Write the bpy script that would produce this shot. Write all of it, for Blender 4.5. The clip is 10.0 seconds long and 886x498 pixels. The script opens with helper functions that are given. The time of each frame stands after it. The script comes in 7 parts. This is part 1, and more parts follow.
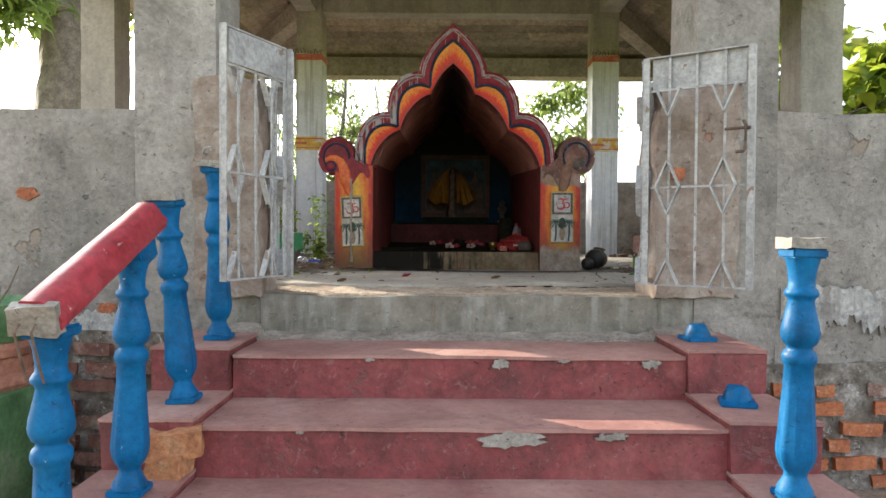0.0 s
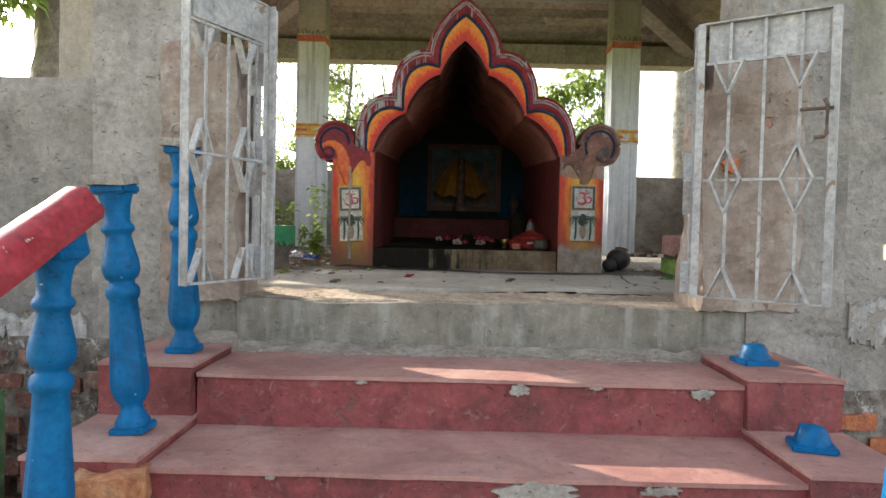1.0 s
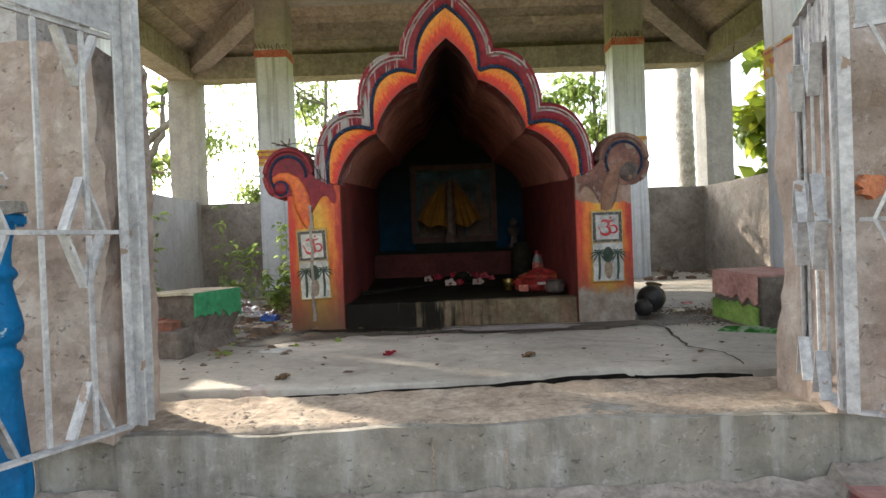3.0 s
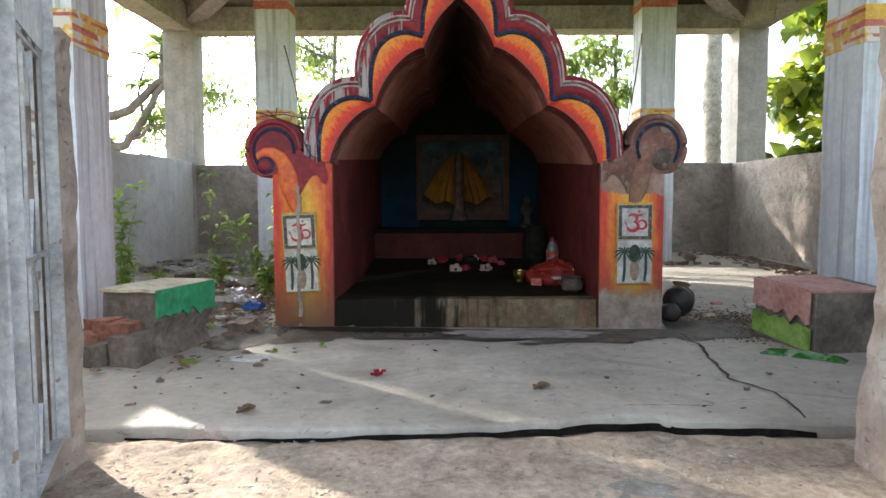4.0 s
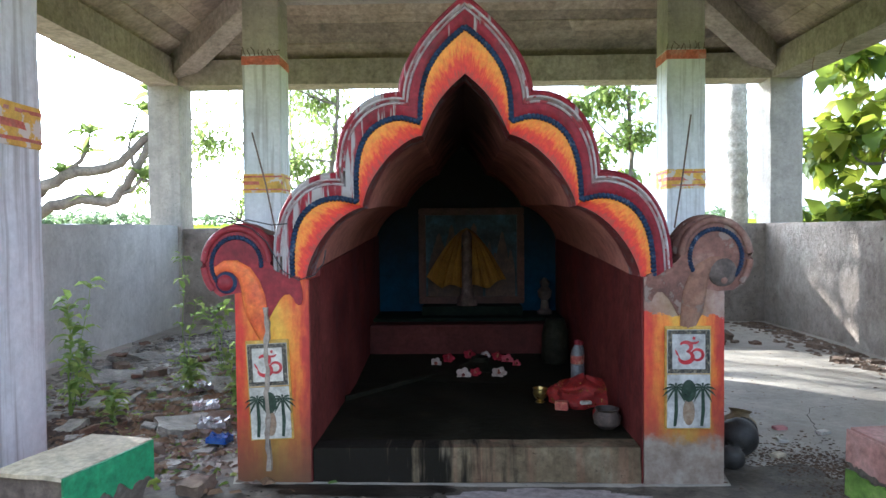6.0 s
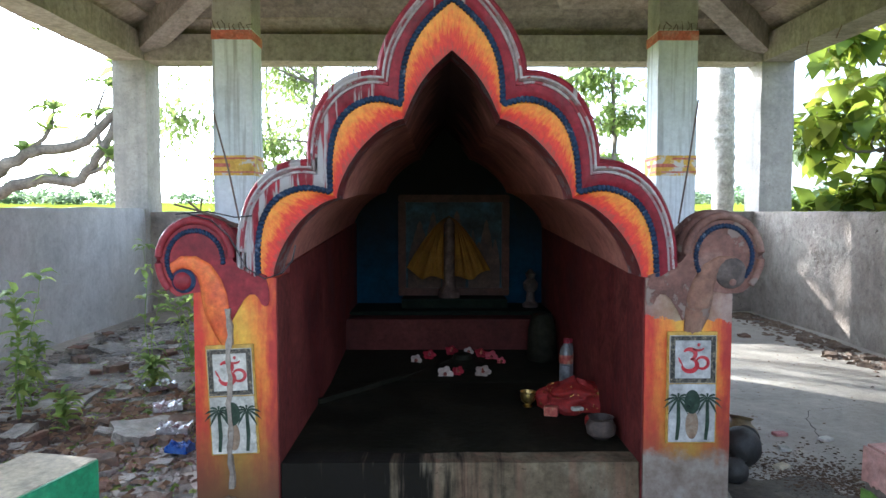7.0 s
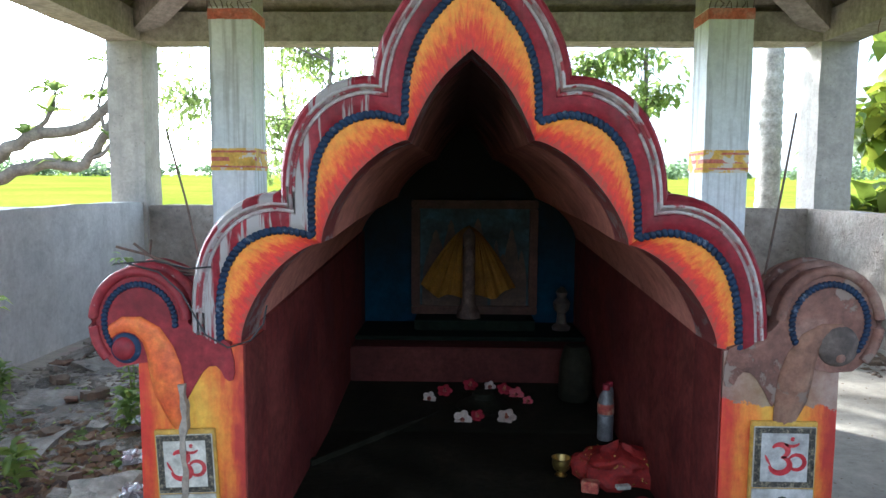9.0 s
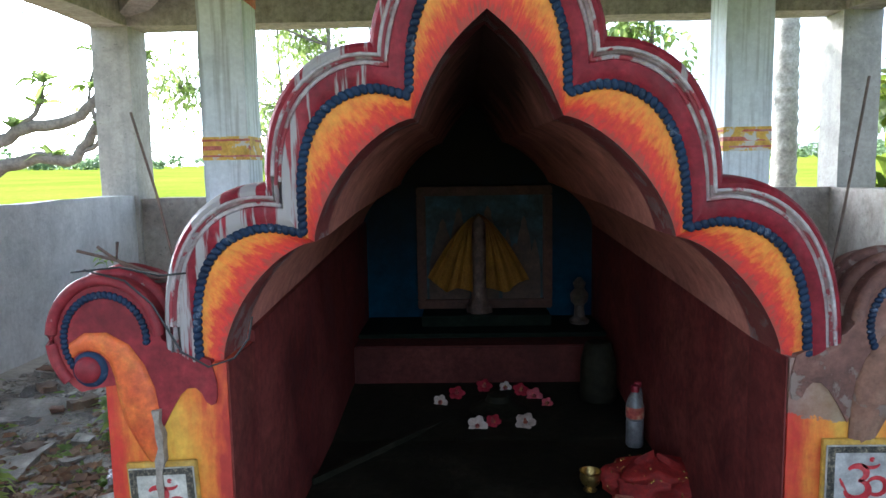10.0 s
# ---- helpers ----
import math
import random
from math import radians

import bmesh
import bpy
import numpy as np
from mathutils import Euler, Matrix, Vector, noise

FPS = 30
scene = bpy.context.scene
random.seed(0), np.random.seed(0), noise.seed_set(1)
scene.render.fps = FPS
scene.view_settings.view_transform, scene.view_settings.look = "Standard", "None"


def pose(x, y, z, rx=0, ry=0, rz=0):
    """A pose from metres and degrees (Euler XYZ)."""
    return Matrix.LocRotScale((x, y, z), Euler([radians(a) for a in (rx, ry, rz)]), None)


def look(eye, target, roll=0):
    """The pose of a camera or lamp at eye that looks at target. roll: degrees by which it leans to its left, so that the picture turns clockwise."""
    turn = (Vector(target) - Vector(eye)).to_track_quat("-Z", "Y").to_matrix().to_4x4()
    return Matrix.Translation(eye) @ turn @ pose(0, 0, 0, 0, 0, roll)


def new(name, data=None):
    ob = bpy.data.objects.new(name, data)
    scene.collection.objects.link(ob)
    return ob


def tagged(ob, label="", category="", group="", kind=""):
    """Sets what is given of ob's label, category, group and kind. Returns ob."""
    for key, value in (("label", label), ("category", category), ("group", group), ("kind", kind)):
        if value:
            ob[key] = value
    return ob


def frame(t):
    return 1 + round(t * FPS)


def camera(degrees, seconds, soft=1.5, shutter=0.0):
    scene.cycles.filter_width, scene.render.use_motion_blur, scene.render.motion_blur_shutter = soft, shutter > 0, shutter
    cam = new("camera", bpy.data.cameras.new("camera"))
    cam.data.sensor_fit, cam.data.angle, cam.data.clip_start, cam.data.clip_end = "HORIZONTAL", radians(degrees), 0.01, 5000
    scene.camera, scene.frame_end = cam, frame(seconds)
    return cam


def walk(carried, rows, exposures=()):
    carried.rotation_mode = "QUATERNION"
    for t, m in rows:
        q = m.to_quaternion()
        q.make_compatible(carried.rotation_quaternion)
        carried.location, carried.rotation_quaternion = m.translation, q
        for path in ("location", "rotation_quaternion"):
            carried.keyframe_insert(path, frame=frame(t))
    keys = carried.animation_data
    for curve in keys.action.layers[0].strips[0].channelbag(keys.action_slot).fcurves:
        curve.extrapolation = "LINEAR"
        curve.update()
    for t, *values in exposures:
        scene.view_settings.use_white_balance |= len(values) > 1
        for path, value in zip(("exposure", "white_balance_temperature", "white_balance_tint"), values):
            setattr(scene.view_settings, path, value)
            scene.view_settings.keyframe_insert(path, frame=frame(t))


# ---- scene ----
cam = camera(65.0, 10.0)
METRES, EYE, TILT, LEAN, TURN = 4.0, 1.23, 0.0, 0.0, 0.0
ROWS = [
    (0.0, 0.0, 0.0, 0.0, 0.01, -1.28, -0.35),
    (0.5, -0.009, 0.0579, 0.0008, -1.32, -2.29, 0.55),
    (1.0, -0.0035, 0.1249, 0.0035, 0.49, -1.83, -1.36),
    (1.5, 0.0021, 0.1831, 0.0097, 1.26, -1.09, -1.01),
    (2.0, -0.0052, 0.2609, 0.0178, 0.03, -0.23, -0.4),
    (2.5, -0.005, 0.321, 0.0328, -0.53, -1.35, 2.63),
    (2.7, -0.0043, 0.3441, 0.0387, -0.54, -0.6, 2.63),
    (3.8, 0.0053, 0.4732, 0.0758, 0.9, -2.77, -0.13),
    (4.0, 0.0058, 0.4932, 0.0866, 0.56, -4.14, 0.15),
    (4.5, -0.0013, 0.5418, 0.1146, -0.49, -3.41, 2.72),
    (5.0, 0.002, 0.6035, 0.128, -0.1, -1.85, 1.33),
    (5.5, 0.0101, 0.6366, 0.161, 0.48, -1.4, 0.51),
    (5.7, 0.01, 0.647, 0.1692, 1.21, -1.64, 0.59),
    (6.8, 0.0061, 0.7138, 0.1819, 0.64, -1.31, -0.21),
    (7.0, 0.0049, 0.7277, 0.1867, -0.44, -3.14, -0.01),
    (7.5, 0.0012, 0.7637, 0.2022, -2.12, -4.96, 2.57),
    (8.0, -0.0023, 0.8016, 0.2036, 0.25, -4.14, 1.92),
    (8.5, 0.0039, 0.8451, 0.2171, 0.38, -4.73, 1.42),
    (9.0, 0.0101, 0.8715, 0.2375, 1.4, -5.35, -0.32),
    (9.5, 0.0091, 0.8963, 0.2411, 2.38, -5.93, 0.01),
    (10.0, 0.0021, 0.9404, 0.2374, 1.52, -6.52, 0.99),
]
walk(cam, [(t, pose(0, 0, EYE, TILT, LEAN, TURN) @ pose(METRES * x, METRES * y, METRES * z, 90 + pitch, roll, yaw)) for t, x, y, z, yaw, pitch, roll in ROWS],
     exposures=[(0.0, 1.52, 6350, 9), (2.5, 1.59, 6300, 9), (4.5, 1.98, 5600, 9), (5.5, 2.12, 5250, 9), (8.0, 2.11, 5150, 8), (10.0, 1.95, 5150, 7)])

# ---- world, sun ----
world = bpy.data.worlds.new("World")
scene.world = world
world.use_nodes = True
wn = world.node_tree.nodes
sky = wn.new("ShaderNodeTexSky")
sky.sky_type = 'NISHITA'
sky.sun_disc = False
SUN_DIR = Vector((-0.75 * math.cos(radians(21)), 0.66 * math.cos(radians(21)), math.sin(radians(21)))).normalized()
sky.sun_elevation = radians(21)
sky.sun_rotation = math.atan2(SUN_DIR.x, SUN_DIR.y)
sky.dust_density = 2.5
wn["Background"].inputs["Strength"].default_value = 0.15
haze = wn.new("ShaderNodeHueSaturation")      # a humid, milky morning sky
haze.inputs["Saturation"].default_value = 0.3
haze.inputs["Value"].default_value = 1.5
world.node_tree.links.new(sky.outputs[0], haze.inputs["Color"])
world.node_tree.links.new(haze.outputs[0], wn["Background"].inputs["Color"])
sun_data = bpy.data.lights.new("sun", 'SUN')
sun_data.energy = 5.0
sun_data.angle = radians(0.6)
sun_data.color = (1.0, 0.86, 0.68)
sun = new("sun", sun_data)
sun.matrix_world = look(SUN_DIR * 30, (0, 0, 0))


# ---- materials ----
def nodes_of(name):
    m = bpy.data.materials.new(name)
    m.use_nodes = True
    return m, m.node_tree.nodes, m.node_tree.links, m.node_tree.nodes["Principled BSDF"]


def ramp_node(n, stops, mode='LINEAR'):
    r = n.new("ShaderNodeValToRGB")
    r.color_ramp.interpolation = mode
    el = r.color_ramp.elements
    while len(el) < len(stops):
        el.new(0.5)
    for e, (p, c) in zip(el, stops):
        e.position, e.color = p, (*c, 1)
    return r


def noise_node(n, l, vec, scale, detail=6, rough=0.6, dist=0.0):
    t = n.new("ShaderNodeTexNoise")
    t.inputs["Scale"].default_value = scale
    t.inputs["Detail"].default_value = detail
    t.inputs["Roughness"].default_value = rough
    t.inputs["Distortion"].default_value = dist
    if vec is not None:
        l.new(vec, t.inputs["Vector"])
    return t


def mix_node(n, l, fac, a, b, mode='MIX'):
    m = n.new("ShaderNodeMix")
    m.data_type, m.blend_type = 'RGBA', mode
    for sock, v in ((m.inputs["Factor"], fac), (m.inputs["A"], a), (m.inputs["B"], b)):
        if isinstance(v, (int, float)):
            sock.default_value = v
        elif isinstance(v, tuple):
            sock.default_value = (*v, 1)
        else:
            l.new(v, sock)
    return m.outputs["Result"]


def coords(n, l, stretch=(1, 1, 1)):
    """Object coordinates, shifted by a chance amount for each object."""
    tc, oi = n.new("ShaderNodeTexCoord"), n.new("ShaderNodeObjectInfo")
    mp, mul = n.new("ShaderNodeMapping"), n.new("ShaderNodeMath")
    mul.operation = 'MULTIPLY'
    mul.inputs[1].default_value = 37.0
    l.new(oi.outputs["Random"], mul.inputs[0])
    l.new(mul.outputs[0], mp.inputs["Location"])
    mp.inputs["Scale"].default_value = stretch
    l.new(tc.outputs["Object"], mp.inputs["Vector"])
    return mp.outputs[0]


def surface(name, dark, mid, light, big=1.5, fine=30, rough=0.85, bump=0.3, drip=0.0, drip_col=(0.1, 0.1, 0.1),
            patch=0.0, patch_col=(0.5, 0.5, 0.5), patch_scale=3.0, metal=0.0, depth=0.01, island=0.0, shine=0.5, mott=0.3, mott_scale=7.0, pits=0.0, pit_scale=38.0, fleck=0.0, fleck_col=(0.6, 0.59, 0.57), grain=0.8, run=(9, 9, 0.7)):
    """A worn surface: broad stains, fine grain, runs of drips and flaked patches."""
    m, n, l, b = nodes_of(name)
    v = coords(n, l)
    a = noise_node(n, l, v, big, 8, 0.65, 0.4)
    col = ramp_node(n, [(0.3, dark), (0.5, mid), (0.72, light)])
    l.new(a.outputs["Fac"], col.inputs[0])
    c = col.outputs[0]
    f = noise_node(n, l, v, fine, 6, 0.7)
    g = ramp_node(n, [(0.3, (0.52, 0.52, 0.52)), (0.7, (1.28, 1.28, 1.28))])
    l.new(f.outputs["Fac"], g.inputs[0])
    c = mix_node(n, l, grain, c, g.outputs[0], 'MULTIPLY')
    mo = noise_node(n, l, v, mott_scale, 9, 0.72, 0.6)
    mr = ramp_node(n, [(0.32, (1 - mott,) * 3), (0.5, (1.0,) * 3), (0.7, (1 + mott * 0.5,) * 3)])
    l.new(mo.outputs["Fac"], mr.inputs[0])
    c = mix_node(n, l, 1.0, c, mr.outputs[0], 'MULTIPLY')
    if drip:
        d = noise_node(n, l, coords(n, l, run), 1.6, 5, 0.6)
        r = ramp_node(n, [(0.5, (0, 0, 0)), (0.66, (1, 1, 1))])
        l.new(d.outputs["Fac"], r.inputs[0])
        k = n.new("ShaderNodeMath")
        k.operation = 'MULTIPLY'
        k.inputs[1].default_value = drip
        l.new(r.outputs[0], k.inputs[0])
        c = mix_node(n, l, k.outputs[0], c, drip_col)
    height = f.outputs["Fac"]
    if fleck:
        # pale crumbs of lime in clusters
        fk = noise_node(n, l, v, 21, 9, 0.8, 0.5)
        fr = ramp_node(n, [(0.57, (0, 0, 0)), (0.62, (fleck,) * 3)])
        l.new(fk.outputs["Fac"], fr.inputs[0])
        c = mix_node(n, l, fr.outputs[0], c, fleck_col)
    if pits:
        # small sharp holes and scratches
        pk = noise_node(n, l, coords(n, l, (1, 1, 1.6)), pit_scale, 4, 0.65, 0.8)
        pr = ramp_node(n, [(0.32, (1 - pits,) * 3), (0.37, (1, 1, 1))])
        l.new(pk.outputs["Fac"], pr.inputs[0])
        c = mix_node(n, l, 1.0, c, pr.outputs[0], 'MULTIPLY')
        ad = n.new("ShaderNodeMath")
        ad.operation = 'MULTIPLY_ADD'
        ad.inputs[1].default_value = 0.8
        l.new(pr.outputs[0], ad.inputs[0])
        l.new(height, ad.inputs[2])
        height = ad.outputs[0]
    if patch:
        p = noise_node(n, l, v, patch_scale, 7, 0.6, 0.2)
        r = ramp_node(n, [(1 - patch, (0, 0, 0)), (1 - patch + 0.02, (1, 1, 1))])
        l.new(p.outputs["Fac"], r.inputs[0])
        c = mix_node(n, l, r.outputs[0], c, patch_col)
        s = n.new("ShaderNodeMath")
        s.operation = 'SUBTRACT'
        l.new(height, s.inputs[0])
        l.new(r.outputs[0], s.inputs[1])
        height = s.outputs[0]
    if island:
        geo = n.new("ShaderNodeNewGeometry")
        ir = ramp_node(n, [(0.0, (1 - island, 1 - island, 1 - island)), (1.0, (1 + island, 1 + island * 0.9, 1 + island * 0.7))])
        l.new(geo.outputs["Random Per Island"], ir.inputs[0])
        c = mix_node(n, l, 1.0, c, ir.outputs[0], 'MULTIPLY')
    b.inputs["Specular IOR Level"].default_value = shine
    l.new(c, b.inputs["Base Color"])
    b.inputs["Metallic"].default_value = metal
    rr = ramp_node(n, [(0.3, (rough - 0.15,) * 3), (0.7, (min(1, rough + 0.1),) * 3)])
    l.new(a.outputs["Fac"], rr.inputs[0])
    l.new(rr.outputs[0], b.inputs["Roughness"])
    bp = n.new("ShaderNodeBump")
    bp.inputs["Strength"].default_value = bump
    bp.inputs["Distance"].default_value = depth
    l.new(height, bp.inputs["Height"])
    l.new(bp.outputs[0], b.inputs["Normal"])
    return m


PLASTER = surface("grey_plaster", (0.19, 0.175, 0.155), (0.31, 0.285, 0.26), (0.42, 0.395, 0.365), 1.3, 34, 0.92, 0.9,
                  drip=0.25, drip_col=(0.2, 0.19, 0.17), patch=0.36, patch_col=(0.29, 0.24, 0.2), patch_scale=2.2, depth=0.016, mott=0.4, mott_scale=4, pits=0.5, grain=0.55, fleck=0.25, fleck_col=(0.52, 0.51, 0.49))
PLINTH = surface("plinth_cement", (0.125, 0.113, 0.09), (0.205, 0.188, 0.155), (0.295, 0.28, 0.245), 1.6, 25, 0.92, 0.8, mott=0.35, mott_scale=3.5, grain=0.5,
                 drip=0.4, drip_col=(0.42, 0.42, 0.4), pits=0.5, fleck=0.3, fleck_col=(0.45, 0.44, 0.42), run=(7, 7, 1.4))
# smooth grey plaster, paled in colour for the haze over the left wall
HAZE_PALED_PLASTER = surface("haze_paled_smooth_plaster", (0.42, 0.42, 0.41), (0.56, 0.555, 0.54), (0.64, 0.635, 0.62), 1.2, 30, 0.9, 0.4, drip=0.3, drip_col=(0.4, 0.39, 0.37), mott=0.18, grain=0.35)
ROUGHCAST = surface("rough_brown_render", (0.2, 0.165, 0.135), (0.31, 0.265, 0.225), (0.42, 0.38, 0.33), 1.6, 20, 0.95, 1.0, depth=0.025, mott=0.35, mott_scale=5, grain=0.45,
                    patch=0.3, patch_col=(0.15, 0.12, 0.1), patch_scale=5, pits=0.6)
CONCRETE = surface("cast_concrete", (0.24, 0.205, 0.17), (0.36, 0.315, 0.265), (0.46, 0.41, 0.355), 1.2, 22, 0.9, 0.4,
                   drip=0.3, drip_col=(0.17, 0.155, 0.13))
BOARDED = surface("board_marked_concrete", (0.24, 0.195, 0.15), (0.36, 0.3, 0.24), (0.46, 0.4, 0.33), 1.6, 22, 0.95, 0.5,
                  drip=0.3, drip_col=(0.17, 0.15, 0.125), island=0.3)
COLUMN = surface("column_concrete", (0.28, 0.26, 0.235), (0.39, 0.36, 0.325), (0.49, 0.46, 0.42), 2.0, 30, 0.9, 0.4,
                 drip=0.3, drip_col=(0.2, 0.2, 0.18), pits=0.4, pit_scale=26, grain=0.4, mott=0.2, mott_scale=3)
WHITEWASH = surface("whitewashed_concrete", (0.6, 0.64, 0.69), (0.74, 0.78, 0.82), (0.82, 0.85, 0.88), 2.0, 30, 0.85, 0.3, mott=0.1,
                    drip=0.7, drip_col=(0.3, 0.305, 0.31), grain=0.25, run=(12, 12, 0.4))
BAND_YELLOW = surface("band_yellow", (0.6, 0.3, 0.05), (0.72, 0.46, 0.08), (0.7, 0.54, 0.25), 9, 40, 0.8, 0.2, grain=0.4,
                      patch=0.46, patch_col=(0.68, 0.64, 0.58), patch_scale=9)
BAND_RED = surface("band_red", (0.5, 0.1, 0.06), (0.6, 0.18, 0.13), (0.62, 0.36, 0.32), 9, 40, 0.8, 0.2)
FLOOR = surface("cement_floor", (0.3, 0.265, 0.22), (0.42, 0.39, 0.335), (0.52, 0.49, 0.425), 0.9, 26, 0.68, 0.4, mott=0.26, mott_scale=2.6, grain=0.4,
                patch=0.36, patch_col=(0.44, 0.37, 0.34), patch_scale=1.3, pits=0.35, pit_scale=24)
STEP_RED = surface("red_oxide", (0.11, 0.032, 0.032), (0.21, 0.042, 0.045), (0.28, 0.1, 0.09), 3.2, 34, 0.7, 0.45, mott=0.5, mott_scale=5, patch=0.38, patch_col=(0.16, 0.06, 0.055), patch_scale=4.0, grain=0.6,
                   drip=0.25, drip_col=(0.17, 0.06, 0.055), pits=0.6, pit_scale=30, fleck=0.22, fleck_col=(0.42, 0.33, 0.31))
TREAD_RED = surface("dusty_red_oxide", (0.24, 0.105, 0.095), (0.34, 0.185, 0.16), (0.42, 0.28, 0.24), 1.4, 30, 0.75, 0.45, mott=0.22, mott_scale=3, grain=0.4, pits=0.4, pit_scale=34, fleck=0.15, fleck_col=(0.45, 0.38, 0.35))
CEMENT_PATCH = surface("cement_patch", (0.2, 0.18, 0.15), (0.3, 0.28, 0.25), (0.4, 0.38, 0.35), 8, 60, 0.9, 0.5, pits=0.6)
BLUE = surface("blue_paint", (0.002, 0.065, 0.17), (0.003, 0.11, 0.28), (0.008, 0.15, 0.34), 5, 40, 0.5, 0.25, grain=0.5,
               patch=0.32, patch_col=(0.3, 0.42, 0.5), patch_scale=24, shine=0.16, pits=0.4, pit_scale=30)
RAIL_RED = surface("rail_red_paint", (0.26, 0.025, 0.035), (0.36, 0.035, 0.05), (0.42, 0.07, 0.08), 5, 40, 0.42, 0.15,
                   patch=0.31, patch_col=(0.5, 0.4, 0.38), patch_scale=24, pits=0.4)
STEEL = surface("greyed_white_steel", (0.24, 0.24, 0.24), (0.36, 0.36, 0.36), (0.46, 0.46, 0.45), 6, 50, 0.55, 0.15,
                patch=0.36, patch_col=(0.2, 0.14, 0.1), patch_scale=20)
RUST = surface("rusty_steel", (0.06, 0.04, 0.03), (0.12, 0.08, 0.06), (0.2, 0.14, 0.1), 12, 60, 0.7, 0.3)
BRICK = surface("red_brick", (0.24, 0.075, 0.04), (0.42, 0.14, 0.06), (0.5, 0.21, 0.1), 9, 60, 0.95, 0.6, pits=0.5, fleck=0.3)
MORTAR = surface("old_mortar", (0.075, 0.06, 0.048), (0.18, 0.155, 0.13), (0.42, 0.4, 0.375), 6, 30, 0.95, 1.0, pits=0.8, fleck=0.7, mott=0.6, mott_scale=16)
WALL_MAROON = surface("maroon_wall_paint", (0.08, 0.018, 0.017), (0.15, 0.031, 0.027), (0.21, 0.058, 0.045), 2.5, 30, 0.75, 0.2, shine=0.15, mott=0.5, mott_scale=4,
                      drip=0.35, drip_col=(0.1, 0.03, 0.025))
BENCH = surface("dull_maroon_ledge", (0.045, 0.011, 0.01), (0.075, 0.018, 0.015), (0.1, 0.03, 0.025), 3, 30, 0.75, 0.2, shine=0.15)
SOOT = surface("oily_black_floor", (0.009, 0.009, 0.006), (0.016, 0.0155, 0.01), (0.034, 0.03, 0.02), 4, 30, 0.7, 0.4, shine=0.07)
CURB = surface("stained_cream_curb", (0.075, 0.056, 0.034), (0.155, 0.12, 0.073), (0.235, 0.2, 0.138), 4.5, 30, 0.9, 0.5, shine=0.12, pits=0.5,
               drip=0.45, drip_col=(0.22, 0.11, 0.07))
ARCH_RED = surface("arch_red_paint", (0.13, 0.011, 0.018), (0.22, 0.016, 0.027), (0.29, 0.035, 0.045), 5, 40, 0.55, 0.25,
                   drip=0.05, drip_col=(0.36, 0.3, 0.29), patch=0.27, patch_col=(0.33, 0.24, 0.23), patch_scale=12, shine=0.2)
ARCH_GREY = surface("arch_worn_grey", (0.2, 0.09, 0.09), (0.34, 0.28, 0.27), (0.48, 0.44, 0.43), 7, 40, 0.6, 0.3,
                    patch=0.53, patch_col=(0.27, 0.05, 0.06), patch_scale=11, drip=0.4, drip_col=(0.28, 0.06, 0.06))
ROPE_BLUE = surface("rope_blue_paint", (0.007, 0.013, 0.03), (0.012, 0.026, 0.062), (0.022, 0.048, 0.1), 8, 50, 0.6, 0.2, shine=0.25, fleck=0.3, fleck_col=(0.3, 0.34, 0.42))
EARTH = surface("dry_earth", (0.17, 0.12, 0.085), (0.26, 0.19, 0.14), (0.36, 0.28, 0.21), 3, 30, 0.95, 0.8)


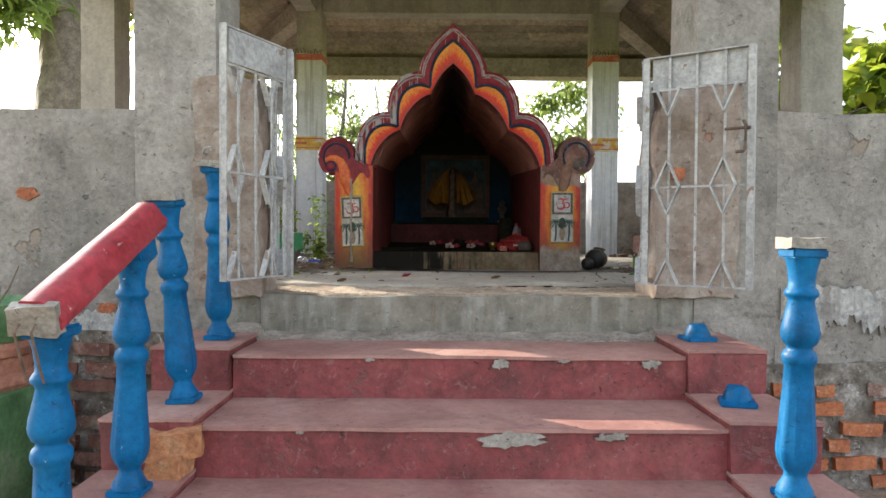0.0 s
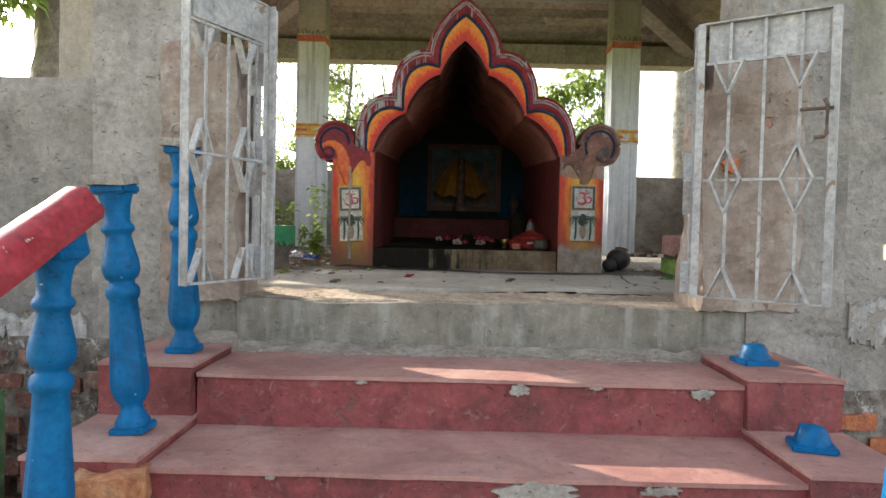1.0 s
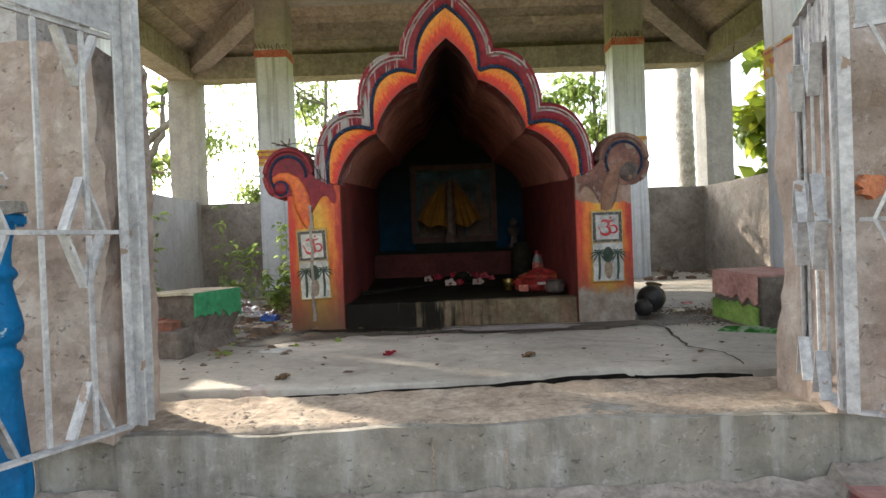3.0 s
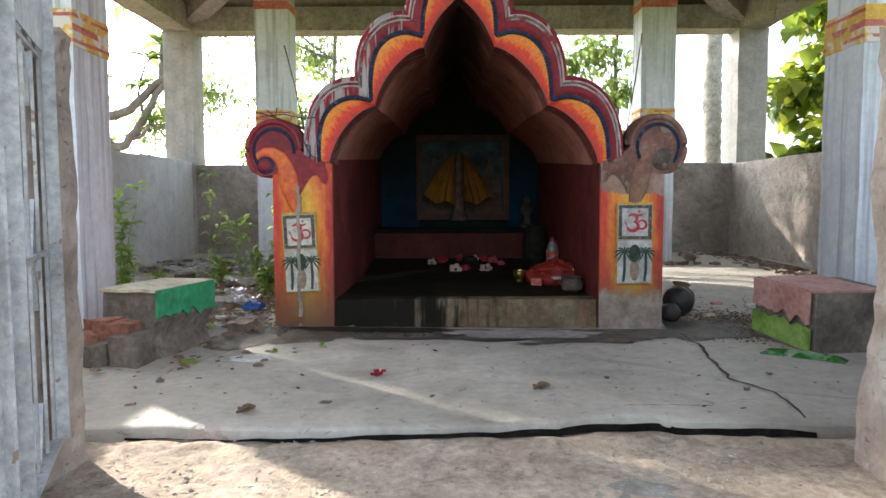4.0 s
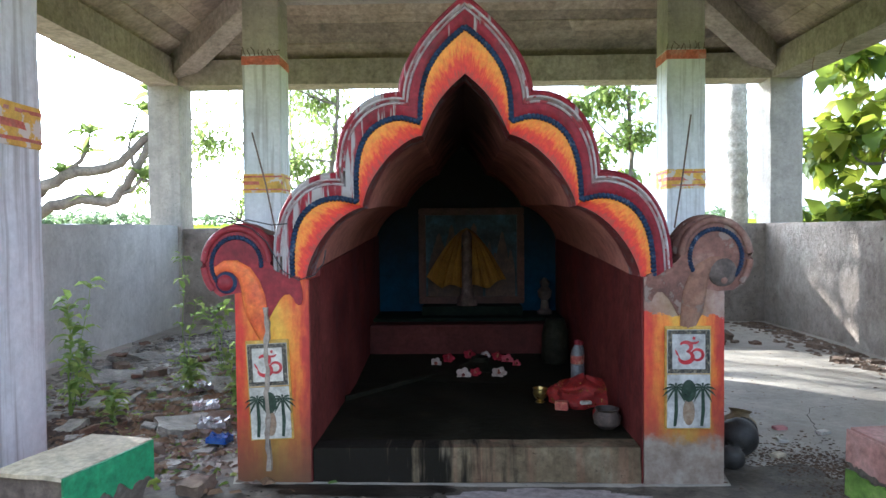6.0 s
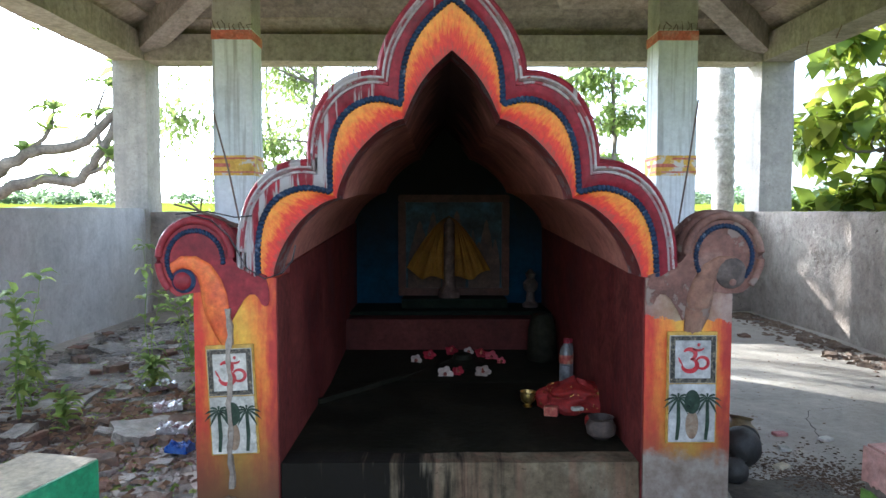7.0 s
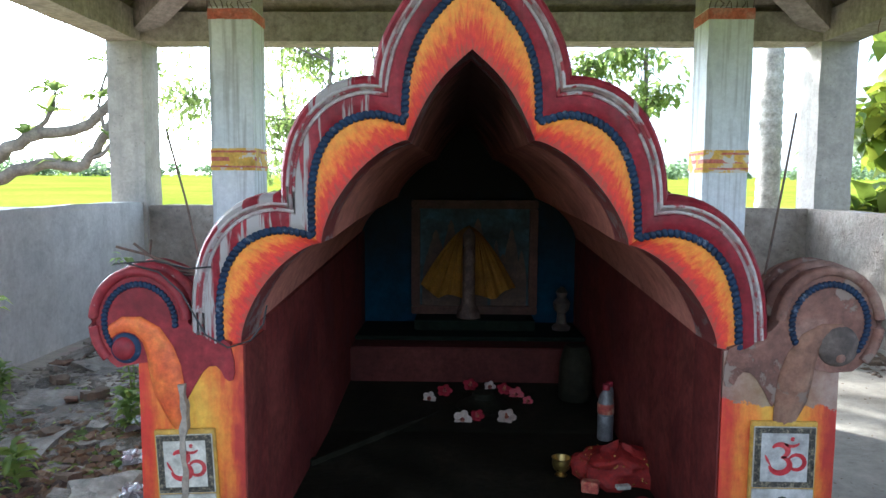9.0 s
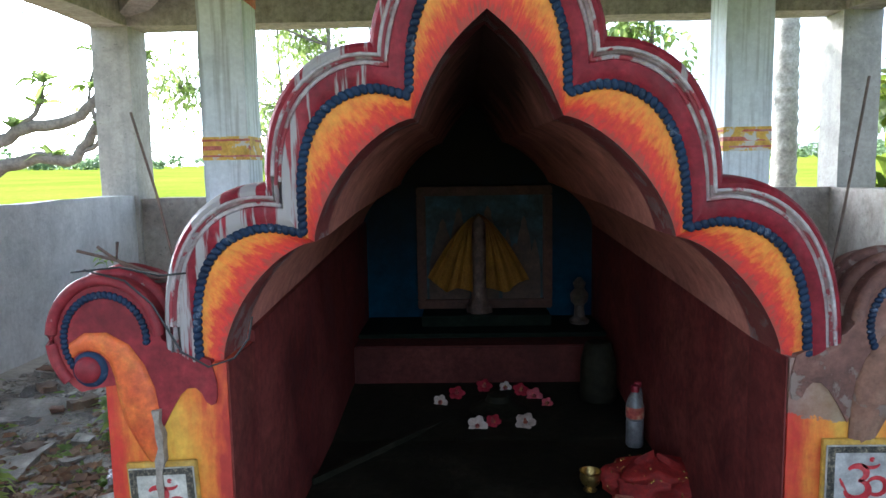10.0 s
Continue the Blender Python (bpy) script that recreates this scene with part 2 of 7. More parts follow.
def flame_paint(name, axis):
    """Hand-brushed orange, yellow and red. axis 'V': red at the inner edge to yellow at the outer one; 'X': yellow in the middle of the width."""
    m, n, l, b = nodes_of(name)
    uv = n.new("ShaderNodeUVMap")
    sep = n.new("ShaderNodeSeparateXYZ")
    l.new(uv.outputs[0], sep.inputs[0])
    v = coords(n, l)
    big = noise_node(n, l, v, 6, 6, 0.6)
    mp = n.new("ShaderNodeMapping")
    mp.inputs["Scale"].default_value = (210, 3.2, 1) if axis == 'V' else (9, 5, 1)
    l.new(uv.outputs[0], mp.inputs[0])
    st = noise_node(n, l, mp.outputs[0], 1.0, 5, 0.65)
    add = n.new("ShaderNodeMath")
    add.operation = 'MULTIPLY_ADD'
    add.inputs[1].default_value = 1.25 if axis == 'V' else 0.6
    l.new(st.outputs["Fac"], add.inputs[0])
    l.new(sep.outputs["Y" if axis == 'V' else "X"], add.inputs[2])
    add2 = n.new("ShaderNodeMath")
    add2.operation = 'MULTIPLY_ADD'
    add2.inputs[1].default_value = 0.35
    l.new(big.outputs["Fac"], add2.inputs[0])
    l.new(add.outputs[0], add2.inputs[2])
    sub = n.new("ShaderNodeMath")
    sub.operation = 'SUBTRACT'
    sub.inputs[1].default_value = 0.8 if axis == 'V' else 0.475
    l.new(add2.outputs[0], sub.inputs[0])
    red, org, yel = (0.55, 0.035, 0.02), (0.7, 0.14, 0.02), (0.76, 0.3, 0.025)
    if axis == 'V':
        r = ramp_node(n, [(0.02, (0.4, 0.06, 0.04)), (0.16, (0.62, 0.03, 0.025)), (0.38, (0.68, 0.06, 0.02)), (0.5, (0.74, 0.14, 0.02)), (0.72, (0.78, 0.25, 0.025)), (1.0, (0.8, 0.34, 0.035))])
    else:
        r = ramp_node(n, [(0.0, red), (0.13, (0.6, 0.1, 0.02)), (0.25, (0.7, 0.22, 0.025)), (0.5, (0.74, 0.44, 0.05)), (0.75, (0.7, 0.22, 0.025)), (0.9, (0.56, 0.08, 0.02)), (1.0, (0.4, 0.03, 0.02))])
    l.new(sub.outputs[0], r.inputs[0])
    f = noise_node(n, l, v, 45, 5, 0.7)
    g = ramp_node(n, [(0.3, (0.7, 0.7, 0.7)), (0.7, (1.12, 1.12, 1.12))])
    l.new(f.outputs["Fac"], g.inputs[0])
    c = mix_node(n, l, 0.7, r.outputs[0], g.outputs[0], 'MULTIPLY')
    if axis == 'X':
        # darker brown towards the foot
        fade = ramp_node(n, [(0.02, (0.95, 0.95, 0.95)), (0.16, (0.75, 0.75, 0.75)), (0.34, (0.3, 0.3, 0.3)), (0.55, (0.05, 0.05, 0.05))])
        l.new(sep.outputs["Y"], fade.inputs[0])
        c = mix_node(n, l, fade.outputs[0], c, (0.11, 0.055, 0.025))
    l.new(c, b.inputs["Base Color"])
    b.inputs["Roughness"].default_value = 0.6
    bp = n.new("ShaderNodeBump")
    bp.inputs["Strength"].default_value = 0.25
    bp.inputs["Distance"].default_value = 0.008
    l.new(st.outputs["Fac"], bp.inputs["Height"])
    l.new(bp.outputs[0], b.inputs["Normal"])
    return m


def crown_darkened(name, dark, mid, light, low, high):
    """Paint darkened towards the crown, with licks and a ragged edge."""
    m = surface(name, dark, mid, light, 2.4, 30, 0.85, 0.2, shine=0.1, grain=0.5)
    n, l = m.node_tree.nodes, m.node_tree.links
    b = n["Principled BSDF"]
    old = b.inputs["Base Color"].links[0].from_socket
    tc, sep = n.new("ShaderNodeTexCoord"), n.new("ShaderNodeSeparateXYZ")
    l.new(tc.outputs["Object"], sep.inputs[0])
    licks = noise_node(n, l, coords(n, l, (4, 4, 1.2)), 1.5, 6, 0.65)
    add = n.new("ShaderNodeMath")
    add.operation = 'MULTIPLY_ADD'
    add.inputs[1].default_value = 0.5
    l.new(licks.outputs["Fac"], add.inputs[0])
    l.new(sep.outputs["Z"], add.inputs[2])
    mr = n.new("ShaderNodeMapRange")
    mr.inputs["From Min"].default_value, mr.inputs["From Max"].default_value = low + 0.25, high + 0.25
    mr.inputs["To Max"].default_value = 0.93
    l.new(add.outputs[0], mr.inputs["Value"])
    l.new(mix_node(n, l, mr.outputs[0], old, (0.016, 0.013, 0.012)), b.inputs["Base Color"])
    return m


def streaked(m, low, high, col, lean=1.0, spread=1.1):
    """Runs of black lamp oil, thick at one end of a curb and rare at the other."""
    n, l = m.node_tree.nodes, m.node_tree.links
    b = n["Principled BSDF"]
    old = b.inputs["Base Color"].links[0].from_socket
    tc, sep = n.new("ShaderNodeTexCoord"), n.new("ShaderNodeSeparateXYZ")
    l.new(tc.outputs["Object"], sep.inputs[0])
    runs = noise_node(n, l, coords(n, l, (14, 1, 1.1)), 1.4, 5, 0.6)
    add = n.new("ShaderNodeMath")
    add.operation = 'MULTIPLY_ADD'
    add.inputs[1].default_value = spread
    l.new(runs.outputs["Fac"], add.inputs[0])
    neg = n.new("ShaderNodeMath")
    neg.operation = 'MULTIPLY'
    neg.inputs[1].default_value = -lean
    l.new(sep.outputs["X"], neg.inputs[0])
    l.new(neg.outputs[0], add.inputs[2])
    mr = n.new("ShaderNodeMapRange")
    mr.inputs["From Min"].default_value, mr.inputs["From Max"].default_value = low, high
    l.new(add.outputs[0], mr.inputs["Value"])
    l.new(mix_node(n, l, mr.outputs[0], old, col), b.inputs["Base Color"])


streaked(CURB, 0.74, 1.02, (0.014, 0.012, 0.009), 0.85, 1.7)
streaked(ARCH_RED, 0.665, 0.70, (0.34, 0.31, 0.3), 0.26)
VAULT = crown_darkened("dark_crowned_brown_vault", (0.36, 0.14, 0.105), (0.52, 0.21, 0.155), (0.58, 0.26, 0.19), 1.2, 1.5)
# this blue is dimmed in colour for the recess's shade, darker upwards
BACK_BLUE = crown_darkened("shade_dimmed_blue_wall", (0.004, 0.02, 0.036), (0.006, 0.033, 0.062), (0.009, 0.05, 0.09), 0.62, 1.16)

def flaked(m, low, high):
    """Paint lost to bare cement at a post's foot and under its scroll, with a ragged edge."""
    n, l = m.node_tree.nodes, m.node_tree.links
    b = n["Principled BSDF"]
    old = b.inputs["Base Color"].links[0].from_socket
    uv, sep = n.new("ShaderNodeUVMap"), n.new("ShaderNodeSeparateXYZ")
    l.new(uv.outputs[0], sep.inputs[0])
    v = coords(n, l)
    wear = noise_node(n, l, v, 5, 8, 0.7)
    add = n.new("ShaderNodeMath")
    add.operation = 'MULTIPLY_ADD'
    add.inputs[1].default_value = 0.35
    l.new(wear.outputs["Fac"], add.inputs[0])
    l.new(sep.outputs["Y"], add.inputs[2])
    r = ramp_node(n, [(low, (1, 1, 1)), (low + 0.06, (0, 0, 0)), (high, (0, 0, 0)), (high + 0.08, (0.85, 0.85, 0.85))])
    l.new(add.outputs[0], r.inputs[0])
    tone = noise_node(n, l, v, 11, 7, 0.7)
    tr = ramp_node(n, [(0.3, (0.13, 0.085, 0.06)), (0.5, (0.24, 0.19, 0.15)), (0.7, (0.36, 0.32, 0.27))])
    l.new(tone.outputs["Fac"], tr.inputs[0])
    l.new(mix_node(n, l, r.outputs[0], old, tr.outputs[0]), b.inputs["Base Color"])
    return m


FLAME_ARCH, FLAME_POST = flame_paint("flame_paint_arch", 'V'), flame_paint("flame_paint_post", 'X')
WORN_POST = flaked(flame_paint("worn_flame_paint_post", 'X'), 0.37, 1.03)


# ---- building helpers ----
def box(bm, x0, x1, y0, y1, z0, z1, bevel=0.0, cuts=0, rough=0.0, seed=0.0):
    """A box, bevelled or broken up into a rough one."""
    made = bmesh.ops.create_cube(bm, size=1.0)["verts"]
    for v in made:
        v.co = ((x0 + x1) / 2 + v.co.x * (x1 - x0), (y0 + y1) / 2 + v.co.y * (y1 - y0), (z0 + z1) / 2 + v.co.z * (z1 - z0))
    edges = list({e for v in made for e in v.link_edges})
    if bevel:
        out = bmesh.ops.bevel(bm, geom=edges, offset=bevel, segments=2, affect='EDGES')
        made = list({v for f in out["faces"] for v in f.verts} | {v for v in made if v.is_valid})
        edges = list({e for v in made for e in v.link_edges})
    if cuts:
        out = bmesh.ops.subdivide_edges(bm, edges=edges, cuts=cuts, use_grid_fill=True)
        made = list({v for f in bm.faces for v in f.verts}) if seed is None else list({g for g in out["geom"] if isinstance(g, bmesh.types.BMVert)} | set(made))
    if rough:
        for v in made:
            v.co += noise.noise_vector(v.co * 9 + Vector((seed, seed * 2, 0))) * rough + noise.noise_vector(v.co * 31) * rough * 0.4
    return made


def mesh_of(name, bm, material, smooth=False, angle=None):
    me = bpy.data.meshes.new(name)
    bmesh.ops.recalc_face_normals(bm, faces=bm.faces[:])
    bm.to_mesh(me)
    bm.free()
    if material:
        me.materials.append(material)
    if smooth:
        me.shade_smooth()
        if angle:
            me.set_sharp_from_angle(angle=radians(angle))
    return me


def part(name, bm, material, parent, label="", smooth=False, angle=40):
    ob = new(name, mesh_of(name, bm, material, smooth, angle))
    ob.parent = parent
    if label:
        ob["label"] = label
    return ob


def thing(name, label, category, m=None, group="", kind=""):
    """An Empty at the base of a thing."""
    ob = new(name)
    ob.empty_display_size = 0.1
    if m is not None:
        ob.matrix_basis = m
    return tagged(ob, label, category, group, kind)


def setting(name, bm, material, label="", smooth=False):
    return tagged(new(name, mesh_of(name, bm, material, smooth, 40)), label or name.replace("_", " "), kind="structure")


def one(name, bm, material, label, category, m=None, group="", kind="", smooth=False, angle=40):
    ob = new(name, mesh_of(name, bm, material, smooth, angle))
    if m is not None:
        ob.matrix_basis = m
    return tagged(ob, label, category, group, kind)


def lathe(bm, rows, seg=20, at=(0, 0, 0)):
    """A turned solid from rows of (radius, height)."""
    rings = []
    for r, z in rows:
        rings.append([bm.verts.new((at[0] + r * math.cos(2 * math.pi * i / seg), at[1] + r * math.sin(2 * math.pi * i / seg), at[2] + z)) for i in range(seg)])
    for a, b in zip(rings, rings[1:]):
        for i in range(seg):
            bm.faces.new((a[i], a[(i + 1) % seg], b[(i + 1) % seg], b[i]))
    bm.faces.new(rings[0][::-1])
    bm.faces.new(rings[-1])


def tube(bm, pts, radii, seg=8):
    """A round bar along points."""
    rings = []
    pts = [Vector(p) for p in pts]
    for i, p in enumerate(pts):
        d = (pts[min(i + 1, len(pts) - 1)] - pts[max(i - 1, 0)]).normalized()
        q = d.to_track_quat('Z', 'Y')
        r = radii[i] if isinstance(radii, (list, tuple)) else radii
        rings.append([bm.verts.new(p + q @ Vector((r * math.cos(2 * math.pi * k / seg), r * math.sin(2 * math.pi * k / seg), 0))) for k in range(seg)])
    for a, b in zip(rings, rings[1:]):
        for k in range(seg):
            bm.faces.new((a[k], a[(k + 1) % seg], b[(k + 1) % seg], b[k]))
    bm.faces.new(rings[0][::-1])
    bm.faces.new(rings[-1])


def prism(bm, outline, y0, y1):
    """An outline in x and z, given depth from y0 to y1."""
    a = [bm.verts.new((x, y0, z)) for x, z in outline]
    b = [bm.verts.new((x, y1, z)) for x, z in outline]
    bm.faces.new(a)
    bm.faces.new(b[::-1])
    for i in range(len(a)):
        j = (i + 1) % len(a)
        bm.faces.new((a[i], b[i], b[j], a[j]))


# ---- the pavilion ----
FZ = 0.955            # floor of the platform
X0, X1, Y0, Y1 = -2.90, 3.22, 3.36, 9.93   # inner faces of the side and back walls, outer face of the front

def rough_wall(bm, x0, x1, y0, y1, z0, z1, step=0.16, rough=0.012, seed=0.0):
    """A wall whose plaster is uneven and whose edges have crumbled."""
    n = [max(1, int(round(d / step))) for d in (x1 - x0, y1 - y0, z1 - z0)]
    start = len(bm.verts)
    seen = {}

    def vert(i, j, k):
        if (i, j, k) not in seen:
            p = Vector((x0 + (x1 - x0) * i / n[0], y0 + (y1 - y0) * j / n[1], z0 + (z1 - z0) * k / n[2]))
            p += noise.noise_vector(p * 4 + Vector((seed, 0, seed))) * rough + noise.noise_vector(p * 15) * rough * 0.5
            seen[i, j, k] = bm.verts.new(p)
        return seen[i, j, k]

    for a, b, c in ((0, 1, 2), (1, 2, 0), (2, 0, 1)):
        for side in (0, n[c]):
            for i in range(n[a]):
                for j in range(n[b]):
                    quad = []
                    for di, dj in ((0, 0), (1, 0), (1, 1), (0, 1)):
                        idx = [0, 0, 0]
                        idx[a], idx[b], idx[c] = i + di, j + dj, side
                        quad.append(vert(*idx))
                    bm.faces.new(quad)


# platform body and its floor
bm = bmesh.new()
rough_wall(bm, -0.88, 1.035, Y0, Y0 + 0.22, 0.0, FZ - 0.03, 0.1, 0.012, 1)
setting("plinth", bm, PLINTH, "weathered grey cement riser under the gateway")
def floor_h(x, y):
    """Height of the uneven floor."""
    return FZ + noise.noise(Vector((x * 1.2, y * 1.2, 0))) * 0.012 + noise.noise(Vector((x * 7, y * 7, 3))) * 0.003


def floor_edge(x):
    """Where the floor's topping has broken off behind the gateway."""
    return 3.83 + 0.05 * min(1.0, max(0.0, x * 3)) + 0.045 * noise.noise(Vector((x * 2.3, 1.7, 0))) + 0.02 * noise.noise(Vector((x * 9, 4, 0))) + 0.05 * max(0.0, 1 - abs(x - 0.49) / 0.16) ** 0.5


def sheet(bm, nx, ny, place, depth):
    """A slab whose top follows place(u, v)."""
    g = [[bm.verts.new(place(i / nx, j / ny)) for j in range(ny + 1)] for i in range(nx + 1)]
    for i in range(nx):
        for j in range(ny):
            bm.faces.new((g[i][j], g[i + 1][j], g[i + 1][j + 1], g[i][j + 1]))
    ext = bmesh.ops.extrude_face_region(bm, geom=bm.faces[:])
    for q in ext["geom"]:
        if isinstance(q, bmesh.types.BMVert):
            q.co.z = depth


def floor_top(u, v):
    x = X0 + (X1 - X0) * u
    e = floor_edge(x)
    y = e + (Y1 - e) * v ** 1.6
    return (x, y, floor_h(x, y) - (0.006 if v == 0 else 0))


def sill_top(u, v):
    x, y = X0 + (X1 - X0) * u, Y0 + 0.034 + 0.57 * v
    p = Vector((x * 9, y * 9, 1))
    z = FZ - 0.022 + noise.noise(p) * 0.004 + noise.noise(p * 3.1) * 0.003 + noise.noise(p * 8) * 0.002
    gap = y - floor_edge(x)
    return (x, y + (0.012 * noise.noise(Vector((x * 6, 0, 2))) if v == 0 else 0), z - (0.01 if v == 0 else 0) - 0.05 * min(1.0, max(0.0, (gap + 0.06) / 0.04)) + 0.009 * max(0.0, 1 - abs(gap + 0.12) / 0.08) * (1 + 1.6 * noise.noise(p * 2)))


SILL = surface("sandy_cement_sill", (0.26, 0.195, 0.14), (0.38, 0.3, 0.225), (0.46, 0.39, 0.305), 3, 40, 0.95, 1.0, pits=0.5, mott=0.45, mott_scale=9)
bm = bmesh.new()
sheet(bm, 150, 60, floor_top, FZ - 0.07)
setting("floor", bm, FLOOR, "cracked dusty cement floor of the pavilion", smooth=True)
bm = bmesh.new()
sheet(bm, 260, 34, sill_top, FZ - 0.2)
setting("gate_sill", bm, SILL, "crumbling sandy cement sill of the gateway", smooth=True)

# open joints in the riser
for x0 in (-0.045, 0.15):
    bm = bmesh.new()
    tube(bm, [(x0 + 0.012 * noise.noise(Vector((k * 0.9, x0 * 40, 0))), Y0 - 0.011, FZ - 0.05 - 0.008 * k) for k in range(24)], [0.001 + 0.006 * abs(noise.noise(Vector((k * 0.7, x0 * 9, 5)))) for k in range(24)], 6)
    part("joint", bm, SILL, bpy.data.objects["plinth"], "crumbling vertical joint")

# front wall, with plinth and parapet in one plane
def front_wall(name, x0, x1, seed):
    bm = bmesh.new()
    rough_wall(bm, x0, x1, Y0, Y0 + 0.2, 0.0, 1.82, 0.12, 0.014, seed)
    return setting(name, bm, PLASTER, "rough grey plastered parapet wall with crumbling base")

front_wall("wall_front_left", X0 - 0.2, -1.455, 2)
front_wall("wall_front_right", 1.6, X1 + 0.2, 5)
STUB = surface("rough_brown_plaster", (0.19, 0.14, 0.11), (0.3, 0.24, 0.2), (0.4, 0.36, 0.32), 3.5, 22, 0.95, 0.9, drip=0.4, drip_col=(0.2, 0.13, 0.1), patch=0.34, patch_col=(0.3, 0.17, 0.12), patch_scale=4, pits=0.4, fleck=0.2, grain=0.5)
# stub walls that carry the gate
for name, x0, x1, sd in (("wall_gate_left", -1.2, -0.875, 3), ("wall_gate_right", 1.03, 1.42, 4)):
    bm = bmesh.new()
    rough_wall(bm, x0, x1, Y0 - 0.026, Y0 + 0.28, FZ - 0.03, 1.965, 0.04, 0.026, sd)
    setting(name, bm, STUB, "broken plastered brick stub wall beside the gate")
    bm = bmesh.new()
    rough_wall(bm, x0, x1, Y0 + 0.01, Y0 + 0.24, 0, FZ - 0.022, 0.12, 0.012, sd)
    setting(name.replace("gate", "plinth"), bm, PLINTH, "weathered grey cement plinth under the gate stub")
for name, a in (("wall_left", (X0 - 0.2, X0, Y0 + 0.2, Y1 + 0.2)), ("wall_right", (X1, X1 + 0.2, Y0 + 0.2, Y1 + 0.2)), ("wall_back", (X0 + 0.002, X1 - 0.002, Y1, Y1 + 0.2))):
    bm = bmesh.new()
    rough_wall(bm, *a, 0, 2.0 if name == "wall_left" else 1.97, 0.2, 0.014, 7)
    setting(name, bm, HAZE_PALED_PLASTER if name == "wall_left" else ROUGHCAST, "grey cement plastered parapet wall with damp stains" if name == "wall_left" else "rough brownish plastered parapet wall with pits")

# concrete columns
def concrete_column(x, y, w, z0, z1, label="grey concrete corner column with worn edges", mt=COLUMN):
    bm = bmesh.new()
    rough_wall(bm, -w / 2, w / 2, -w / 2, w / 2, z0, z1, 0.16, 0.008, x * 3 + y)
    return one("concrete_column", bm, mt, label, "column", pose(x, y, 0), "outer columns", "structure")

BZ = 3.46             # underside of the outer beams
for x in (X0 - 0.13, X1 + 0.19):
    concrete_column(x, Y1 + 0.12, 0.33, 0, BZ)
    concrete_column(x + (0.055 if x < 0 else 0), 6.15 if x < 0 else 6.5, 0.29 if x < 0 else 0.38, 0, BZ)
    concrete_column(x, Y0 + 0.2, 0.33, 0, BZ)
for x, w in ((-1.29, 0.39), (1.41, 0.39)):
    concrete_column(x, Y0 + 0.19, w, 0, BZ, "rough plastered concrete pillar beside the gateway", PLASTER)

# whitewashed posts round the shrine, with painted bands
def whitewashed_post(x, y):
    p = thing("whitewashed_post", "square concrete post with streaked whitewash and painted bands", "post", pose(x, y, FZ - 0.01), "posts round the shrine")
    w = 0.165
    bm = bmesh.new()
    rough_wall(bm, -w, w, -w, w, 0, 2.55, 0.11, 0.006, x * 5 + y)
    part("shaft", bm, WHITEWASH, p)
    bm = bmesh.new()
    rough_wall(bm, -w + 0.004, w - 0.004, -w + 0.004, w - 0.004, 2.551, 3.2, 0.11, 0.005, x + y)
    part("bare_top", bm, COLUMN, p, "bare grey concrete top")
    for z0, z1, mt, lb, nm in ((1.33, 1.5, BAND_YELLOW, "faded yellow and red painted band", "painted_band"), (2.46, 2.54, BAND_RED, "faded red painted band", "red_band")):
        bm = bmesh.new()
        box(bm, -w - 0.006, w + 0.006, -w - 0.006, w + 0.006, z0, z1, 0.003)
        part(nm, bm, mt, p, lb)
    for z0, hz in ((1.352, 0.014), (1.4, 0.03), (1.465, 0.016)):
        bm = bmesh.new()
        rough_wall(bm, -w - 0.007, w + 0.007, -w - 0.007, w + 0.007, z0, z0 + hz, 0.03, 0.005, z0 * 9 + x)
        part("red_stripe", bm, BAND_RED, p, "thin faded red brush stripe")
    return p

for x, y in ((-1.70, 8.98), (2.04, 8.98), (-1.86, 5.35), (2.06, 5.35)):
    whitewashed_post(x, y)

# roof: outer beams, hip beams, inner ring and sloping slabs
IZ, IY0, IY1, IX0, IX1 = 4.12, 5.2, 9.12, -1.86, 2.2
bm = bmesh.new()
OX0, OX1, OY0, OY1 = X0 - 0.28, X1 + 0.34, Y0 + 0.02, Y1 + 0.27
for a in ((OX0, OX1, OY1 - 0.3, OY1), (OX0, OX1, OY0, OY0 + 0.3), (OX0, OX0 + 0.3, OY0 + 0.3, OY1 - 0.3), (OX1 - 0.3, OX1, OY0 + 0.3, OY1 - 0.3)):
    rough_wall(bm, *a, BZ, BZ + 0.26, 0.3, 0.007, 1)
setting("roof_beam", bm, CONCRETE, "cast concrete ring beam of the pavilion roof")
bm = bmesh.new()
for a in ((IX0, IX1, IY1 - 0.25, IY1), (IX0, IX1, IY0, IY0 + 0.25), (IX0, IX0 + 0.25, IY0 + 0.25, IY1 - 0.25), (IX1 - 0.25, IX1, IY0 + 0.25, IY1 - 0.25)):
    rough_wall(bm, *a, IZ - 0.1, IZ + 0.2, 0.3, 0.006, 2)
setting("inner_roof_beam", bm, COLUMN, "pale concrete inner ring beam on the posts")
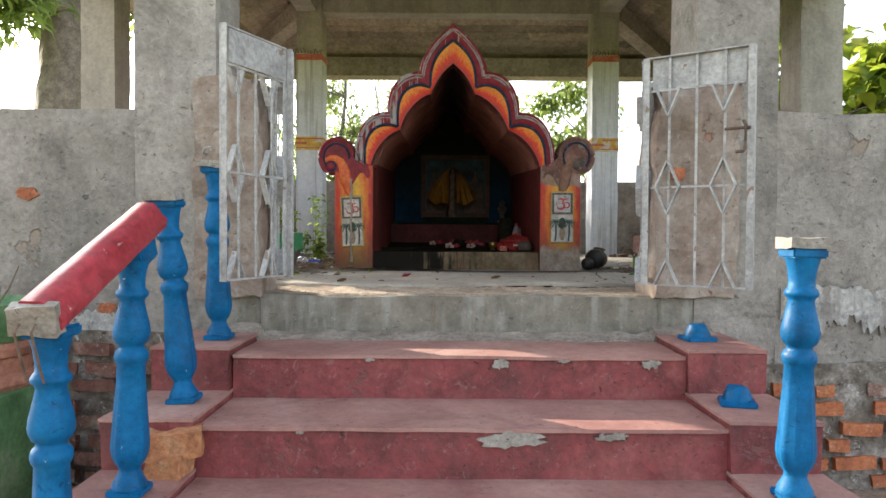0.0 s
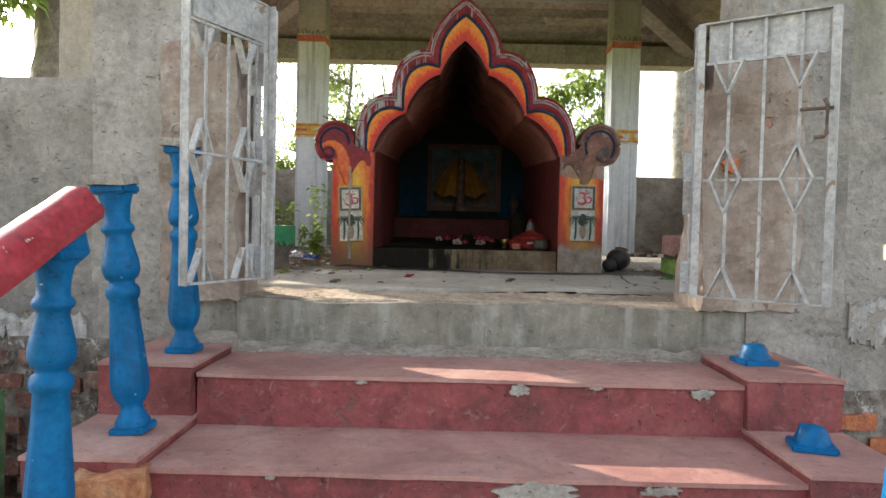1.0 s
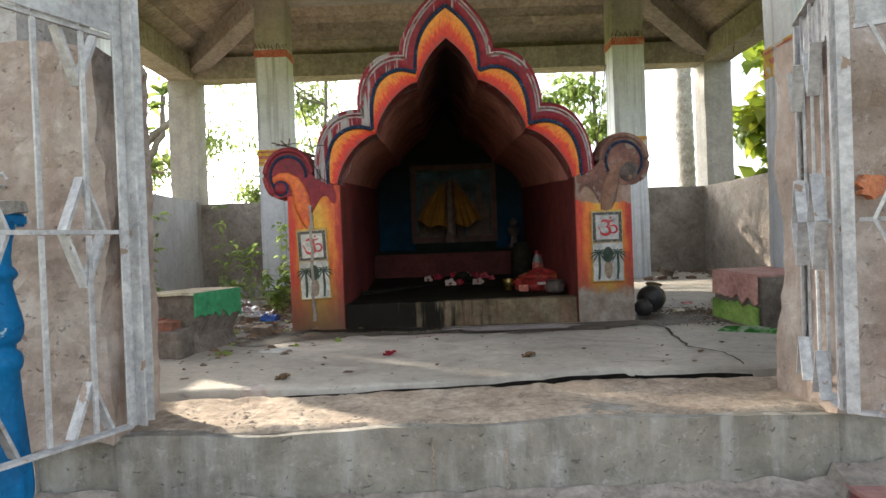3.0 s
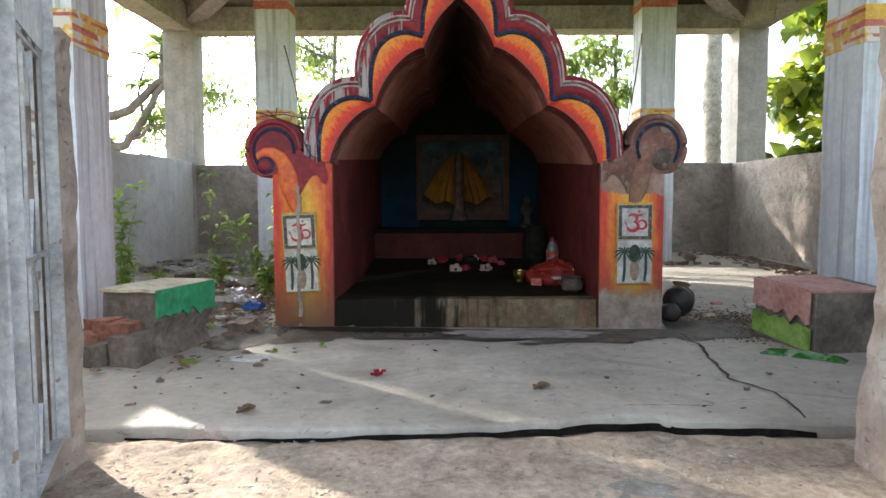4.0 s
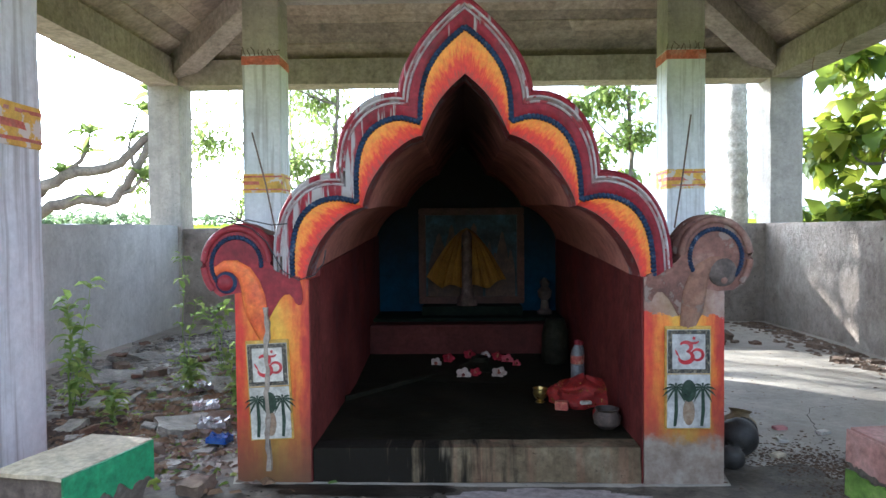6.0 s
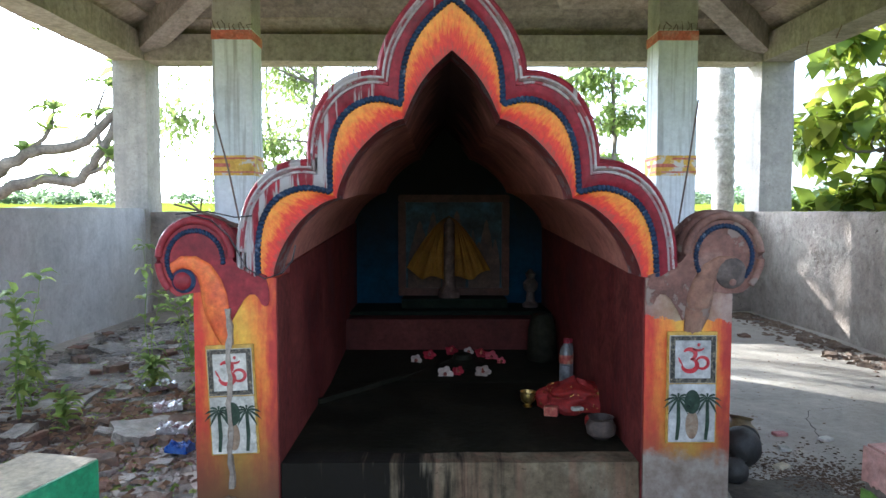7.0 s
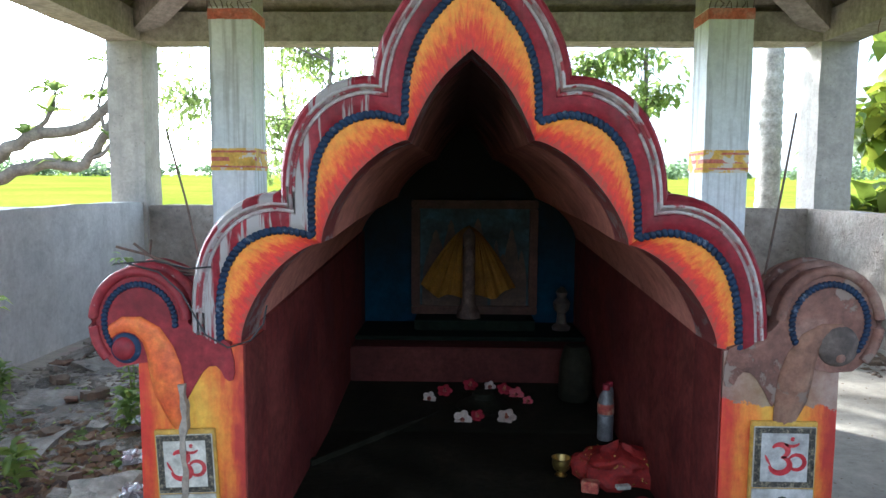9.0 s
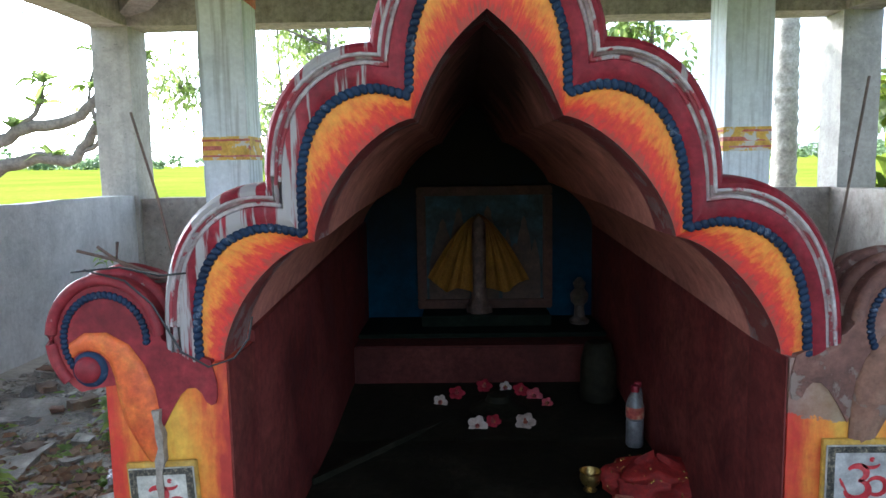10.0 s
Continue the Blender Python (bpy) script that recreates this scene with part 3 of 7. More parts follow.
for (ox, oy), (ix, iy) in (((OX0 + .15, OY1 - .15), (IX0 + .1, IY1 - .1)), ((OX1 - .15, OY1 - .15), (IX1 - .1, IY1 - .1)), ((OX0 + .15, OY0 + .15), (IX0 + .1, IY0 + .1)), ((OX1 - .15, OY0 + .15), (IX1 - .1, IY0 + .1))):
    bm = bmesh.new()
    d = Vector((ix - ox, iy - oy, IZ - BZ - 0.1))
    rough_wall(bm, 0, d.length, -0.11, 0.11, 0.0, 0.26, 0.2, 0.006, ox)
    ob = setting("hip_beam", bm, CONCRETE, "sloping cast concrete hip beam under the roof")
    ob.matrix_basis = Matrix.Translation((ox, oy, BZ + 0.0)) @ d.to_track_quat('X', 'Z').to_matrix().to_4x4()

# board-marked sloping slabs: each board of the formwork leaves a slightly different level
bm = bmesh.new()
outer = [(OX0, OY1), (OX1, OY1), (OX1, OY0), (OX0, OY0)]
inner = [(IX0, IY1), (IX1, IY1), (IX1, IY0), (IX0, IY0)]
boards = 9
for s in range(4):
    a, b, c, d = (Vector((*outer[s], BZ + 0.2)), Vector((*outer[(s + 1) % 4], BZ + 0.2)), Vector((*inner[(s + 1) % 4], IZ + 0.12)), Vector((*inner[s], IZ + 0.12)))
    for k in range(boards):
        t0, t1 = k / boards, (k + 1) / boards
        cuts = sorted([0, 1] + [random.uniform(0.1, 0.9) for _ in range(2)])
        for u0, u1 in zip(cuts, cuts[1:]):
            off = random.uniform(-0.014, 0.014)
            q = []
            for t, u in ((t0, u0), (t0, u1), (t1, u1), (t1, u0)):
                p = (a.lerp(b, u)).lerp(d.lerp(c, u), t)
                q.append(Vector((p.x, p.y, p.z + off)))
            lo = [bm.verts.new(p) for p in q]
            hi = [bm.verts.new(p + Vector((0, 0, 0.12))) for p in q]
            bm.faces.new(lo[::-1])
            bm.faces.new(hi)
            for i in range(4):
                bm.faces.new((lo[i], lo[(i + 1) % 4], hi[(i + 1) % 4], hi[i]))
box(bm, IX0 + 0.0, IX1, IY0, IY1, IZ + 0.21, IZ + 0.35)
setting("ceiling", bm, BOARDED, "board-marked cast concrete sloping roof slab")


# ---- steps ----
SX0, SX1 = -0.87, 1.01
NOSE = [(2.87, 0.725), (2.44, 0.545), (2.02, 0.362), (1.60, 0.18)]
PADW = 0.32
for k, (yn, zt) in enumerate(NOSE):
    back = NOSE[k - 1][0] + 0.03 if k else Y0 - 0.004
    st = thing("step", "red oxide painted concrete step with chipped edge", "step", pose(0, yn, zt), "entrance steps", "structure")
    bm = bmesh.new()
    rough_wall(bm, SX0, SX1, 0.0, back - yn, -zt - 0.02, -0.014, 0.09, 0.006, k)
    part("riser", bm, STEP_RED, st)
    bm = bmesh.new()
    rough_wall(bm, SX0 + 0.003, SX1 - 0.003, -0.012, back - yn, -0.0135, 0.0, 0.06, 0.0035, k + 9)
    part("tread", bm, TREAD_RED, st, "dusty worn red tread")
    for sx in (-1, 1):
        bm = bmesh.new()
        x0, x1 = (SX0 - PADW, SX0 - 0.002) if sx < 0 else (SX1 + 0.002, SX1 + PADW)
        rough_wall(bm, x0, x1, -0.03, back - yn, -zt - 0.02, 0.02, 0.08, 0.008, k + sx)
        part("side_pad", bm, STEP_RED, st, "chipped red side block of the step")
        bm = bmesh.new()
        rough_wall(bm, x0 - 0.005, x1 + 0.004, -0.035, back - yn, 0.0215, 0.034, 0.06, 0.004, k + sx)
        part("pad_top", bm, TREAD_RED, st, "dusty red top of the side block")
    # flaked patches that show the cement
    for px, w, h in (((0.24, 0.035, 0.04), (0.86, 0.035, 0.035), (-0.3, 0.02, 0.012), (0.5, 0.025, 0.012)), ((0.245, 0.11, 0.055), (0.6, 0.055, 0.03), (-0.5, 0.015, 0.01)), ((0.1, 0.05, 0.03),), ((-0.2, 0.06, 0.03),))[k]:
        bm = bmesh.new()
        prism(bm, [(px + w * math.cos(a) * (1 + 0.6 * noise.noise(Vector((math.cos(a) * 2.5, math.sin(a) * 2.5 + px * 9, k)))), -0.012 - h * 0.5 + h * 0.5 * math.sin(a) * (1 + 0.9 * noise.noise(Vector((math.cos(a) * 3, math.sin(a) * 3, px * 9))))) for a in [i * math.pi / 18 for i in range(36)]], -0.0155, -0.003)
        part("flaked_patch", bm, CEMENT_PATCH, st, "flaked patch of bare cement")


# cement dirt drifted against the riser on the top step
DRIFT = surface("drifted_cement_dirt", (0.17, 0.14, 0.115), (0.26, 0.225, 0.19), (0.35, 0.31, 0.27), 5, 40, 0.95, 0.9, pits=0.4)
bm = bmesh.new()
sheet(bm, 150, 10, lambda u, v: (SX0 - 0.28 + (SX1 - SX0 + 0.56) * u, Y0 - 0.006 - (0.085 + 0.05 * noise.noise(Vector((u * 9, 1, 0))) + 0.02 * noise.noise(Vector((u * 40, 2, 0)))) * (1 - v), NOSE[0][1] + 0.002 + (0.036 if u < 0.115 or u > 0.885 else 0.0) + 0.03 * v ** 1.5 * (1 + 0.5 * noise.noise(Vector((u * 30, v * 3, 4))))), NOSE[0][1] - 0.004)
one("dirt_drift", bm, DRIFT, "grey cement dirt drifted along the top step", "dirt", kind="stuff", smooth=True)


# ---- balusters and handrail ----
def baluster(x, y, z, h=0.79, lean=(0, 0), cap=True):
    b = thing("baluster", "bright blue painted cast concrete baluster", "baluster", pose(x, y, z, lean[1], lean[0], 0), "stair balusters")
    s = h / 0.79
    bm = bmesh.new()
    box(bm, -0.054, 0.054, -0.054, 0.054, 0, 0.0222, 0.004)
    part("foot", bm, BLUE, b)
    bm = bmesh.new()
    rows = [(0.068, 0.028), (0.066, 0.045), (0.052, 0.07), (0.042, 0.092), (0.042, 0.108), (0.056, 0.125), (0.07, 0.16), (0.074, 0.19), (0.072, 0.23), (0.064, 0.34), (0.056, 0.45), (0.053, 0.525),
            (0.06, 0.535), (0.064, 0.55), (0.064, 0.565), (0.058, 0.58), (0.048, 0.588), (0.048, 0.603), (0.06, 0.612), (0.069, 0.635), (0.071, 0.655), (0.067, 0.685), (0.056, 0.73),
            (0.047, 0.775), (0.05, 0.788), (0.06, 0.797), (0.063, 0.808), (0.058, 0.82), (0.049, 0.83), (0.048, 0.86), (0.053, 0.9), (0.064, 0.945)]
    lathe(bm, [(r * h, zz * h) for r, zz in rows], 32)
    for v in bm.verts:
        if 0.1 * h < v.co.z < 0.5 * h:
            a = math.atan2(v.co.y, v.co.x)
            k = 1 - 0.1 * abs(math.cos(4 * a)) ** 0.7 * min(1.0, (0.5 * h - v.co.z) / 0.08)
            v.co.x *= k
            v.co.y *= k
    part("turned_shaft", bm, BLUE, b, smooth=True, angle=60)
    bm = bmesh.new()
    box(bm, -0.054, 0.054, -0.054, 0.054, 0.745 * s, 0.775 * s, 0.006)
    part("neck", bm, BLUE, b)
    if cap:
        bm = bmesh.new()
        rough_wall(bm, -0.062, 0.06, -0.06, 0.062, 0.7755 * s, 0.806 * s, 0.02, 0.016, x * 7)
        part("broken_cap", bm, CEMENT_PATCH, b, "broken bare cement cap")
    return b

PADZ = 0.034
baluster(-0.985, 3.06, NOSE[0][1] + PADZ, 0.77, (-1, 0))
baluster(-0.99, 2.66, NOSE[1][1] + PADZ, 0.79, (-5, 0))
baluster(-0.995, 2.2, NOSE[2][1] + PADZ, 0.79, (1, 0), False)
baluster(-1.005, 1.78, NOSE[3][1] + PADZ, 0.79, (0, 0), False)
baluster(1.115, 2.18, NOSE[2][1] + PADZ, 0.81, (1, 0))

# ---- the shrine ----
CX, FY = 0.09, 5.31     # middle and front plane of the shrine
BYK = 7.67              # its back wall
shrine = thing("shrine", "small painted masonry shrine with lobed red and orange arch", "shrine", pose(CX, FY, FZ - 0.005))
SB = FZ - 0.005


def lobe(p, q, power, dip=0.0, n=14):
    """A lobe from p down to q; a higher power makes it fuller, a dip sinks its start."""
    out = []
    for i in range(n + 1):
        a = math.pi / 2 * i / n
        u, v = math.sin(a) ** (2 / power), max(0.0, math.cos(a)) ** (2 / power)
        out.append((p[0] + (q[0] - p[0]) * u, q[1] + (p[1] - q[1]) * v - dip * max(0.0, 1 - u / 0.4) ** 2))
    return out


def peak(half, z0, z1, power, n=18):
    """The pointed top lobe, from its apex down to its foot."""
    return [(half * (1 - (s ** power)), z0 + (z1 - z0) * s) for s in [1 - i / n for i in range(n + 1)]]


def straight(p, q, n, sag=0.0):
    return [(p[0] + (q[0] - p[0]) * i / n + sag * math.sin(math.pi * i / n), p[1] + (q[1] - p[1]) * i / n + sag * math.sin(math.pi * i / n)) for i in range(n + 1)]


ROPE = peak(0.175, 2.345, 2.70, 2.9) + lobe((0.175, 2.365), (0.43, 2.04), 3.0, 0.022) + lobe((0.43, 2.062), (0.692, 1.745), 3.0, 0.018)
OUTER = peak(0.258, 2.455, 2.825, 1.8) + lobe((0.258, 2.46), (0.505, 2.15), 2.2) + lobe((0.505, 2.155), (0.762, 1.79), 2.3)
INNER = straight((0.0, 2.53), (0.168, 2.295), 18, 0.016) + lobe((0.168, 2.295), (0.411, 2.02), 1.5) + lobe((0.411, 2.02), (0.645, 1.745), 1.55)


def both(curve):
    """The whole arch from its right half, from left foot to right foot."""
    lean = lambda z: -0.021 * min(1.0, max(0.0, (z - 1.75) / 0.55))
    return [(-x + lean(z), z) for x, z in curve[::-1]] + [(x + lean(z), z) for x, z in curve[1:]]


def band(name, rows, material, label=""):
    """A strip swept along the arch through rows of (curve, share towards the next, depth); UV: along, across."""
    bm = bmesh.new()
    uvl = bm.loops.layers.uv.new("UVMap")
    lines = []
    for crv, (ox, oz), dy in rows:
        lines.append([bm.verts.new((x * ox, dy, z + oz - SB)) for x, z in both(crv)])
    m = len(lines[0])
    for r in range(len(lines) - 1):
        for i in range(m - 1):
            f = bm.faces.new((lines[r][i], lines[r][i + 1], lines[r + 1][i + 1], lines[r + 1][i]))
            for lp, (u, v) in zip(f.loops, ((i / m, r), ((i + 1) / m, r), ((i + 1) / m, r + 1), (i / m, r + 1))):
                lp[uvl].uv = (u, v / (len(lines) - 1))
    return part(name, bm, material, shrine, label, smooth=True, angle=35)


def between(a, b, t):
    return [(p[0] + (q[0] - p[0]) * t, p[1] + (q[1] - p[1]) * t) for p, q in zip(a, b)]


N = (1, 0)
band("flame_band", [(INNER, N, 0.03), (between(INNER, ROPE, 0.5), N, 0.012), (ROPE, N, 0.004)], FLAME_ARCH, "hand-brushed orange and yellow flame band")
mid = lambda t: between(ROPE, OUTER, t)
band("red_band", [(mid(0.0), N, 0.004), (mid(0.12), N, -0.008), (mid(0.3), N, -0.014), (mid(0.48), N, -0.012), (mid(0.54), N, 0.0)], ARCH_RED, "maroon red painted arch band")
band("worn_band", [(mid(0.54), N, 0.0), (mid(0.58), N, 0.004), (mid(0.64), N, -0.012), (mid(0.7), N, -0.016)], ARCH_GREY, "worn grey streaked moulding")
band("outer_roll", [(mid(0.7), N, -0.016), (mid(0.86), N, -0.022), (mid(0.96), N, -0.012), (mid(1.02), N, 0.02), (mid(1.04), N, 0.05)], ARCH_RED, "maroon red outer roll")
band("top_ridge", [(mid(1.04), N, 0.05), (mid(0.99), N, 0.062), (mid(1.0), N, 0.075), (mid(1.05), N, 0.09), (mid(1.05), N, 0.13), (mid(0.98), N, 0.145), (mid(1.0), N, 0.2)], ARCH_GREY, "worn pale ridged top of the arch")
# masonry behind the arch front, so that it has depth
bm = bmesh.new()
oc, ic = both(mid(0.99)), both(INNER)
for dy0, dy1 in ((0.032, 0.2),):
    rows = [[bm.verts.new((x, dy, z - SB)) for x, z in c] for c, dy in ((oc, dy1), (ic, dy1), (ic, dy0))]
    for a, b in zip(rows, rows[1:]):
        for i in range(len(a) - 1):
            bm.faces.new((a[i], a[i + 1], b[i + 1], b[i]))
part("arch_back", bm, ARCH_GREY, shrine, "plain back of the arch")


def strew(path, gap):
    """Points at even steps along a path."""
    out, carry = [], 0.0
    for p, q in zip(path, path[1:]):
        d = math.hypot(q[0] - p[0], q[1] - p[1])
        s = gap - carry
        while s <= d and d > 1e-6:
            out.append((p[0] + (q[0] - p[0]) * s / d, p[1] + (q[1] - p[1]) * s / d, math.atan2(q[1] - p[1], q[0] - p[0])))
            s += gap
        carry = (carry + d) % gap
    return out


def beads(path, gap, r, dy, name="rope_moulding"):
    bm = bmesh.new()
    for x, z, a in strew(path, gap):
        m = Matrix.Translation((x, dy, z - SB)) @ Matrix.Rotation(-a - 0.5, 4, 'Y') @ Matrix.Diagonal((gap * 0.66, r * 0.62, r, 1))
        bmesh.ops.create_uvsphere(bm, u_segments=8, v_segments=5, radius=1.0, matrix=m)
    part(name, bm, ROPE_BLUE, shrine, "dark blue painted rope moulding", smooth=True, angle=80)


beads(both(ROPE), 0.016, 0.0145, 0.0)
# thin pale ridges along the mouldings
PIPING = surface("worn_pale_piping", (0.25, 0.1, 0.1), (0.42, 0.36, 0.35), (0.55, 0.52, 0.51), 9, 50, 0.6, 0.3, patch=0.42, patch_col=(0.27, 0.03, 0.04), patch_scale=6)
for t, dy, r in ((0.56, -0.002, 0.006), (0.72, -0.018, 0.0045)):
    bm = bmesh.new()
    tube(bm, [(x, dy, z - SB) for x, z in both(mid(t))], r, 6)
    part("piping", bm, PIPING, shrine, "thin worn whitish ridge", smooth=True, angle=70)

# the two posts with their scrolls
def side_post(sx):
    x0, x1 = (0.652, 0.955)
    if sx < 0:
        x0, x1 = (-0.915, -0.63)
    bm = bmesh.new()
    uvl = bm.loops.layers.uv.new("UVMap")
    n, k = 8, 16
    h = 1.745 - SB
    for dy, flip in ((0.0, False),):
        g = [[bm.verts.new((x0 + (x1 - x0) * i / n, dy + 0.004 * noise.noise(Vector((i, j * 0.6, sx))), h * j / k)) for j in range(k + 1)] for i in range(n + 1)]
        for i in range(n):
            for j in range(k):
                f = bm.faces.new((g[i][j], g[i + 1][j], g[i + 1][j + 1], g[i][j + 1]))
                for lp, (u, v) in zip(f.loops, ((i, j), (i + 1, j), (i + 1, j + 1), (i, j + 1))):
                    lp[uvl].uv = (u / n, v / k)
    ext = bmesh.ops.extrude_face_region(bm, geom=bm.faces[:])
    for v in ext["geom"]:
        if isinstance(v, bmesh.types.BMVert):
            v.co.y = 0.24
    part("post", bm, FLAME_POST if sx < 0 else WORN_POST, shrine, "orange and yellow flame-painted post" if sx < 0 else "orange flame-painted post worn to grey cement")
    # scroll
    cxs, czs, R = (-0.905, 1.805, 0.13) if sx < 0 else (0.92, 1.82, 0.132)
    top = [(cxs + sx * R * math.cos(t), czs + R * 1.1 * math.sin(t)) for t in [radians(d) for d in range(180, -61, -10)]]
    foot = ((0.664, 1.752), (0.653, 1.70), (0.653, 1.668), (0.658, 1.65), (0.668, 1.647), (0.68, 1.656), (0.688, 1.675), (0.702, 1.689), (0.722, 1.687), (0.74, 1.67), (0.763, 1.632), (0.783, 1.595),
            (0.80, 1.64), (0.825, 1.71), (0.87, 1.70), (0.93, 1.69))
    outline = [(sx * x, z) for x, z in foot] + top[::-1] + [(sx * 0.77, 1.80)]
    bm = bmesh.new()
    prism(bm, [(x, z - SB) for x, z in outline], -0.006, 0.2)
    part("scroll", bm, SCROLL_RED if sx < 0 else WORN_RED, shrine, "maroon scroll at the foot of the arch")
    bm = bmesh.new()
    for rr, yy, w in ((1.0, -0.006, 0.014), (1.02, 0.06, 0.018), (1.01, 0.13, 0.02)):
        pts = [(cxs + sx * R * rr * math.cos(t) * 0.97, yy, czs + R * 1.07 * rr * math.sin(t) - SB) for t in [radians(d) for d in range(176, -50, -10)]]
        tube(bm, pts, w, 8)
    part("scroll_rim", bm, WORN_RED if sx > 0 else SCROLL_RED, shrine, "worn ridges of the scroll", smooth=True, angle=70)
    beads([(cxs + sx * R * 0.74 * math.cos(t), czs + R * 0.8 * math.sin(t)) for t in [radians(d) for d in range(190 if sx < 0 else 214, -45, -6)]], 0.012, 0.010, -0.008)
    # painted flame that runs up from the post and curls into the scroll's eye
    bm = bmesh.new()
    pts, rad = [], []
    way = ((0.80, 1.50, 0.012), (0.815, 1.56, 0.03), (0.83, 1.62, 0.044), (0.84, 1.68, 0.046), (0.853, 1.73, 0.04), (0.875, 1.772, 0.033), (0.91, 1.797, 0.027), (0.95, 1.80, 0.022), (0.98, 1.785, 0.016), (1.0, 1.757, 0.008))
    for x, z, r in way:
        pts.append((sx * x, -0.004, z - SB))
        rad.append(r)
    tube(bm, pts, rad, 10)
    for v in bm.verts:
        v.co.y = -0.005 + (v.co.y + 0.004) * 0.3
    bm2 = bmesh.new()
    bmesh.ops.create_uvsphere(bm2, u_segments=20, v_segments=10, radius=0.043 if sx < 0 else 0.056, matrix=Matrix.Translation((sx * 0.945, -0.004, (1.735 if sx < 0 else 1.762) - SB)) @ Matrix.Diagonal((1, 0.3, 1, 1)))
    part("scroll_ring", bm2, ROPE_BLUE if sx < 0 else EYE_DARK, shrine, "dark blue ring of the scroll" if sx < 0 else "dark weathered eye of the scroll", smooth=True, angle=70)
    bm2 = bmesh.new()
    bmesh.ops.create_uvsphere(bm2, u_segments=20, v_segments=10, radius=0.032 if sx < 0 else 0.018, matrix=Matrix.Translation((sx * 0.948, -0.01, 1.735 - SB)) @ Matrix.Diagonal((1, 0.6, 1, 1)))
    part("scroll_eye", bm2, SCROLL_RED if sx < 0 else WORN_RED, shrine, "maroon ball of the scroll", smooth=True, angle=70)
    part("curl", bm, ORANGE if sx < 0 else OCHRE, shrine, "painted flame curling into the scroll" if sx < 0 else "worn ochre curl of the scroll", smooth=True, angle=70)


RUN_GREY = surface("cement_run_grey", (0.22, 0.175, 0.135), (0.31, 0.26, 0.21), (0.38, 0.33, 0.28), 8, 60, 0.9, 0.5)
EYE_DARK = surface("weathered_scroll_eye", (0.05, 0.035, 0.03), (0.1, 0.075, 0.062), (0.19, 0.15, 0.125), 12, 50, 0.85, 0.5)
SCROLL_RED = surface("scroll_red_paint", (0.13, 0.014, 0.02), (0.23, 0.022, 0.03), (0.3, 0.05, 0.05), 5, 40, 0.55, 0.25, patch=0.32, patch_col=(0.33, 0.25, 0.24), patch_scale=9, shine=0.3)
WORN_RED = surface("worn_scroll_paint", (0.1, 0.045, 0.035), (0.19, 0.09, 0.065), (0.3, 0.2, 0.16), 6, 40, 0.85, 0.5, patch=0.4, patch_col=(0.22, 0.16, 0.13), patch_scale=8, pits=0.4)
ORANGE = surface("orange_paint", (0.5, 0.07, 0.02), (0.64, 0.13, 0.025), (0.72, 0.26, 0.04), 9, 40, 0.6, 0.3)
OCHRE = surface("worn_ochre_paint", (0.13, 0.065, 0.045), (0.22, 0.11, 0.07), (0.3, 0.18, 0.12), 8, 40, 0.85, 0.5, patch=0.45, patch_col=(0.2, 0.14, 0.11), patch_scale=9)
for sx in (-1, 1):
    side_post(sx)
bm = bmesh.new()
run_l = [(-0.798 + 0.004 * math.sin(k * 1.1) - 0.003 * math.sin(k * 2.7), 0.06 + 0.03 * k) for k in range(22)]
run_r = [(-0.782 + 0.004 * math.sin(k * 1.1 + 0.6) + 0.003 * math.sin(k * 3.1), 0.06 + 0.03 * k) for k in range(22)]
prism(bm, run_l + run_r[::-1], -0.0235, 0.002)
part("cement_run", bm, RUN_GREY, shrine, "grey cement run down the post and tiles")

# inside: side walls, vault, back wall, floor
SFZ = 1.085 - SB
IXL, IXR = -0.625, 0.645
bm = bmesh.new()
box(bm, -0.85, IXL, 0.205, BYK - FY, 0, 1.775 - SB)
for v in bm.verts:
    if v.co.y > 1 and v.co.z > 0.4:
        v.co.z += 0.12
part("side_wall", bm, WALL_MAROON, shrine, "maroon painted inner side wall")
bm = bmesh.new()
box(bm, IXR, 0.87, 0.205, BYK - FY, 0, 1.775 - SB)
for v in bm.verts:
    if v.co.y > 1 and v.co.z > 0.4:
        v.co.z += 0.12
part("side_wall", bm, WALL_MAROON, shrine, "maroon painted inner side wall")
for x0, x1 in ((IXL - 0.004, IXL), (IXR, IXR + 0.004)):
    bm = bmesh.new()
    box(bm, x0, x1, 0.002, 0.204, 0, 1.745 - SB)
    part("jamb_lining", bm, WALL_MAROON, shrine, "maroon painted jamb")
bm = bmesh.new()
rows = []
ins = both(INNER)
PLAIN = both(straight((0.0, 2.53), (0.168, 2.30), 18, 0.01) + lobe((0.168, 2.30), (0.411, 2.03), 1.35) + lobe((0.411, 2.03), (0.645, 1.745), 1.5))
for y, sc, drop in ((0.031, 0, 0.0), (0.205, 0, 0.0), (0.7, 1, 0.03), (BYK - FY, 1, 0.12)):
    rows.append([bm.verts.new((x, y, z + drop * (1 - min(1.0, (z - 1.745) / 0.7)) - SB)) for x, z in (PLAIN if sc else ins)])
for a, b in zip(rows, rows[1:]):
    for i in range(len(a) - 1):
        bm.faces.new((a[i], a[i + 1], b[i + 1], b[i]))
part("vault", bm, VAULT, shrine, "brownish red vault darkened towards the crown", smooth=True, angle=30)
bm = bmesh.new()
oc = [(x, z + 0.12) for x, z in both(between(INNER, OUTER, 0.45))]
rows = [[bm.verts.new((x, y, z - SB)) for x, z in oc] for y in (0.19, BYK - FY + 0.12)]
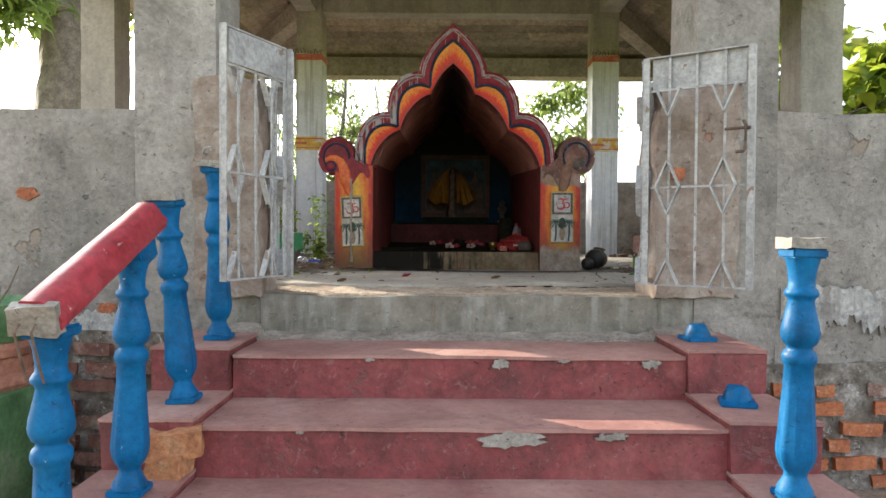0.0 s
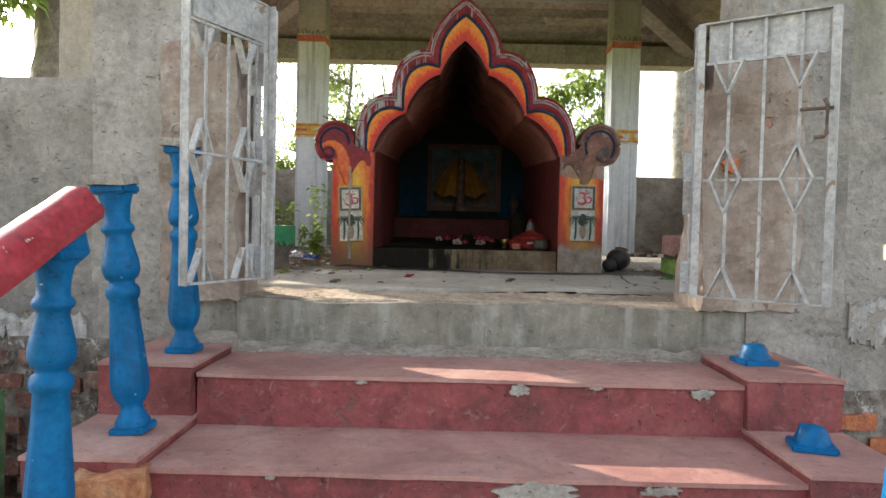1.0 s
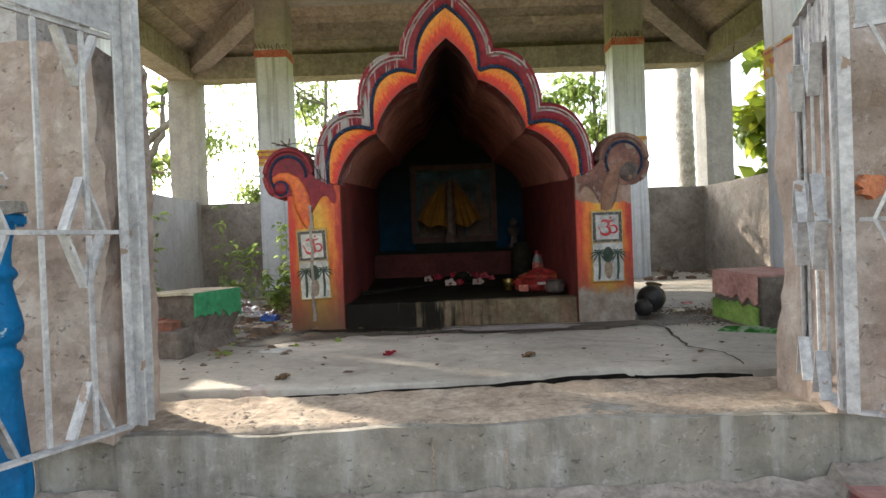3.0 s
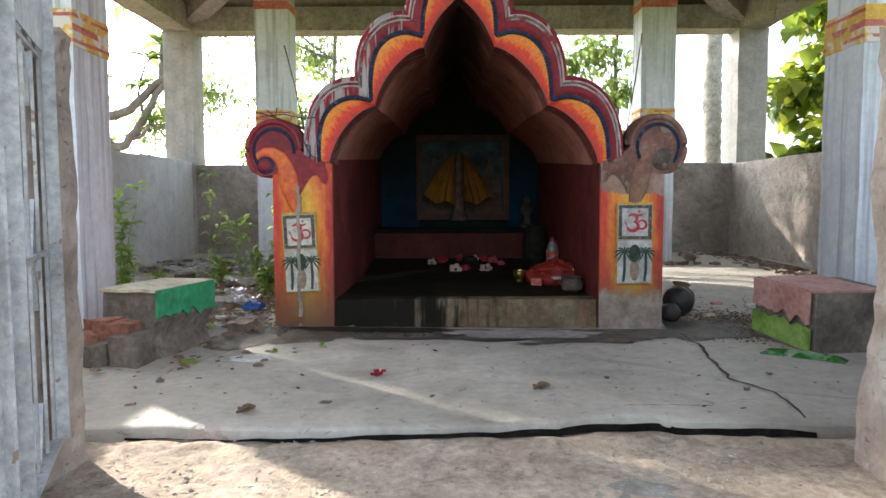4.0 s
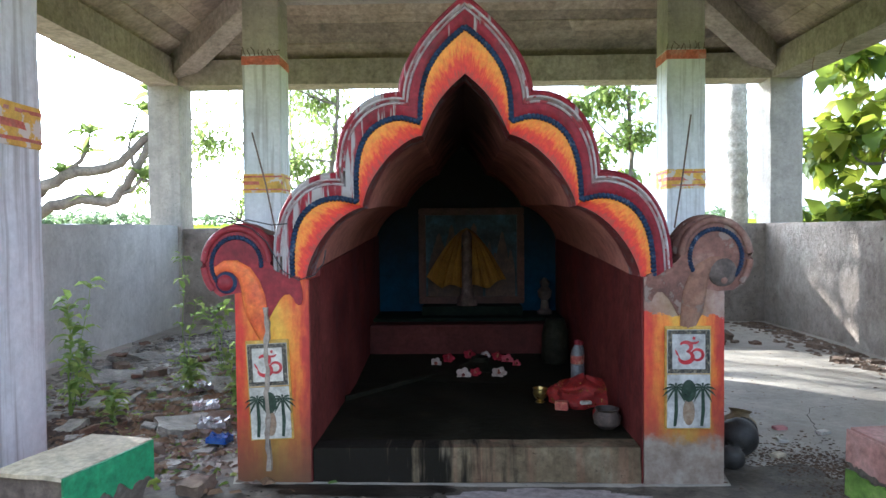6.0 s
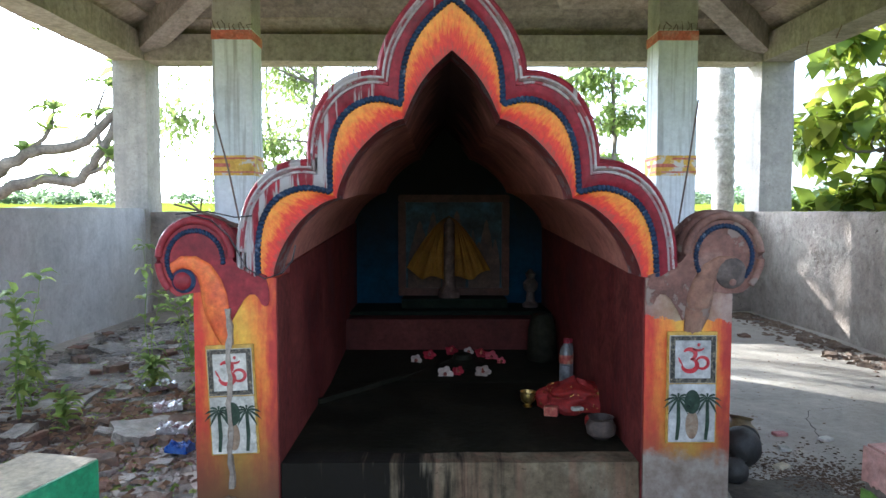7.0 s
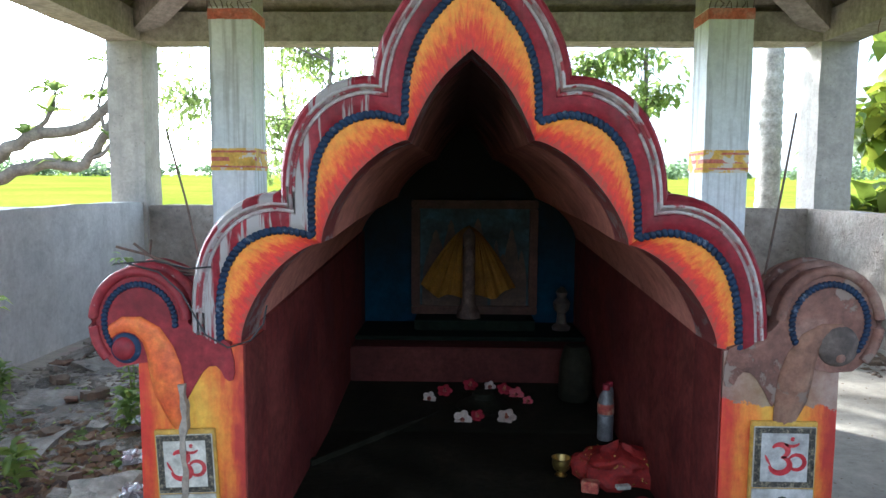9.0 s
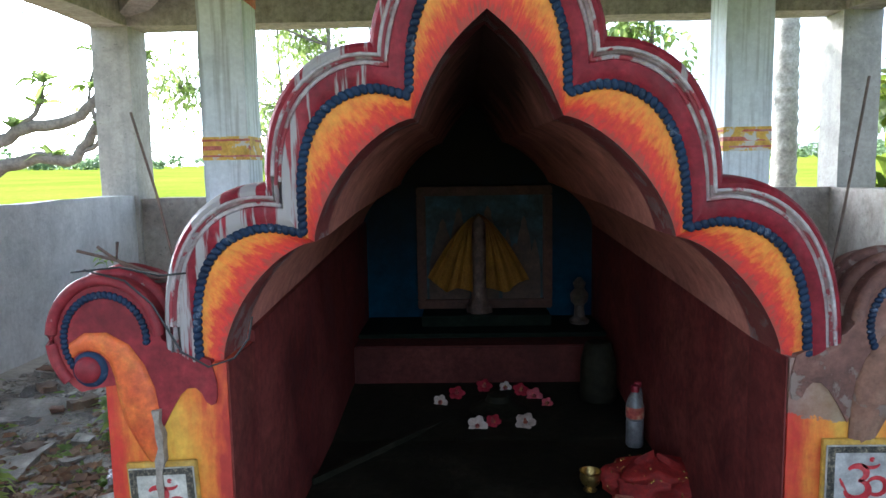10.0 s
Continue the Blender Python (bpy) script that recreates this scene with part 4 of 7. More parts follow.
for i in range(len(oc) - 1):
    bm.faces.new((rows[0][i], rows[0][i + 1], rows[1][i + 1], rows[1][i]))
part("roof_shell", bm, ARCH_GREY, shrine, "plain plastered roof of the shrine")
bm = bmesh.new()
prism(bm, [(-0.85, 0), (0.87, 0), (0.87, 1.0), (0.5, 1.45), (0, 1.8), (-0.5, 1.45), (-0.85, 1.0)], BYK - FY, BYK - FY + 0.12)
part("back_wall", bm, BACK_BLUE, shrine, "blue painted back wall with the recess's shade in its colour")
bm = bmesh.new()
box(bm, IXL, IXR, 0.12, BYK - FY, 0, SFZ - 0.002, 0, 0)
ramp = [(1.05, 0.0), (1.2, 0.006), (1.45, 0.03), (1.75, 0.056), (BYK - FY, 0.06)]
low = [[bm.verts.new((x, y, SFZ - 0.03 if d == 0 else SFZ - 0.003 + d)) for y, d in ramp] for x in (IXL + 0.001, IXR - 0.001)]
for a, b, c, d in zip(low[0], low[0][1:], low[1][1:], low[1]):
    bm.faces.new((a, d, c, b))
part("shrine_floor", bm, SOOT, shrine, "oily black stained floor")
bm = bmesh.new()
rough_wall(bm, IXL + 0.003, IXR - 0.003, 0.012, 0.1195, 0, SFZ + 0.004, 0.05, 0.005, 3)
part("curb", bm, CURB, shrine, "cream curb with dark drip stains")
bm = bmesh.new()
box(bm, IXL + 0.002, IXR - 0.002, 1.77, BYK - FY - 0.001, SFZ, 1.322 - SB, 0.008)
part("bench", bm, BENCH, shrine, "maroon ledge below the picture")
bm = bmesh.new()
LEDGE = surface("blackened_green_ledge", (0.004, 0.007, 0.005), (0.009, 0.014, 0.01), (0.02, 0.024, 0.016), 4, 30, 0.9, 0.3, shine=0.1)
box(bm, IXL + 0.002, IXR - 0.002, 1.93, BYK - FY - 0.002, 1.3225 - SB, 1.345 - SB, 0.006)
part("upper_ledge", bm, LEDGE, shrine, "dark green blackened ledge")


# ---- folding gate ----
def gate_leaf(parent, foot, end, z0=1.04, h=0.985):
    """One leaf of angle-iron frame with diamonds of flat bar, from its hinge line to its free edge."""
    a, b = Vector((*foot, z0)), Vector((*end, z0))
    w = (b - a).length
    m = Matrix.Translation(a) @ (b - a).to_track_quat('X', 'Z').to_matrix().to_4x4()

    def bar(name, x0, za, x1, zb, t=0.011, d=0.006, off=0.0, mt=STEEL, label=""):
        bm = bmesh.new()
        p, q = Vector((x0, 0, za)), Vector((x1, 0, zb))
        u = (q - p).normalized()
        s = Vector((-u.z, 0, u.x)) * t / 2
        prism(bm, [(v.x, v.z) for v in (p - s, p + s, q + s, q - s)], off - d / 2, off + d / 2)
        bm.transform(m)
        return part(name, bm, mt, parent, label)

    for x in (0.013, w - 0.013):
        bar("frame_upright", x, 0, x, h, 0.026, 0.006)
        bar("frame_flange", x + (0.01 if x > w / 2 else -0.01), 0, x + (0.01 if x > w / 2 else -0.01), h, 0.005, 0.026, 0.0165)
    for z in (0.0035, h - 0.0035):
        bar("frame_rail", 0.026, z, w - 0.026, z, 0.006, 0.026, 0.004)
    zp, zm = h - 0.145, h * 0.43
    bar("plate_rail", 0.034, zp, w - 0.034, zp, 0.009, 0.009)
    bar("middle_rail", 0.034, zm, w - 0.034, zm, 0.009, 0.009)
    bm = bmesh.new()
    box(bm, 0.036, w - 0.036, 0.0105, 0.013, zp + 0.006, h - 0.008)
    bm.transform(m)
    part("top_plate", bm, STEEL, parent, "rusting sheet steel plate")
    for k in (1, 2, 3):
        x = w * k / 4
        bar("bar", x, 0.008, x, zm - 0.007, 0.010, 0.006)
        bar("bar", x, zm + 0.007, x, h - 0.008, 0.010, 0.006)
        if k != 2:
            dw, dh = w * 0.11, h * 0.115
            for sx in (-1, 1):
                bar("diamond_bar", x + sx * dw, zm, x, zm + dh, 0.007, 0.026, -0.0172)
                bar("diamond_bar", x + sx * dw, zm, x, zm - dh, 0.007, 0.026, -0.0172)
                bar("v_bar", x + sx * dw, zp, x, zp - dh, 0.007, 0.026, -0.0172)
                bar("v_bar", x + sx * dw, 0.006, x, dh, 0.007, 0.026, -0.0172)
    return m, w, h


gate_l = thing("folding_gate", "white-painted steel folding gate with diamond bars, folded open", "gate", None, "gateway leaves")
gate_leaf(gate_l, (-0.862, 3.49), (-0.69, 3.075))
gate_leaf(gate_l, (-0.685, 3.05), (-0.853, 2.66))
gate_r = thing("folding_gate", "white-painted steel folding gate with rusty latch, folded open", "gate", None, "gateway leaves")
gate_leaf(gate_r, (1.016, 3.49), (0.868, 3.05), 1.012, 0.977)
m, w, h = gate_leaf(gate_r, (0.865, 3.025), (1.232, 2.765), 1.012, 0.977)
bm = bmesh.new()
tube(bm, [(w * 0.76, -0.02, h * 0.66), (w - 0.01, -0.02, h * 0.66)], 0.006, 8)
tube(bm, [(w * 0.92, -0.028, h * 0.69), (w * 0.94, -0.03, h * 0.67), (w * 0.94, -0.032, h * 0.575), (w * 0.925, -0.032, h * 0.565), (w * 0.86, -0.03, h * 0.563)], 0.007, 8)
bm.transform(m)
part("latch", bm, RUST, gate_r, "rusty steel sliding bolt")

# ---- handrail, stubs of broken balusters, brick rubble by the steps ----
rail = thing("handrail", "broken length of red painted concrete handrail", "handrail", look((-1.0, 1.70, 1.02), (-0.985, 2.42, 1.325)))
sec = [(-0.056, -0.04), (0.056, -0.04), (0.063, -0.012), (0.05, 0.002), (0.044, 0.024), (0.026, 0.044), (-0.026, 0.044), (-0.044, 0.024), (-0.05, 0.002), (-0.063, -0.012)]
bm = bmesh.new()
rings = []
for k in range(13):
    z = -0.68 * k / 12
    rings.append([bm.verts.new((x + 0.003 * noise.noise(Vector((k, x * 40, 0))), y + 0.003 * noise.noise(Vector((k, y * 40, 4))), z + (0.015 * noise.noise(Vector((x * 30, y * 30, k))) if k in (0, 12) else 0))) for x, y in sec])
for a, b in zip(rings, rings[1:]):
    for i in range(len(sec)):
        bm.faces.new((a[i], a[(i + 1) % len(sec)], b[(i + 1) % len(sec)], b[i]))
bm.faces.new(rings[0])
bm.faces.new(rings[-1][::-1])
part("rail_body", bm, RAIL_RED, rail, smooth=True, angle=62)
bm = bmesh.new()
rough_wall(bm, -0.06, 0.058, -0.045, 0.042, -0.012, 0.022, 0.016, 0.022, 4)
part("broken_end", bm, CEMENT_PATCH, rail, "broken grey concrete end")
bm = bmesh.new()
for x in (-0.03, 0.012):
    tube(bm, [(x, -0.01, 0.02), (x, -0.02, 0.045), (x + 0.002, -0.10, 0.052), (x, -0.16, 0.05)], 0.0035, 6)
part("rebar", bm, RUST, rail, "rusty bent reinforcement rod")
bm = bmesh.new()
box(bm, -0.05, 0.05, -0.11, -0.036, -0.60, -0.48, 0.006)
part("bracket_block", bm, BLUE, rail, "blue painted block under the rail")

def baluster_stub(x, y, z, s):
    st = thing("baluster_stub", "stub of a broken blue baluster on the side block", "baluster stub", pose(x, y, z, 0, 0, 8 * s), "broken baluster stubs")
    bm = bmesh.new()
    box(bm, -0.066, 0.066, -0.06, 0.06, 0, 0.02, 0.004)
    part("foot", bm, BLUE, st)
    bm = bmesh.new()
    lathe(bm, [(0.055, 0.02), (0.053, 0.035), (0.045, 0.055), (0.036, 0.07), (0.02, 0.075)], 16)
    for v in bm.verts:
        v.co += noise.noise_vector(v.co * 40 + Vector((s, 0, 0))) * 0.006
    part("broken_neck", bm, BLUE, st, smooth=True)

baluster_stub(1.14, 3.1, NOSE[0][1] + PADZ, 1)
baluster_stub(1.135, 2.66, NOSE[1][1] + PADZ, -2)

LOOSE_BRICK = surface("loose_brick", (0.3, 0.12, 0.06), (0.46, 0.2, 0.09), (0.5, 0.3, 0.17), 14, 60, 0.95, 0.7)

def rubble_mesh(name, sx, sy, sz, mt, seed, rough=0.02):
    bm = bmesh.new()
    rough_wall(bm, -sx / 2, sx / 2, -sy / 2, sy / 2, 0, sz, min(sx, sy, sz) / 2.2, rough, seed)
    return mesh_of(name, bm, mt, True, 50)


# ---- planter at the foot of the wall ----
POT_GREEN = surface("pot_green", (0.05, 0.13, 0.05), (0.1, 0.22, 0.09), (0.22, 0.3, 0.18), 6, 40, 0.7, 0.3)
POT_PINK = surface("pot_pink", (0.4, 0.13, 0.13), (0.5, 0.2, 0.2), (0.55, 0.3, 0.28), 6, 40, 0.7, 0.3)
TERRACOTTA = surface("terracotta", (0.22, 0.09, 0.06), (0.33, 0.14, 0.09), (0.4, 0.22, 0.16), 7, 40, 0.85, 0.4)
planter = thing("planter", "green and pink painted masonry planter with dry twigs", "planter", pose(-1.88, 2.72, 0))
bm = bmesh.new()
rough_wall(bm, -0.27, 0.27, -0.27, 0.27, -0.01, 0.62, 0.12, 0.006, 1)
part("pedestal", bm, POT_GREEN, planter)
bm = bmesh.new()
prism(bm, [(-0.2, 0.02), (0.2, 0.02)] + [(0.2 * math.cos(a), 0.38 + 0.16 * math.sin(a) + 0.02 * math.sin(3 * a)) for a in [math.pi * i / 14 for i in range(15)]], -0.285, -0.262)
part("arched_panel", bm, POT_PINK, planter, "pink arched panel")
bm = bmesh.new()
lathe(bm, [(0.25, 0.615), (0.26, 0.64), (0.25, 0.67), (0.235, 0.68), (0.235, 0.74), (0.25, 0.75), (0.255, 0.78), (0.24, 0.8)], 28)
part("ring", bm, TERRACOTTA, planter, "terracotta ring", smooth=True)
bm = bmesh.new()
lathe(bm, [(0.22, 0.8), (0.25, 0.84), (0.265, 0.93), (0.275, 0.95), (0.255, 0.955), (0.24, 0.92)], 28)
part("bowl", bm, POT_GREEN, planter, "green painted bowl", smooth=True)
bm = bmesh.new()
for k in range(7):
    a = k * 0.9
    p = Vector((0.12 * math.cos(a), 0.12 * math.sin(a), 0.92))
    tube(bm, [p, p + Vector((0.04 * math.cos(a * 2), 0.03, 0.08)), p + Vector((0.07 * math.cos(a * 3), 0.05, 0.17))], [0.006, 0.004, 0.002], 6)
part("twigs", bm, surface("dry_twig", (0.1, 0.07, 0.05), (0.16, 0.12, 0.08), (0.22, 0.17, 0.12), 20, 60, 0.9, 0.3), planter, "dry bare twigs")

# ---- tile pictures on the posts ----
TILE = surface("glazed_tile", (0.42, 0.4, 0.34), (0.55, 0.53, 0.47), (0.62, 0.6, 0.55), 9, 40, 0.3, 0.1)
TILE_WORN = surface("worn_glazed_tile", (0.32, 0.31, 0.29), (0.44, 0.43, 0.41), (0.55, 0.54, 0.52), 9, 40, 0.45, 0.1)
TILE_DARK = surface("tile_border", (0.02, 0.02, 0.02), (0.06, 0.055, 0.045), (0.38, 0.33, 0.22), 110, 200, 0.4, 0.1)
TILE_RED = surface("tile_red", (0.4, 0.03, 0.04), (0.5, 0.04, 0.05), (0.52, 0.1, 0.1), 20, 60, 0.4, 0.1)
TILE_GREEN = surface("tile_green", (0.012, 0.028, 0.018), (0.022, 0.045, 0.028), (0.06, 0.085, 0.06), 30, 60, 0.4, 0.1)
TILE_BROWN = surface("tile_brown", (0.14, 0.09, 0.06), (0.25, 0.17, 0.11), (0.34, 0.28, 0.2), 25, 60, 0.5, 0.1)
GROUT = surface("tile_edge_cream", (0.42, 0.24, 0.04), (0.52, 0.32, 0.05), (0.5, 0.38, 0.14), 20, 60, 0.6, 0.1)


def ribbon(bm, pts, width, y, taper=0.6):
    """A flat painted stroke."""
    pts = [Vector((x, 0, z)) for x, z in pts]
    left, right = [], []
    for i, p in enumerate(pts):
        d = (pts[min(i + 1, len(pts) - 1)] - pts[max(i - 1, 0)]).normalized()
        t = i / (len(pts) - 1)
        w = width * (1 - taper * abs(2 * t - 1) ** 2) / 2
        s = Vector((-d.z, 0, d.x)) * w
        left.append(bm.verts.new((p.x + s.x, y, p.z + s.z)))
        right.append(bm.verts.new((p.x - s.x, y, p.z - s.z)))
    for i in range(len(pts) - 1):
        bm.faces.new((left[i], left[i + 1], right[i + 1], right[i]))


def arc(cx, cz, rx, rz, a0, a1, n=14):
    return [(cx + rx * math.cos(radians(a0 + (a1 - a0) * i / n)), cz + rz * math.sin(radians(a0 + (a1 - a0) * i / n))) for i in range(n + 1)]


def tile_picture(x0, x1, z0, z1, tile_mt, turn=0.0):
    tp = thing("tile_picture", "two glazed tiles with a red sign and green palms", "tile picture", pose((x0 + x1) / 2, FY - 0.013, z0, 0, turn, 0), "tile pictures on the posts")
    w, hgt = x1 - x0, z1 - z0
    zs = hgt * 0.54
    bm = bmesh.new()
    box(bm, -w / 2, w / 2, 0.0, 0.012, 0, hgt, 0.002)
    part("backing", bm, GROUT, tp, "cream and yellow tile edge")
    tiles = []
    for za, zb in ((0.006, zs - 0.002), (zs + 0.002, hgt - 0.012)):
        bm = bmesh.new()
        box(bm, -w / 2 + 0.006, w / 2 - 0.006, -0.006, -0.0005, za, zb, 0.0015)
        tiles.append(part("tile", bm, tile_mt, tp, "glossy white printed tile"))
    za, zb = zs + 0.002, hgt - 0.012
    bm = bmesh.new()
    e = 0.017
    for a in ((-w / 2 + 0.008, w / 2 - 0.008, za + 0.002, za + e), (-w / 2 + 0.008, w / 2 - 0.008, zb - e, zb - 0.002), (-w / 2 + 0.008, -w / 2 + 0.008 + e, za + e, zb - e), (w / 2 - 0.008 - e, w / 2 - 0.008, za + e, zb - e)):
        box(bm, a[0], a[1], -0.0068, -0.0062, a[2], a[3])
    part("border", bm, TILE_DARK, tiles[1], "dark patterned border")
    # the red sign
    c, u = (za + zb) / 2, (zb - za) * 0.36
    bm = bmesh.new()
    ribbon(bm, [(x * u, c + z * u) for x, z in arc(-0.22, 0.3, 0.36, 0.3, 150, -80)], 0.26 * u, -0.0074)
    ribbon(bm, [(x * u, c + z * u) for x, z in arc(-0.2, -0.33, 0.44, 0.36, 80, -175)], 0.28 * u, -0.0074)
    ribbon(bm, [(x * u, c + z * u) for x, z in arc(0.52, -0.2, 0.36, 0.34, 160, -150)], 0.2 * u, -0.0078)
    ribbon(bm, [(-0.6 * u, c - 0.35 * u), (-0.75 * u, c - 0.1 * u), (-0.85 * u, c + 0.12 * u)], 0.12 * u, -0.0074)
    ribbon(bm, [(x * u, c + z * u) for x, z in arc(0.3, 0.75, 0.34, 0.22, 200, 340)], 0.14 * u, -0.0074)
    ribbon(bm, arc(0.32 * u, c + 0.85 * u, 0.05 * u, 0.05 * u, 0, 330), 0.1 * u, -0.0074, 0)
    part("red_sign", bm, TILE_RED, tiles[1], "brushed red sign")
    for px in (-w * 0.28, w * 0.3):
        bm = bmesh.new()
        ribbon(bm, [(px - 0.004, 0.014), (px + 0.002, zs * 0.35), (px, zs * 0.74)], 0.014, -0.0074, 0.2)
        for a in range(-50, 231, 35):
            r = zs * 0.25
            ribbon(bm, [(px + r * t * math.cos(radians(a)), zs * 0.76 + r * t * math.sin(radians(a)) * 0.8 - r * 0.45 * t * t) for t in (0, 0.35, 0.7, 1.0)], 0.0085, -0.0078, 0.85)
        part("palm", bm, TILE_GREEN, tiles[0], "dark green painted palm")
    bm = bmesh.new()
    prism(bm, [(x, z) for x, z in arc(0.0, zs * 0.32, w * 0.13, zs * 0.24, 0, 360, 20)[:-1]], -0.0072, -0.0062)
    part("faded_shape", bm, TILE_BROWN, tiles[0], "faded brown painted shape")
    bm = bmesh.new()
    prism(bm, [(x, z) for x, z in arc(0.0, zs * 0.7, w * 0.16, zs * 0.2, 0, 360, 20)[:-1]], -0.0076, -0.0064)
    part("dark_shape", bm, TILE_GREEN, tiles[0], "dark olive painted disc")
    return tp


tile_picture(-0.768, -0.602, 1.128, 1.514, TILE, -2.5)
tile_picture(0.818, 0.992, 1.165, 1.558, TILE_WORN)
def floor_stain(name, x, y, rx, ry, mt, label, seed):
    bm = bmesh.new()
    lift = 0.003 if name.endswith("wet") else 0.0065
    mid = bm.verts.new((x, y, floor_h(x, y) + lift + 0.0005))
    ring = []
    for i in range(48):
        a = i * math.pi / 24
        k = 1 + 0.45 * noise.noise(Vector((math.cos(a) * 2, math.sin(a) * 2, seed))) + 0.2 * noise.noise(Vector((math.cos(a) * 7, math.sin(a) * 7, seed)))
        px, py = x + rx * k * math.cos(a), y + ry * k * math.sin(a)
        if -0.85 < px < 1.07:
            py = min(FY - 0.03, py)
        ring.append(bm.verts.new((px, py, floor_h(px, py) + lift)))
    for i in range(48):
        bm.faces.new((mid, ring[i], ring[(i + 1) % 48]))
    setting(name, bm, mt, label, smooth=True)


DAMP = surface("damp_cement", (0.05, 0.045, 0.038), (0.1, 0.09, 0.08), (0.2, 0.18, 0.16), 5, 30, 0.55, 0.4)
MAUVE = surface("faded_mauve_cement", (0.27, 0.23, 0.22), (0.36, 0.32, 0.31), (0.44, 0.41, 0.39), 4, 30, 0.8, 0.3)
WET = surface("wet_grimy_cement", (0.05, 0.042, 0.033), (0.115, 0.1, 0.08), (0.23, 0.205, 0.17), 5, 30, 0.6, 0.5, shine=0.25, mott=0.5, mott_scale=9, pits=0.5)
OIL = surface("spilt_lamp_oil", (0.012, 0.01, 0.008), (0.022, 0.018, 0.014), (0.06, 0.05, 0.04), 6, 30, 0.5, 0.4, shine=0.3)
floor_stain("floor_stain_oil", -0.33, 5.235, 0.36, 0.075, OIL, "dark damp oil stain at the shrine's foot", 1)
for sx, sy, sr in ((0.14, 4.98, 0.05), (0.3, 5.0, 0.04), (0.36, 4.9, 0.05), (0.05, 5.12, 0.07), (0.9, 5.05, 0.05)):
    floor_stain("floor_stain_damp", sx, sy, sr, sr * 0.45, DAMP, "small dark damp stain on the floor", sx * 9)
for sx, sy, rx, ry in ((-0.62, 5.14, 0.36, 0.2), (0.1, 5.17, 0.55, 0.17), (0.72, 5.13, 0.46, 0.2), (1.2, 5.28, 0.34, 0.26), (-1.0, 5.12, 0.26, 0.3)):
    floor_stain("floor_stain_wet", sx, sy, rx, ry, WET, "broad damp stain along the shrine's foot", sx * 5 + 2)
floor_stain("floor_stain_grime", 0.35, 5.14, 0.36, 0.12, MAUVE, "grimy patch of the cement floor", 4)

# ---- inside the shrine ----
WOODF = surface("dark_frame_wood", (0.04, 0.018, 0.014), (0.07, 0.03, 0.022), (0.1, 0.045, 0.032), 6, 50, 0.6, 0.2, shine=0.2)
PIC = surface("dim_painted_picture", (0.02, 0.018, 0.016), (0.04, 0.06, 0.07), (0.06, 0.11, 0.14), 5, 30, 0.7, 0.05, shine=0.15)
CLOTH = surface("yellow_cloth", (0.33, 0.14, 0.014), (0.43, 0.2, 0.022), (0.5, 0.26, 0.04), 6, 120, 0.85, 0.3)
STONE = surface("dark_carved_stone", (0.03, 0.022, 0.018), (0.07, 0.05, 0.04), (0.14, 0.1, 0.08), 12, 60, 0.7, 0.5)
PAINT_BROWN = surface("painted_brown", (0.035, 0.02, 0.016), (0.075, 0.042, 0.03), (0.12, 0.07, 0.05), 14, 50, 0.8, 0.2)
picture = thing("framed_picture", "large dim picture in a dark wooden frame on the ledge", "picture", pose(0.129, 7.60, 1.405))
fw, fh = 0.374, 0.68
bm = bmesh.new()
box(bm, -fw + 0.02, fw - 0.02, 0.02, 0.03, 0.02, fh - 0.02)
part("painted_board", bm, PIC, picture, "dim blue and brown painting")
for a in ((-fw, fw, 0, 0.05), (-fw, fw, fh - 0.05, fh), (-fw, -fw + 0.05, 0.05, fh - 0.05), (fw - 0.05, fw, 0.05, fh - 0.05)):
    bm = bmesh.new()
    box(bm, a[0], a[1], -0.015, 0.04, a[2], a[3], 0.006)
    part("frame_bar", bm, WOODF, picture)
bm = bmesh.new()
box(bm, -fw + 0.03, fw - 0.03, -0.2, 0.038, -0.0605, -0.001, 0.006)
part("base", bm, LEDGE, picture, "low blackened base block")
for k, (x, hh, w) in enumerate(((-0.23, 0.5, 0.06), (-0.14, 0.56, 0.055), (-0.28, 0.36, 0.03), (0.13, 0.44, 0.03), (0.22, 0.51, 0.045), (0.28, 0.38, 0.03), (0.17, 0.36, 0.05), (0.02, 0.57, 0.06))):
    bm = bmesh.new()
    prof = [(1.0, 0.0), (1.0, 0.5), (0.82, 0.62), (0.86, 0.66), (0.6, 0.8), (0.3, 0.9), (0.34, 0.93), (0.06, 1.0)]
    prism(bm, [(x + w * r, 0.05 + (hh - 0.05) * q) for r, q in prof] + [(x - w * r, 0.05 + (hh - 0.05) * q) for r, q in prof[::-1]], 0.012 - k * 0.0008, 0.018)
    part("painted_tower", bm, PAINT_BROWN, picture, "dim brown painted temple tower")

STATUE = surface("brown_statue", (0.04, 0.022, 0.017), (0.09, 0.05, 0.038), (0.19, 0.13, 0.1), 26, 70, 0.7, 0.6)
statue_bm = bmesh.new()
lathe(statue_bm, [(0.07, 0), (0.068, 0.03), (0.05, 0.05), (0.042, 0.07), (0.046, 0.15), (0.05, 0.25), (0.042, 0.31), (0.028, 0.335), (0.036, 0.37), (0.036, 0.4), (0.022, 0.43), (0.005, 0.44)], 20)
for v in statue_bm.verts:
    k = 1 + 0.16 * noise.noise(v.co * 40)
    v.co.x *= k
    v.co.y *= k
one("statue", statue_bm, STATUE, "small brown stone statue draped in yellow cloth", "statue", pose(0.094, 7.50, 1.404) @ Matrix.Diagonal((1, 1, 1.22, 1)), smooth=True)

